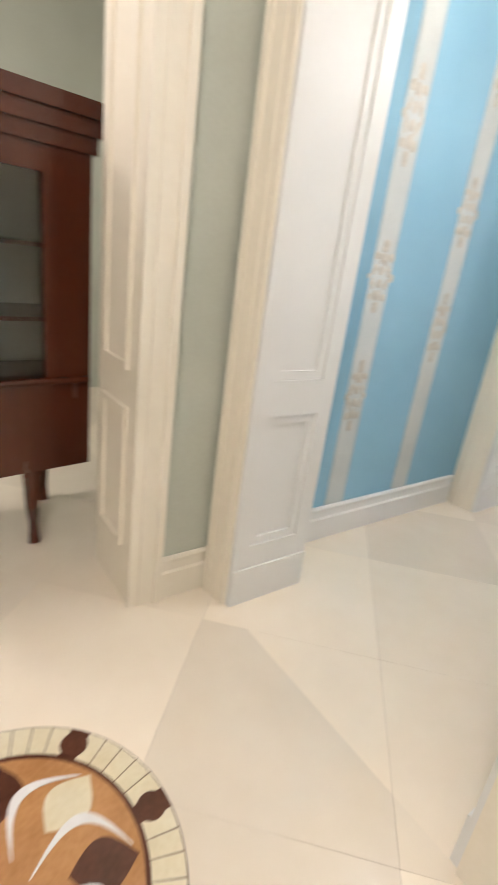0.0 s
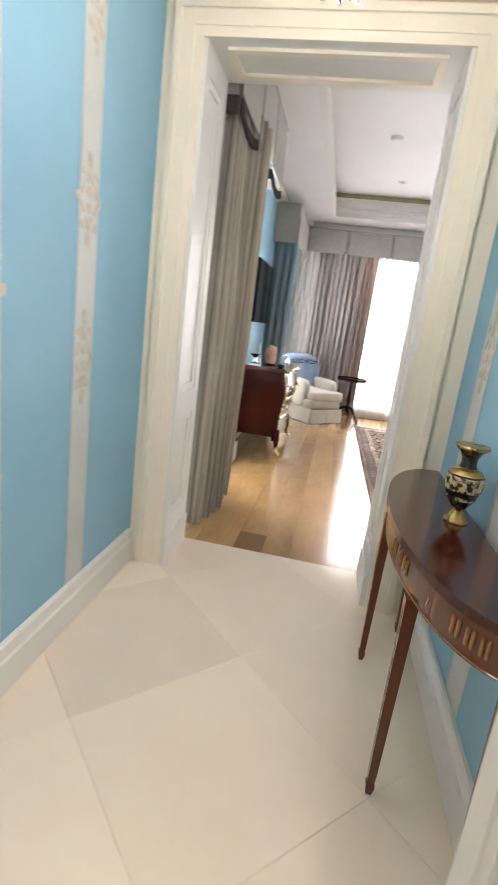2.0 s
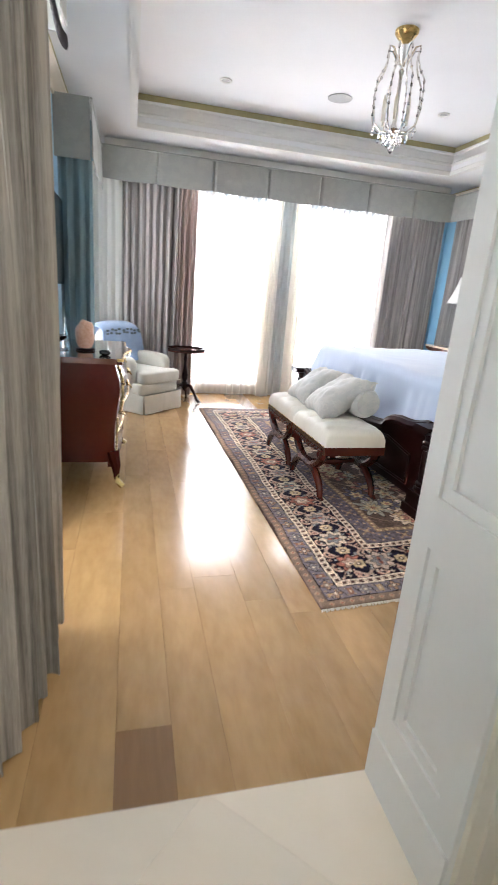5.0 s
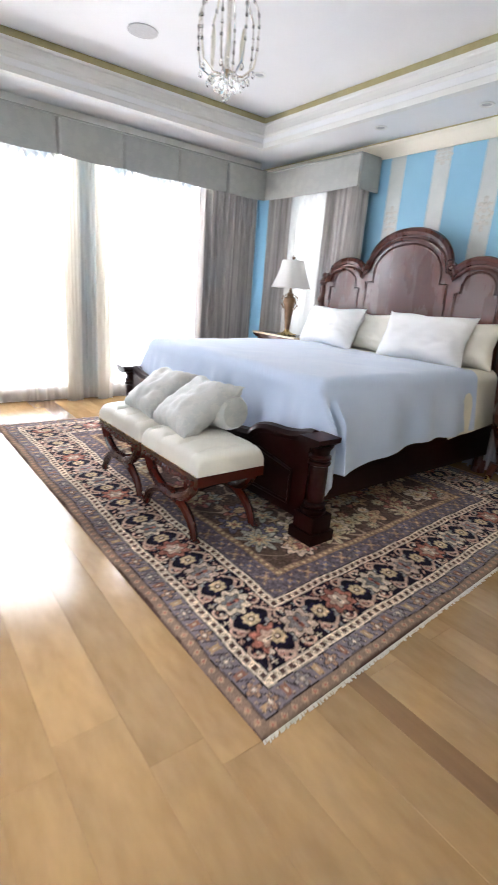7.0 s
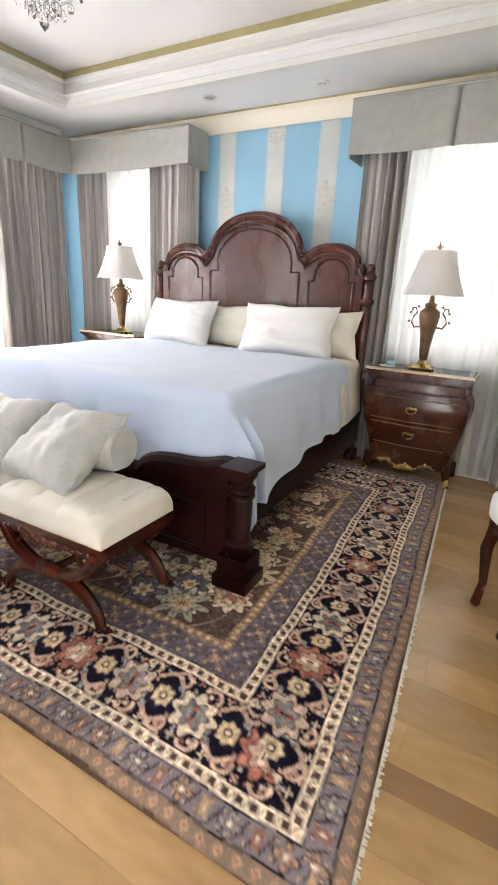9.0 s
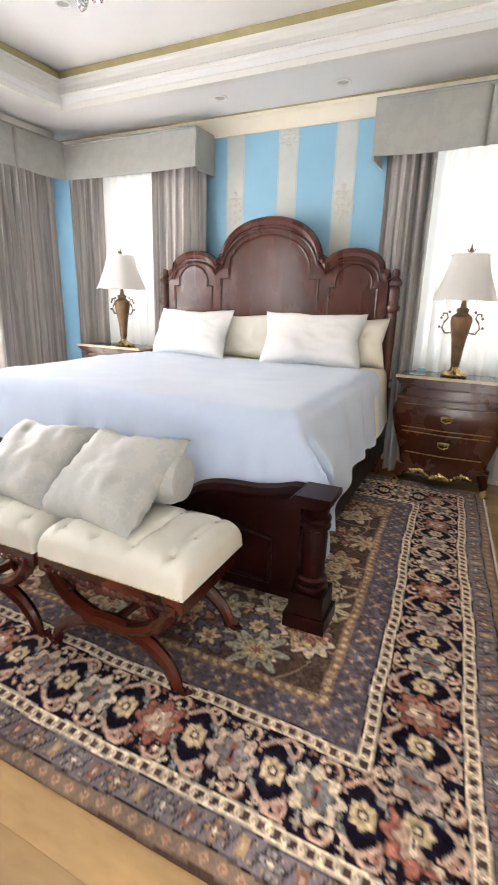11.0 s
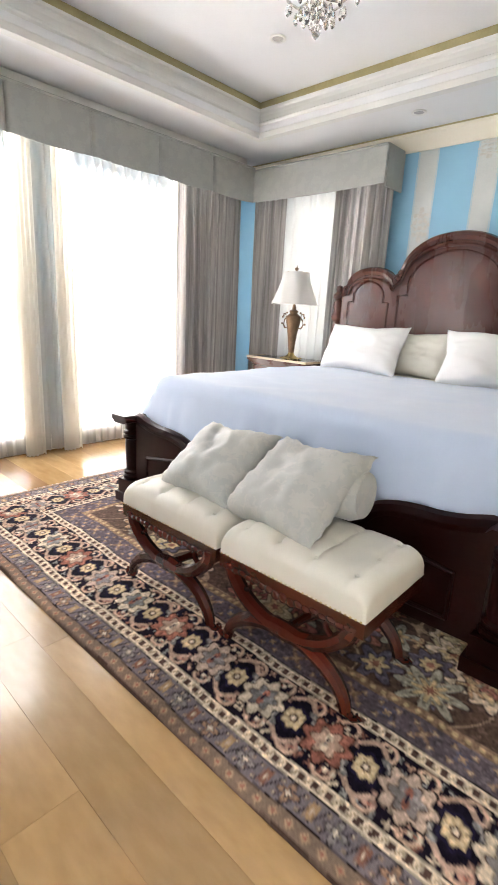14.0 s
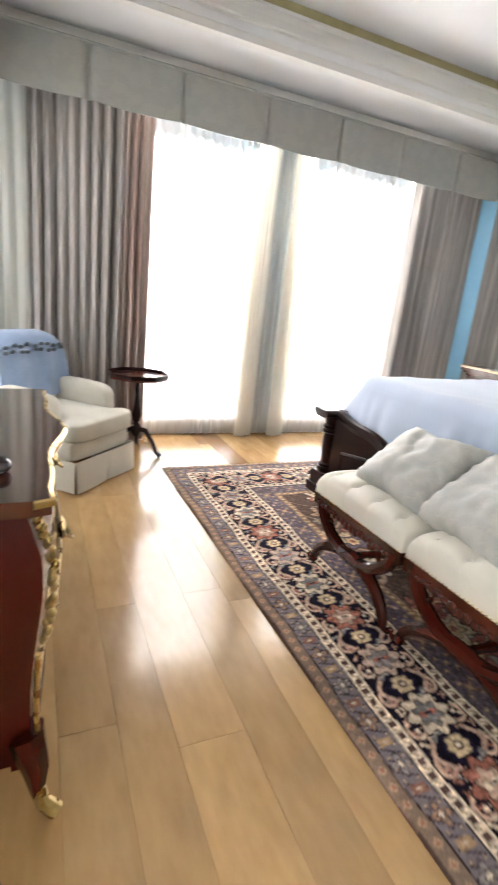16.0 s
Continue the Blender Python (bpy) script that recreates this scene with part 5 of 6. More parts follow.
o = thing("television", pose(WX, 7.18, 1.21), "black flat television on the blue wall", "television")
part("screen", box(B(), 0.05, -0.43, 0.012, 0.056, 0.43, 0.60), M_BLACK, o)
part("housing", box(B(), 0.02, -0.44, 0.0, 0.05, 0.44, 0.612), M_BLACK, o, bevel=0.006)
part("bracket", box(B(), 0.0, -0.12, 0.2, 0.02, 0.12, 0.4), M_BLACK, o)

# ---- armchair and tripod table by the windows ----
ch = thing("armchair", pose(-0.648, 8.602, 0, 0, 0, 46), "cream skirted club armchair facing the bed", "armchair")
# local -y is the front
part("seat_box", blob(B(), (0, 0.02, 0.245), (0.292, 0.318, 0.062), 9, 48, 14), M_UPHOL, ch, "upholstered front band", smooth=True)


def t_cushion(q):
    """The cushion widens in front of the arms."""
    k = 1 / (1 + math.exp((q.y + 0.17) * 60))
    return Vector((q.x * (0.70 + 0.30 * k), q.y, q.z * (1 + 0.12 * math.cos(q.x * 5) * math.cos(q.y * 4))))


part("seat_cushion", blob(B(), (0, -0.03, 0.362), (0.300, 0.300, 0.062), 7, 60, 16, t_cushion), M_UPHOL, ch, "plump T-shaped seat cushion", smooth=True)
f = B()
tube(f, [(-0.296, -0.30, 0.306), (0.0, -0.308, 0.306), (0.296, -0.30, 0.306)], 0.006, 6)
part("front_welt", f, M_UPHOL, ch, smooth=True)


def skirt_f(u, v):
    p = u * 4
    k, t = int(min(p, 3.9999)), p - int(min(p, 3.9999))
    c = [(-0.285, -0.315), (0.285, -0.315), (0.285, 0.36), (-0.285, 0.36), (-0.285, -0.315)]
    x, y = c[k][0] + (c[k + 1][0] - c[k][0]) * t, c[k][1] + (c[k + 1][1] - c[k][1]) * t
    pl = 0.006 * math.sin(t * 9 + k) * v - 0.012 * math.exp(-((t - 0.5) / 0.02) ** 2) * v
    nx, ny = ((0, -1), (1, 0), (0, 1), (-1, 0))[k]
    return (x + nx * (pl + 0.012 * v), y + ny * (pl + 0.012 * v), 0.195 - 0.188 * v)


part("skirt", sheet(B(), skirt_f, 120, 5, 0.006), M_UPHOL, ch, "gathered fabric skirt", smooth=True)
for s in (-1, 1):
    f = blob(B(), (s * 0.255, 0.10, 0.38), (0.062, 0.255, 0.185), 5, 36, 18, lambda q: Vector((q.x * (1 + 0.12 * (q.z > 0.1)), q.y, q.z - 0.04 * max(0, -q.y) ** 1.0)))
    part("arm", f, M_UPHOL, ch, smooth=True)
f = blob(B(), (0, 0.33, 0.53), (0.30, 0.085, 0.30), 3.0, 36, 18, lambda q: Vector((q.x, q.y + 0.12 * max(0, q.z), q.z)))
part("backrest", f, M_UPHOL, ch, smooth=True)


def throw_f(u, v):
    a = (u - 0.5) * 0.54
    z = 0.90 - 0.055 * (2 * u - 1) ** 4
    r = 0.11
    if v < 0.4:
        t = v / 0.4
        return (a * (1 + 0.1 * (1 - t)), 0.205 + 0.055 * t + 0.008 * math.sin(u * 17), 0.50 + (z - 0.56) * t)
    if v < 0.65:
        t = (v - 0.4) / 0.25 * math.pi
        return (a, 0.26 + 0.115 * (1 - math.cos(t)), z - 0.06 + 0.075 * math.sin(t))
    t = (v - 0.65) / 0.35
    return (a, 0.49 + 0.01 * math.sin(u * 15), z - 0.06 - 0.22 * t)


tw = tagged(part("throw_blanket", sheet(B(), throw_f, 40, 44, 0.012), M_THROW, smooth=True), "pale blue throw with dark leaf border over the chair back", "throw")
tw.matrix_world = pose(-0.648, 8.602, -0.045, 0, 0, 46)
f = B()
rnd = random.Random(4)
for i in range(9):
    a = -0.22 + 0.055 * i
    for k in range(2):
        blob(f, (a + rnd.uniform(-0.012, 0.012), 0.244 + 0.006 * k, 0.80 + 0.03 * k + rnd.uniform(-0.01, 0.01)), (0.022, 0.006, 0.012), 2, 8, 6)
part("leaf_border", f, M_LEAF, tw)["kind"] = "stuff"

tt = thing("tripod_table", pose(-0.14, 8.93, 0), "small mahogany tripod table with a galleried octagonal top", "side table")
OCT = [(0.222 * math.cos(math.pi * (k + 0.5) / 4), 0.222 * math.sin(math.pi * (k + 0.5) / 4)) for k in range(8)]
part("tabletop", prism(B(), OCT, "z", 0.574, 0.59), M_WALNUT, tt, "polished octagonal top", bevel=0.004)
f = B()
outer, inner = [(x * 1.01, y * 1.01) for x, y in OCT], [(x * 0.965, y * 0.965) for x, y in OCT]
for k in range(8):
    prism(f, [outer[k], outer[(k + 1) % 8], inner[(k + 1) % 8], inner[k]], "z", 0.588, 0.614)
bmesh.ops.remove_doubles(f, verts=f.verts, dist=0.0003)
part("gallery", f, M_MAHOG, tt, "raised rim of the top")
f = lathe(B(), [(0.05, 0.572), (0.03, 0.555), (0.016, 0.53), (0.02, 0.50), (0.015, 0.44), (0.024, 0.36), (0.036, 0.30), (0.028, 0.25), (0.018, 0.235), (0.034, 0.215), (0.034, 0.16), (0.02, 0.13), (0.01, 0.12)], 0, 0, 16)
part("pedestal", f, M_MAHOG, tt, smooth=True)
for k in range(3):
    a = radians(-42 + 120 * k)
    f = tube(B(), [(r * math.cos(a), r * math.sin(a), z) for r, z in ((0.02, 0.19), (0.08, 0.185), (0.14, 0.11), (0.175, 0.035), (0.215, 0.012))], 0.020, 8, [1, 1, 0.8, 0.7, 0.9])
    part("leg", f, M_MAHOG, tt, smooth=True)

# vanity stool by the south wall
o = thing("vanity_stool", pose(1.48, 4.583, 0, 0, 0, 30), "white padded stool with dark cabriole legs", "stool")
part("seat", blob(B(), (0, 0, 0.485), (0.155, 0.255, 0.075), 5, 36, 16), M_LINEN, o, "white padded seat", smooth=True)
part("seat_rail", box(B(), -0.125, -0.225, 0.37, 0.125, 0.225, 0.42), M_CURULE, o, bevel=0.006)
for sx in (-1, 1):
    for sy in (-1, 1):
        f = tube(B(), [(sx * 0.100, sy * 0.20, 0.40), (sx * 0.118, sy * 0.218, 0.28), (sx * 0.108, sy * 0.208, 0.12), (sx * 0.118, sy * 0.218, 0.012)], 0.026, 8, [1.2, 1.0, 0.65, 0.8])
        part("leg", f, M_CURULE, o, smooth=True)

# ---- ceiling fittings ----
for x, y, z in ((2.834, 7.277, SOFF), (2.915, 6.40, SOFF), (0.0, 7.99, TRAY), (1.97, 7.86, TRAY), (0.093, 5.81, TRAY)):
    o = thing("downlight", pose(x, y, z), "white recessed ceiling downlight, switched off", "downlight", "ceiling downlights")
    part("trim_ring", lathe(B(), [(0.052, -0.001), (0.054, -0.006), (0.048, -0.010), (0.038, -0.008), (0.035, -0.003)], 0, 0, 24), M_WHITE, o, smooth=True)
    part("lens", lathe(B(), [(0.0355, -0.0030), (0.030, -0.0036), (0.004, -0.0040)], 0, 0, 18), M_GRILLE, o)
o = thing("ceiling_speaker", pose(0.99, 7.92, TRAY), "round white ceiling loudspeaker grille", "ceiling speaker")
part("grille", lathe(B(), [(0.105, -0.001), (0.105, -0.006), (0.098, -0.008), (0.02, -0.009)], 0, 0, 28), M_GRILLE, o)
o = thing("smoke_detector", pose(-0.19, 6.72, TRAY), "small white round smoke detector", "smoke detector")
part("housing", lathe(B(), [(0.055, 0), (0.055, -0.015), (0.045, -0.030), (0.02, -0.034)], 0, 0, 20), M_WHITE, o, smooth=True)


def drop(bm, x, y, z, s):
    lathe(bm, [(0.001, z), (0.35 * s, z - 0.5 * s), (0.5 * s, z - 1.2 * s), (0.3 * s, z - 1.7 * s), (0.001, z - 2.0 * s)], x, y, 6)


o = thing("chandelier", pose(0.95, 6.75, TRAY), "birdcage crystal chandelier with a gilt canopy", "chandelier")
part("canopy", lathe(B(), [(0.075, 0.0), (0.075, -0.015), (0.06, -0.035), (0.035, -0.055), (0.012, -0.07)], 0, 0, 22), M_GILT, o, "gilt ceiling canopy", smooth=True)
part("stem", lathe(B(), [(0.008, -0.06), (0.008, -0.20), (0.02, -0.22), (0.012, -0.25), (0.012, -0.52), (0.03, -0.55), (0.01, -0.58)], 0, 0, 12), M_CHROME, o, smooth=True)
for k in range(8):
    a = 2 * math.pi * k / 8
    f = B()
    pr = [(0.03, -0.18), (0.075, -0.10), (0.105, -0.095), (0.10, -0.16), (0.12, -0.22), (0.155, -0.28), (0.163, -0.36), (0.160, -0.46), (0.145, -0.535), (0.09, -0.575), (0.03, -0.57)]
    tube(f, [(r * math.cos(a), r * math.sin(a), z) for r, z in pr], 0.0055, 6)
    part("cage_arm", f, M_CHROME, o, "beaded silvery cage arm", smooth=True)
    f = B()
    for r, z, s in ((0.158, -0.30, 0.010), (0.163, -0.35, 0.010), (0.162, -0.40, 0.010), (0.160, -0.45, 0.010), (0.13, -0.24, 0.010)):
        blob(f, (r * math.cos(a), r * math.sin(a), z), (s, s, s), 2, 6, 4)
    for r, z, s in ((0.145, -0.545, 0.020), (0.10, -0.585, 0.022), (0.105, -0.105, 0.016), (0.06, -0.60, 0.024)):
        drop(f, r * math.cos(a), r * math.sin(a), z, s)
    part("crystal_strand", f, M_CRYSTAL, o, "clear cut crystal drops")["kind"] = "stuff"
f = B()
drop(f, 0, 0, -0.60, 0.05)
for k in range(6):
    a = 2 * math.pi * k / 6 + 0.3
    drop(f, 0.035 * math.cos(a), 0.035 * math.sin(a), -0.60, 0.028)
part("crystal_pendant", f, M_CRYSTAL, o)["kind"] = "stuff"
for k in range(6):
    a = 2 * math.pi * k / 6
    f = B()
    lathe(f, [(0.008, -0.52), (0.011, -0.46), (0.011, -0.40), (0.004, -0.37)], 0.09 * math.cos(a), 0.09 * math.sin(a), 8)
    part("candle_sleeve", f, M_IVORY, o, "ivory candle sleeve")
# ---- hall: console table, vase, chandelier ----
tb = thing("console_table", pose(HX1 - 0.03, 3.23, -0.06), "half-round inlaid mahogany console table against the wall", "console table")
# local -x is the front, local y the length
HL, DP = 0.575, 0.245


def demi(k, sx, sy):
    return [(0.0, -HL * sy)] + [(-DP * sx * math.sin(math.pi * i / 28) ** 0.85, -HL * sy * math.cos(math.pi * i / 28)) for i in range(1, 28)] + [(0.0, HL * sy)]


part("tabletop", prism(B(), demi(0, 1, 1), "z", 0.752, 0.775), M_TOPW, tb, "polished half-round top", bevel=0.004)
part("apron", prism(B(), [(x, y) for x, y in demi(0, 0.93, 0.965)], "z", 0.655, 0.752), M_TABLE, tb)
f = B()
pts = demi(0, 0.937, 0.972)
for z in (0.662, 0.745):
    tube(f, [(x, y, z) for x, y in pts], 0.0018, 6)
part("stringing", f, M_SATIN, tb, "pale line inlay")
f = B()
for i in range(3, 26):
    if i % 7 in (3, 4, 5):
        (x0, y0), (x1, y1) = pts[i], pts[i + 1]
        for t in (0.25, 0.65):
            x, y = x0 + (x1 - x0) * t, y0 + (y1 - y0) * t
            lathe(f, [(0.002, 0.685), (0.0042, 0.69), (0.0042, 0.722), (0.002, 0.727)], x, y, 8)
part("flute_inlay", f, M_SATIN, tb, "satinwood flute inlay")["kind"] = "stuff"
for lx, ly in ((-0.196, -0.285), (-0.196, 0.285), (-0.035, -0.525), (-0.035, 0.525)):
    f = B()
    pr = [(0.024, 0.66), (0.022, 0.60), (0.0185, 0.35), (0.015, 0.12), (0.0125, 0.10), (0.017, 0.095), (0.016, 0.08), (0.010, 0.06)]
    lathe(f, [(r * 1.0, z) for r, z in pr], lx, ly, 4)
    leg = part("leg", f, M_TABLE, tb, "tapered square leg with spade foot")
    f = B()
    for z in range(8):
        xf = lx - 0.707 * (0.0229 - 0.000675 * z) - 0.0007
        box(f, xf, ly - 0.003, 0.60 - z * 0.045, xf + 0.003, ly + 0.003, 0.622 - z * 0.045)
    part("leg_inlay", f, M_SATIN, leg)["kind"] = "stuff"

va = thing("vase", pose(0.025, 3.23, 0.7155), "black and gold glazed amphora vase on console table", "vase")
part("body", lathe(B(), [(0.010, 0.036), (0.018, 0.042), (0.032, 0.060), (0.044, 0.085), (0.052, 0.112), (0.053, 0.130), (0.049, 0.145), (0.036, 0.155), (0.025, 0.162), (0.021, 0.176), (0.022, 0.192), (0.030, 0.208), (0.044, 0.219), (0.0465, 0.223), (0.045, 0.227), (0.034, 0.220), (0.016, 0.195), (0.014, 0.165), (0.003, 0.16)], 0, 0, 28), M_VASE, va, smooth=True)
part("painted_band", lathe(B(), [(0.0485, 0.097), (0.0510, 0.103), (0.0535, 0.114), (0.0542, 0.130), (0.0515, 0.140)], 0, 0, 28), M_VASEG, va, "gold painted figure band", smooth=True)
part("lower_band", lathe(B(), [(0.0385, 0.070), (0.0420, 0.078), (0.0435, 0.081)], 0, 0, 28), M_VASEG, va, smooth=True)
part("shoulder_band", lathe(B(), [(0.0495, 0.1455), (0.0370, 0.1565), (0.0260, 0.1635)], 0, 0, 24), M_GILT, va, "gilt shoulder", smooth=True)
part("rim", lathe(B(), [(0.0440, 0.2175), (0.0475, 0.2225), (0.0455, 0.2280)], 0, 0, 24), M_GILT, va, smooth=True)
part("foot", lathe(B(), [(0.033, 0.0), (0.034, 0.004), (0.030, 0.010), (0.022, 0.022), (0.013, 0.034), (0.017, 0.040)], 0, 0, 12), M_GILT, va, "gilt fluted foot", smooth=True)

hc = thing("chandelier", pose(-0.50, 3.0, HC), "small crystal basket chandelier in the hall", "chandelier")
part("canopy", lathe(B(), [(0.07, 0), (0.07, -0.012), (0.04, -0.03), (0.01, -0.04)], 0, 0, 20), M_CHROME, hc, smooth=True)
part("stem", lathe(B(), [(0.006, -0.03), (0.006, -0.30), (0.02, -0.32), (0.006, -0.34)], 0, 0, 10), M_CHROME, hc)
for r, z in ((0.17, -0.36), (0.13, -0.43)):
    f = B()
    tube(f, [(r * math.cos(a), r * math.sin(a), z) for a in [2 * math.pi * i / 32 for i in range(33)]], 0.006, 6)
    for k in range(4):
        a = k * math.pi / 2
        tube(f, [(0.006 * math.cos(a), 0.006 * math.sin(a), -0.32), (r * 0.6 * math.cos(a), r * 0.6 * math.sin(a), (z - 0.33) / 2 - 0.02), (r * math.cos(a), r * math.sin(a), z)], 0.004, 6)
    part("hoop", f, M_CHROME, hc, smooth=True)
rnd = random.Random(3)
for k, (r, z, n) in enumerate(((0.175, -0.365, 22), (0.14, -0.42, 18), (0.13, -0.44, 18), (0.09, -0.49, 12), (0.05, -0.53, 8))):
    f = B()
    for i in range(n):
        a = 2 * math.pi * i / n + k
        rr = r + rnd.uniform(-0.008, 0.008)
        drop(f, rr * math.cos(a), rr * math.sin(a), z, 0.030)
        blob(f, (rr * math.cos(a), rr * math.sin(a), z + 0.008), (0.008, 0.008, 0.008), 2, 6, 4)
    part("crystal_tier", f, M_CRYSTAL, hc, "ring of clear crystal drops")["kind"] = "stuff"

# ---- sitting room: display cabinet ----
cb = thing("display_cabinet", pose(-1.645, 1.45, 0, 0, 0, 8), "tall red mahogany display cabinet with glazed door", "display cabinet")
part("side_panel", box(B(), -0.42, 0.40, 0.33, 0.0, 0.43, 1.46), M_CABINET, cb)
part("side_panel", box(B(), -0.42, -0.43, 0.33, 0.0, -0.40, 1.46), M_CABINET, cb)
part("back_panel", box(B(), -0.42, -0.40, 0.33, -0.40, 0.40, 1.46), M_GREEN, cb)
f = B()
for a, b, c, d in ((-0.40, 0.40, 0.33, 0.68), (-0.40, 0.40, 1.38, 1.46), (-0.40, -0.30, 0.68, 1.38), (0.26, 0.40, 0.68, 1.38)):
    box(f, -0.03, a, c, 0.0, b, d)
part("door_frame", f, M_CABINET, cb, bevel=0.006)
part("pane", box(B(), -0.018, -0.31, 0.67, -0.012, 0.27, 1.39), M_GLASS, cb)
for z in (0.66, 0.90, 1.15):
    part("shelf", box(B(), -0.40, -0.40, z, -0.04, 0.40, z + 0.015), M_CABINET, cb)
for d, a, b in ((0.015, 1.46, 1.51), (0.03, 1.51, 1.56), (0.05, 1.56, 1.61)):
    part("cornice_moulding", box(B(), -0.43, -0.43 - d, a, d, 0.43 + d, b), M_CABINET, cb, bevel=0.008)
f = B()
tube(f, [(0.012, -0.42, 0.69), (0.012, 0.42, 0.69)], 0.014, 8)
part("waist_moulding", f, M_CABINET, cb)
for x, w in ((-0.38, 0.38), (-0.04, 0.21)):
    for y in (-w, w):
        part("leg", tube(B(), [(x, y, 0.34), (x, y, 0.16), (x + 0.01, y, 0.0)], 0.03, 8, [1.2, 0.9, 0.8]), M_CABINET, cb, smooth=True)

# ---- rug ----
RUG = [Vector((0.035, 4.925)), Vector((2.945, 5.19)), Vector((2.96, 8.62)), Vector((-0.02, 8.55))]
RW, RL = 2.92, 3.62


def rug_paint(U, V):
    """Colours of the knotted pile at places U along the short side and V along the long side, in metres."""
    navy, black, cream, slate, rust = (0.020, 0.016, 0.055), (0.018, 0.013, 0.016), (0.50, 0.455, 0.36), (0.150, 0.137, 0.166), (0.27, 0.100, 0.070)
    tan, brown, teal, gold, rose = (0.30, 0.21, 0.13), (0.095, 0.058, 0.042), (0.140, 0.150, 0.160), (0.36, 0.29, 0.165), (0.34, 0.205, 0.165)
    C = np.zeros(U.shape + (3,))
    sides = np.stack([U, V, RW - U, RL - V])
    k = np.argmin(sides, axis=0)
    s = np.min(sides, axis=0)
    horiz = (k == 1) | (k == 3)
    a = np.where(horiz, U, V)
    half = np.where(horiz, RW, RL) / 2
    a = a - half

    def put(mask, colour):
        C[mask] = colour

    def unit(period, shift=0.0):
        q = (a + shift) / period
        n = np.floor(q + 0.5)
        return (q - n) * period, n.astype(int)

    def flower(x, y, r, petals, depth=0.25, turn=0.0):
        an = np.arctan2(y, x)
        return np.hypot(x, y) / (r * (1 - depth + depth * np.cos(petals * an + turn)))

    put(s >= 0, brown)
    # narrow tan guard at the edge
    x, n = unit(0.050)
    g = (s > 0.006) & (s < 0.050)
    put(g, (0.185, 0.137, 0.100))
    put(g & (np.abs(x) + np.abs(s - 0.028) < 0.015), tan)
    put(g & (np.abs(x) + np.abs(s - 0.028) < 0.007), rust)
    put((s > 0.050) & (s < 0.055), black)
    # slate border
    g = (s >= 0.055) & (s < 0.130)
    put(g, slate)
    y = s - 0.0925
    x, n = unit(0.036)
    put(g & (np.hypot(x, np.abs(y) - 0.023) < 0.0075), (0.20, 0.145, 0.125))
    put(g & (np.hypot(x, np.abs(y) - 0.023) < 0.0035), (0.33, 0.29, 0.23))
    x, n = unit(0.036, 0.018)
    put(g & (np.abs(x + 0.5 * y) < 0.0035) & (np.abs(y) < 0.03), (0.060, 0.050, 0.060))
    x, n = unit(0.150)
    fl = flower(x, y, 0.036, 4, 0.3)
    odd = n % 2 == 0
    put(g & (fl < 1.1), np.array((0.055, 0.048, 0.055)))
    put(g & (fl < 0.88) & odd, (0.20, 0.195, 0.20))
    put(g & (fl < 0.88) & ~odd, (0.27, 0.17, 0.11))
    put(g & (fl < 0.5), (0.085, 0.070, 0.075))
    put(g & (fl < 0.3), cream)
    x, n = unit(0.150, 0.075)
    fl = np.maximum(np.abs(x) / 0.016, np.abs(y) / 0.028) + 0.25 * np.abs(np.sin(x * 300))
    put(g & (fl < 1), np.where((n % 2 == 0)[g & (fl < 1)][:, None], np.array((0.22, 0.105, 0.070)), np.array((0.29, 0.20, 0.105))))
    put(g & (fl < 0.45), (0.40, 0.34, 0.25))
    # cream guard with small dark blocks
    for lo, hi in ((0.135, 0.178), (0.425, 0.468)):
        g = (s >= lo - 0.005) & (s < hi + 0.005)
        put(g, black)
        g = (s >= lo) & (s < hi)
        put(g, cream)
        x, n = unit(0.044)
        y = s - (lo + hi) / 2
        put(g & (np.abs(x) < 0.011) & (np.abs(y) < 0.012), (0.105, 0.060, 0.050))
        x, n = unit(0.044, 0.022)
        put(g & (np.abs(x + y * 0.7) < 0.004) & (np.abs(y) < 0.014), (0.24, 0.20, 0.13))
    # wide navy border with palmettes, rosettes and curling vines
    g = (s >= 0.183) & (s < 0.420)
    put(g, np.array((0.019, 0.012, 0.032)))
    y = s - 0.3015
    P = 0.250
    cell = 0.040
    ci, cj = np.floor(a / cell).astype(int), np.floor(y / cell).astype(int)
    h = (ci * 73856093 ^ cj * 19349663) % 9973 / 9973.0
    px, py = a - (ci + 0.5) * cell - 0.008 * (h - 0.5), y - (cj + 0.5) * cell - 0.010 * np.cos(h * 40)
    lf = flower(px, py, 0.0165, 2 + (ci + cj) % 3, 0.45, h * 6.0)
    for lo, hi, c_ in ((0, 0.3, (0.40, 0.345, 0.26)), (0.3, 0.5, (0.235, 0.10, 0.07)), (0.5, 0.72, (0.20, 0.22, 0.225)), (0.72, 0.9, (0.35, 0.22, 0.165))):
        put(g & (lf < 1) & (h >= lo) & (h < hi), c_)
    for sh, amp in ((0.0, 0.070), (P, 0.070)):
        vy = amp * np.sin(math.pi * (a + sh) / P)
        put(g & (np.abs(y - vy) < 0.0100), (0.42, 0.30, 0.235))
    x, n = unit(P / 2, 0.03)
    for yy in (-0.085, 0.085):
        ring = np.abs(np.hypot(x, (y - yy) * 1.0) - 0.030)
        put(g & (ring < 0.0060), (0.40, 0.285, 0.215))
        lf = flower(x - 0.018 * np.sign(yy), y - yy, 0.020, 2, 0.45, 0.9 * (n % 2))
        put(g & (lf < 1), np.where((n % 2 == 0)[g & (lf < 1)][:, None], np.array(cream) * 0.85, np.array((0.33, 0.20, 0.16))))
        put(g & (lf < 0.4), rust)
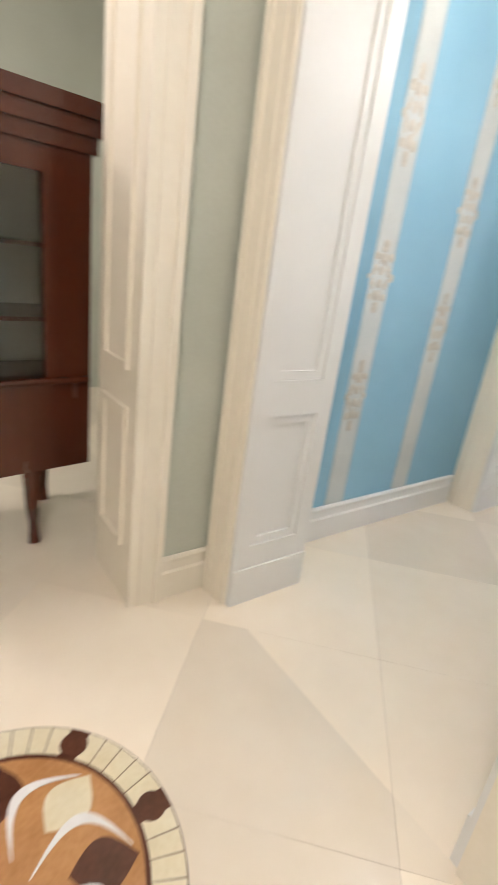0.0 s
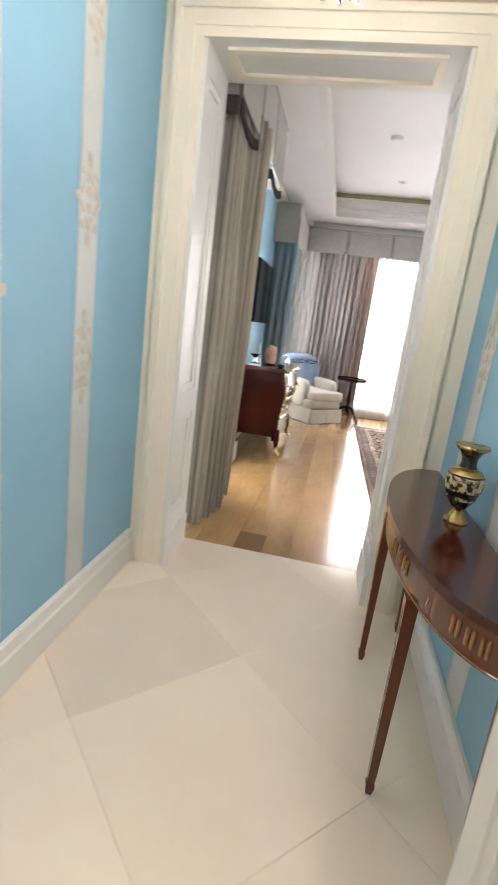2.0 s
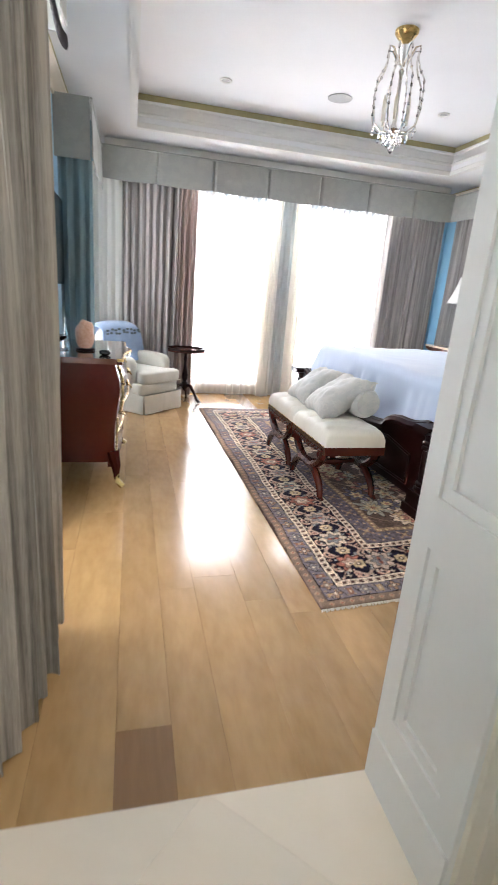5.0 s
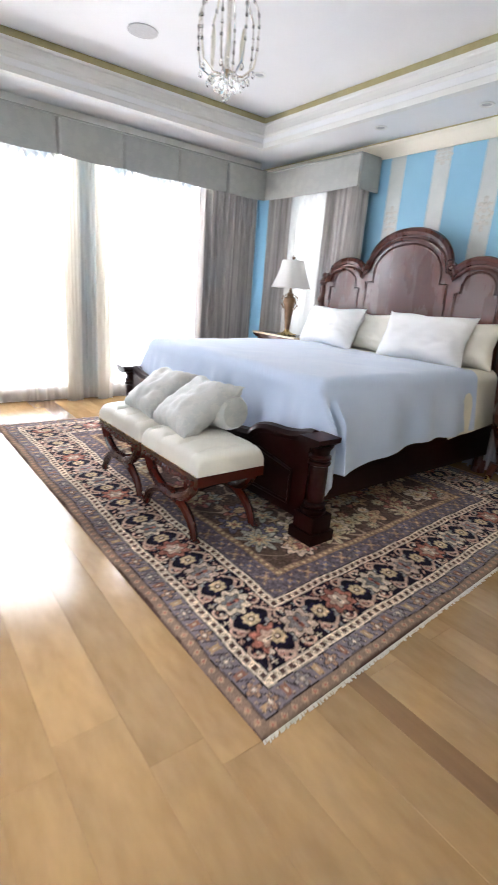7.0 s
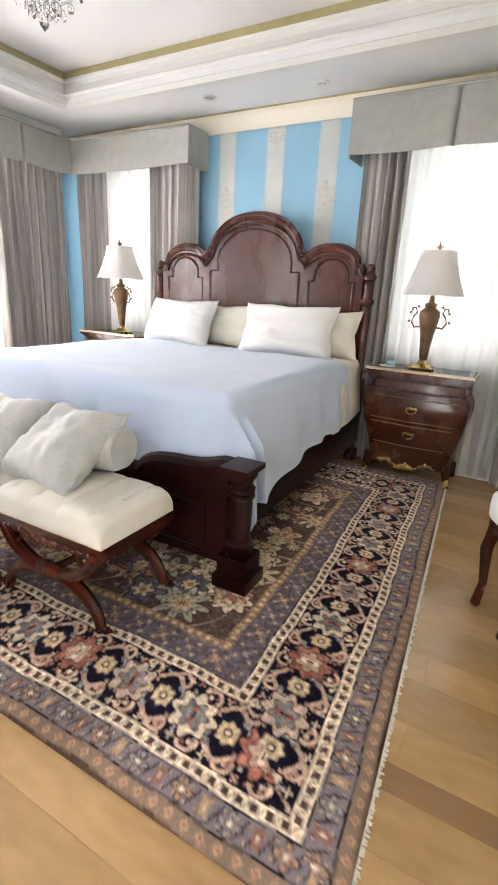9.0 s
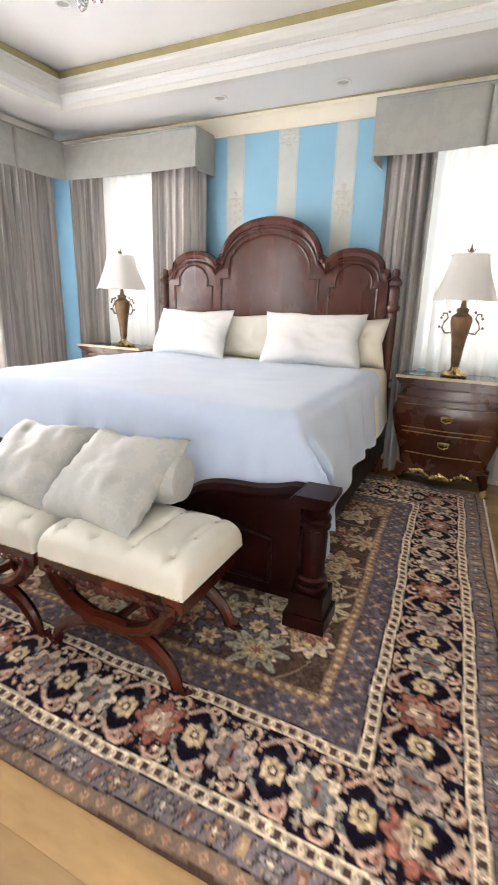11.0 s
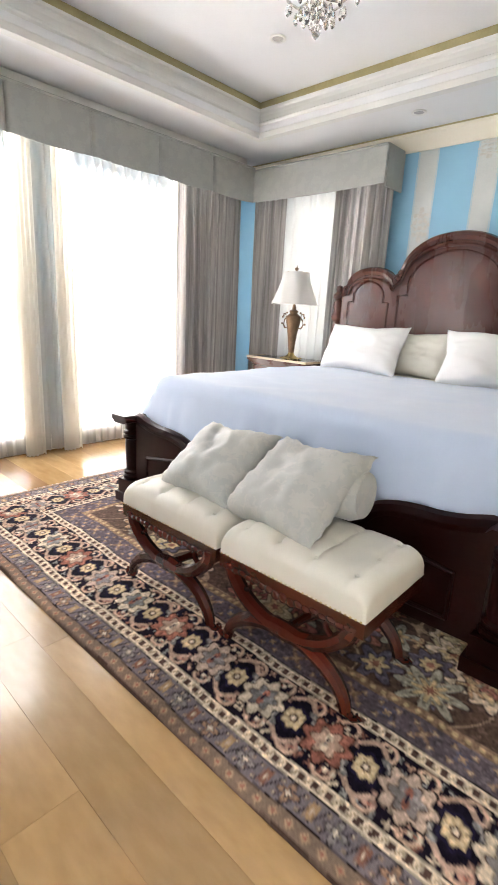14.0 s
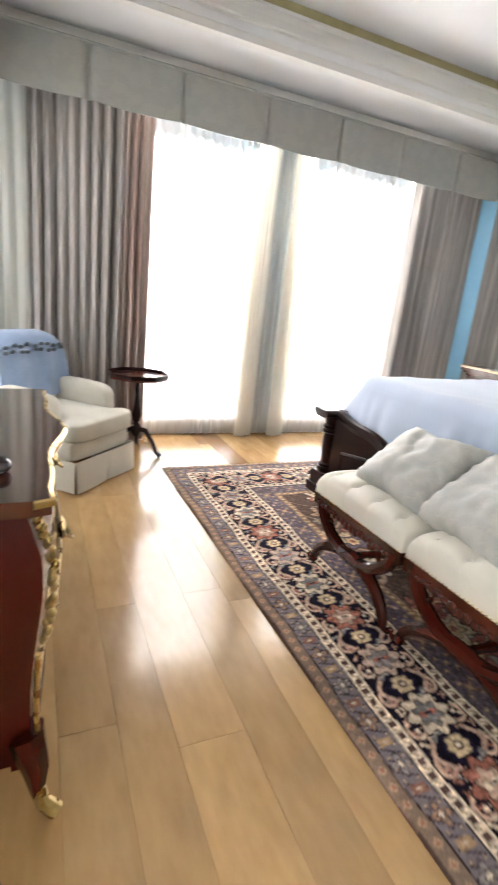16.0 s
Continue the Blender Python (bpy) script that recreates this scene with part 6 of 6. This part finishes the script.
    x, n = unit(P, P / 2)
    hoop = np.hypot(x, y * 0.9) + 0.006 * np.cos(6 * np.arctan2(y, x))
    put(g & (hoop < 0.082), (0.015, 0.011, 0.030))
    put(g & (np.abs(hoop - 0.080) < 0.0075), (0.33, 0.235, 0.185))
    for e in (-1, 1):
        lf = flower((x - e * 0.062), y + e * 0.045, 0.034, 3, 0.35, 1.2 * e)
        put(g & (lf < 1), teal)
        put(g & (lf < 0.55), (0.26, 0.26, 0.25))
        lf = flower((x - e * 0.066), y - e * 0.052, 0.024, 5, 0.35, e)
        put(g & (lf < 1), np.array(rose) * 0.9)
        put(g & (lf < 0.4), cream)
    fl = flower(x, y, 0.042, 8, 0.10)
    put(g & (fl < 1.35), navy)
    put(g & (fl < 1), gold)
    put(g & (fl < 0.80) & (np.cos(8 * np.arctan2(y, x)) > 0.2), (0.43, 0.37, 0.24))
    put(g & (fl < 0.42), brown)
    put(g & (fl < 0.22), cream)
    x, n = unit(P)
    kind = n % 3
    fl = flower(x, y, 0.085, 8, 0.14)
    for t, o_, i_, c_ in ((0, rust, (0.30, 0.22, 0.17), cream), (1, (0.40, 0.36, 0.28), teal, rust), (2, (0.34, 0.27, 0.22), (0.17, 0.165, 0.175), (0.26, 0.10, 0.07))):
        m = g & (kind == t)
        put(m & (fl < 1.10), black)
        put(m & (fl < 1.0), o_)
        f2 = flower(x, y, 0.058, 6, 0.18, 0.5)
        put(m & (f2 < 1.0), brown)
        put(m & (f2 < 0.9), i_)
        f3 = flower(x, y * 0.75, 0.026, 2, 0.45, math.pi)
        put(m & (f3 < 1.0), c_)
        put(m & (f3 < 0.45), navy)
    # inner slate border
    g = (s >= 0.473) & (s < 0.585)
    put(g, (0.112, 0.096, 0.124))
    x, n = unit(0.120)
    y = s - 0.529
    fl = flower(x, y, 0.032, 4, 0.3, math.pi)
    put(g & (fl < 1), np.where((n % 2 == 0)[g & (fl < 1)][:, None], np.array((0.20, 0.13, 0.10)), np.array((0.10, 0.10, 0.16))))
    put(g & (fl < 0.5), tan)
    x, n = unit(0.060, 0.03)
    fl2 = flower(x, np.abs(y) - 0.030, 0.013, 3, 0.3, n * 1.0)
    put(g & (fl2 < 1), (0.245, 0.165, 0.115))
    put(g & (fl2 < 0.4), (0.36, 0.30, 0.20))
    g = (s >= 0.585) & (s < 0.625)
    put(g, (0.21, 0.14, 0.09))
    x, n = unit(0.040)
    put(g & (np.hypot(x, s - 0.605) < 0.010), (0.36, 0.28, 0.15))
    # field with large scattered flowers
    g = s >= 0.625
    put(g, (0.105, 0.070, 0.055))
    vine = np.abs(np.sin(U * 17 + 2.2 * np.sin(V * 9)) + np.sin(V * 15 + 2.0 * np.sin(U * 11)))
    put(g & (vine < 0.10), (0.27, 0.20, 0.14))
    rr = np.random.RandomState(5)
    for i in range(430):
        cu, cv, r = rr.uniform(0.65, RW - 0.65), rr.uniform(0.65, RL - 0.65), rr.uniform(0.022, 0.105) if i < 400 else rr.uniform(0.09, 0.13)
        pick = [(0.34, 0.31, 0.20), (0.23, 0.24, 0.20), (0.30, 0.20, 0.12), (0.24, 0.10, 0.08), (0.10, 0.095, 0.14), (0.40, 0.35, 0.27)][rr.randint(6)]
        fl = flower(U - cu, V - cv, r, rr.randint(5, 10), rr.uniform(0.12, 0.35), rr.uniform(0, 6))
        m = g & (fl < 1.12)
        put(m, (0.06, 0.04, 0.04))
        put(g & (fl < 1), pick)
        put(g & (fl < 0.62), np.array(pick) * 0.55)
        put(g & (fl < 0.5), (0.37, 0.30, 0.17))
        put(g & (fl < 0.22), (0.22, 0.10, 0.07))
    age = 1 + 0.10 * np.sin(V * 3.1 + 0.6 * np.sin(U * 4)) + 0.07 * np.sin(V * 11 + 1.0)
    C = C * age[..., None]
    for cell, share, gain in ((0.013, 0.22, 1.28), (0.011, 0.25, 0.74), (0.027, 0.15, 1.2)):
        ci, cj = np.floor((U + 0.3 * V) / cell).astype(int), np.floor((V - 0.3 * U) / cell).astype(int)
        h = (ci * 73856093 ^ cj * 19349663) % 9973 / 9973.0
        C = np.where(((h < share) & (s > 0.13))[..., None], C * gain, C)
    grey = C.mean(axis=-1, keepdims=True)
    C = grey + 0.85 * (C - grey)
    return C * np.array((1.06, 0.97, 0.92)) * (0.60 + 0.92 * np.clip(grey / 0.2, 0, 1))


def rug():
    st = 0.0062
    nu, nv = int(RW / st), int(RL / st)
    uu, vv = np.meshgrid(np.linspace(0, RW, nu + 1), np.linspace(0, RL, nv + 1), indexing="ij")
    s, t = uu / RW, vv / RL
    xy = [RUG[0][i] * (1 - s) * (1 - t) + RUG[1][i] * s * (1 - t) + RUG[2][i] * s * t + RUG[3][i] * (1 - s) * t for i in (0, 1)]
    edge = np.minimum(np.minimum(uu, RW - uu), np.minimum(vv, RL - vv))
    z = 0.003 + 0.009 * np.clip(edge / 0.012, 0, 1) + 0.0012 * np.sin(uu * 5.1 + 1.3 * np.sin(vv * 3.7)) * np.clip(edge / 0.1, 0, 1)
    co = np.stack([xy[0], xy[1], z], axis=-1).reshape(-1, 3)
    i, j = np.meshgrid(np.arange(nu), np.arange(nv), indexing="ij")
    a = (i * (nv + 1) + j).ravel()
    quads = np.stack([a, a + nv + 1, a + nv + 2, a + 1], axis=-1)
    me = bpy.data.meshes.new("rug_pile")
    me.vertices.add(len(co))
    me.vertices.foreach_set("co", co.ravel().astype(np.float32))
    me.loops.add(quads.size)
    me.loops.foreach_set("vertex_index", quads.ravel().astype(np.int32))
    me.polygons.add(len(quads))
    me.polygons.foreach_set("loop_start", (np.arange(len(quads)) * 4).astype(np.int32))
    me.update(calc_edges=True)
    wob_u = uu + 0.006 * np.sin(vv * 6.1) + 0.003 * np.sin(vv * 23 + uu * 5)
    wob_v = vv + 0.006 * np.sin(uu * 5.3 + 1) + 0.003 * np.sin(uu * 21 + vv * 4)
    C = sum(rug_paint(np.clip(wob_u + du, 0, RW), np.clip(wob_v + dv, 0, RL)) for du in (-0.0016, 0.0016) for dv in (-0.0016, 0.0016)).reshape(-1, 3) / 4
    C = C * np.random.RandomState(3).uniform(0.86, 1.14, (len(C), 1))
    at = me.color_attributes.new("dye", "FLOAT_COLOR", "POINT")
    at.data.foreach_set("color", np.concatenate([C, np.ones((len(C), 1))], axis=1).ravel().astype(np.float32))
    m = mat("wool_pile", (0.8, 0.8, 0.8), (1.15, 1.12, 1.08), 0.95, 4, 0.3, fine=420, spread=0.3)
    n, l = m.node_tree.nodes, m.node_tree.links
    b = n["Principled BSDF"]
    src = b.inputs["Base Color"].links[0].from_socket
    dye, mx = n.new("ShaderNodeAttribute"), n.new("ShaderNodeMix")
    dye.attribute_name = "dye"
    mx.data_type, mx.blend_type = "RGBA", "MULTIPLY"
    mx.inputs["Factor"].default_value = 1.0
    l.new(dye.outputs["Color"], mx.inputs["A"])
    l.new(src, mx.inputs["B"])
    l.new(mx.outputs["Result"], b.inputs["Base Color"])
    b.inputs["Specular IOR Level"].default_value = 0.06
    b.inputs["Sheen Weight"].default_value = 0.30
    b.inputs["Sheen Roughness"].default_value = 0.25
    me.materials.append(m)
    o = thing("rug", pose(0, 0, 0), "worn hand-knotted oriental rug in navy, rust and cream", "rug")
    ob = new("knotted_wool", me)
    ob.parent = o
    f = B()
    rnd = random.Random(9)
    for p, q, out in ((RUG[0], RUG[1], -1), (RUG[3], RUG[2], 1)):
        k = 420
        for i in range(k):
            c = p + (q - p) * ((i + 0.5) / k)
            ln, dx = rnd.uniform(0.006, 0.016), rnd.uniform(-0.004, 0.004)
            v = [f.verts.new((c.x + e, c.y + d * out * ln + 0, h)) for e, d, h in ((-0.0032, -0.1, 0.006), (0.0032, -0.1, 0.006), (0.0032 + dx, 1, 0.0025), (-0.0032 + dx, 1, 0.0025))]
            w = [f.verts.new((u.co.x, u.co.y, u.co.z - 0.0015)) for u in v]
            f.faces.new(v)
            f.faces.new(w[::-1])
            for e in range(4):
                f.faces.new((v[e], w[e], w[(e + 1) % 4], v[(e + 1) % 4]))
    fr = part("fringe", f, M_FRINGE, o, "short cream cotton fringe")
    fr["kind"] = "stuff"


rug()

# ---- floors: marble tiles, inlaid medallion, oak planks ----
floor = structure("floor", box(B(), WX - 0.25, SY, -0.12, EX + 0.25, NY + 0.25, -0.010), M_JOINT, "wide-plank oiled oak bedroom floor", "floor")
rnd = random.Random(11)
GAP = 0.0004


def board(w, ln, m):
    f = B()
    x, y, t, c = w / 2 - GAP / 2, ln / 2 - GAP / 2, 0.0, 0.0005
    lo = [f.verts.new(p) for p in ((-x, -y, -0.009), (x, -y, -0.009), (x, y, -0.009), (-x, y, -0.009))]
    mi = [f.verts.new(p) for p in ((-x, -y, -c), (x, -y, -c), (x, y, -c), (-x, y, -c))]
    hi = [f.verts.new(p) for p in ((-x + c, -y + c, t), (x - c, -y + c, t), (x - c, y - c, t), (-x + c, y - c, t))]
    f.faces.new(hi)
    for a, b in ((lo, mi), (mi, hi)):
        for i in range(4):
            f.faces.new((a[i], a[(i + 1) % 4], b[(i + 1) % 4], b[i]))
    me = bpy.data.meshes.new("plank")
    f.to_mesh(me)
    f.free()
    me.materials.append(m)
    return me


boards = {}
x = WX
row = 0
WIDTHS = [0.17, 0.15, 0.22, 0.16, 0.15, 0.20, 0.17, 0.15, 0.20, 0.17, 0.09, 0.16, 0.20, 0.15, 0.22, 0.17]
while x < EX - 0.01:
    PW = WIDTHS[row % len(WIDTHS)]
    w = min(PW, EX - x)
    y = SY - [0.0, 0.75, 0.35, 1.05][row % 4] * 1.0
    if row == 4:
        y = 5.15 - 2.05
    if row == 3:
        y = 4.46 - 1.15
    while y < NY:
        ln = rnd.choice((1.15, 1.45, 1.75, 2.05))
        if row == 3 and y < 4:
            ln = 1.15
        if row == 4 and y < 7:
            ln = 2.05 if y < 5 else 1.91
        a, b = max(y, SY), min(y + ln, NY)
        if b - a > 0.02:
            dark = row == 10 and a < 5 or row == 3 and a < 4.3 or rnd.random() < 0.02
            key = (round(w, 3), round(b - a, 2), dark)
            if key not in boards:
                boards[key] = board(w, b - a, M_OAKD if dark else M_OAK)
            ob = new("plank", boards[key])
            ob.parent = floor
            ob.location = (x + w / 2, (a + b) / 2, 0)
        y += ln
    x += PW
    row += 1


def clip(poly, x0, y0, x1, y1):
    for ax, lim, sg in ((0, x0, 1), (0, x1, -1), (1, y0, 1), (1, y1, -1)):
        out = []
        for i in range(len(poly)):
            p, q = poly[i - 1], poly[i]
            dp, dq = (p[ax] - lim) * sg, (q[ax] - lim) * sg
            if (dp >= 0) != (dq >= 0):
                t = dp / (dp - dq)
                out.append((p[0] + (q[0] - p[0]) * t, p[1] + (q[1] - p[1]) * t))
            if dq >= 0:
                out.append(q)
        poly = out
        if len(poly) < 3:
            return []
    return poly


MX, MY, MR = -0.487, 1.306, 0.375
marble = structure("floor_hall", box(B(), -4.1, -1.35, -0.12, 2.35, SY, -0.010), M_GROUT, "polished cream marble tiles laid diagonally", "floor")
TS = 0.62
for i in range(-14, 15):
    for j in range(-14, 15):
        cx, cy = (i - j) * TS * 0.7071 - 0.55, (i + j) * TS * 0.7071 + 2.05
        h = TS * 0.7071 - 0.0006
        dia = [(cx - h, cy), (cx, cy - h), (cx + h, cy), (cx, cy + h)]
        for rect in ((-4.0, -1.2, 2.2, AY0), (-1.5, AY0, 0.3, SY), (-4.0, AY0, -1.5, 3.0)):
            p = clip(dia, *rect)
            if len(p) < 3 or cx < -2.9 and cy > 4:
                continue
            f = B()
            prism(f, p, "z", -0.009, 0.0)
            me = bpy.data.meshes.new("tile")
            f.to_mesh(me)
            f.free()
            me.materials.append(M_MARBLE)
            ob = new("tile", me)
            ob.parent = marble

md = tagged(thing("floor_medallion", pose(MX, MY, 0, 0, 0, 21), "round inlaid marble floor medallion with scrolled star", "medallion"), kind="structure")


def ring(bm, r0, r1, a0, a1, z, n=6):
    p = [(r0 * math.cos(a0 + (a1 - a0) * i / n), r0 * math.sin(a0 + (a1 - a0) * i / n)) for i in range(n + 1)]
    p += [(r1 * math.cos(a1 + (a0 - a1) * i / n), r1 * math.sin(a1 + (a0 - a1) * i / n)) for i in range(n + 1)]
    return prism(bm, p, "z", 0.0005, z)


f = B()
prism(f, [(MR * math.cos(2 * math.pi * i / 96), MR * math.sin(2 * math.pi * i / 96)) for i in range(96)], "z", 0.0003, 0.0015)
part("outer_line", f, M_BROWN, md, "dark brown marble line")
for k in range(48):
    a = 2 * math.pi * k / 48
    if k % 6 == 3:
        continue
    part("rim_stone", ring(B(), MR * 0.80, MR * 0.992, a + 0.004, a + 2 * math.pi / 48 - 0.004, 0.0030, 3), M_IVMARB, md)
for k in range(8):
    a = 2 * math.pi * (6 * k + 3.5) / 48
    f = B()
    prism(f, [(0.89 * MR * math.cos(a) + 0.034 * math.cos(t), 0.89 * MR * math.sin(a) + 0.034 * math.sin(t)) for t in [2 * math.pi * i / 16 for i in range(16)]], "z", 0.0005, 0.0036)
    part("rim_disc", f, M_BROWN, md)
f = B()
prism(f, [(0.77 * MR * math.cos(2 * math.pi * i / 64), 0.77 * MR * math.sin(2 * math.pi * i / 64)) for i in range(64)], "z", 0.0005, 0.0024)
part("centre_field", f, M_RUST, md, "amber marble field")
for k in range(8):
    a = 2 * math.pi * k / 8 + 0.2
    f = B()
    p = []
    for i in range(13):
        t = i / 12
        p.append((0.14 + 0.14 * t, 0.06 * math.sin(math.pi * t) * (1 - 0.2 * t)))
    p = p + [(x, -y) for x, y in p[-2:0:-1]]
    q = [(x * math.cos(a) - y * math.sin(a), x * math.sin(a) + y * math.cos(a)) for x, y in p]
    prism(f, q, "z", 0.0006, 0.0032)
    part("petal", f, M_BROWN if k % 2 else M_IVMARB, md)
    f = B()
    pts = [(0.07 + 0.20 * t, 0.085 * math.sin(math.pi * t) + 0.02) for t in [i / 14 for i in range(15)]]
    l = []
    for i, (x, y) in enumerate(pts):
        wd = 0.012 * math.sin(math.pi * (i + 0.6) / 15.2)
        l.append(((x, y + wd), (x, y - wd)))
    poly = [u for u, _ in l] + [w for _, w in l[::-1]]
    prism(f, [(x * math.cos(a) - y * math.sin(a), x * math.sin(a) + y * math.cos(a)) for x, y in poly], "z", 0.0008, 0.0038)
    part("scroll", f, M_CARD, md, "white marble scroll")
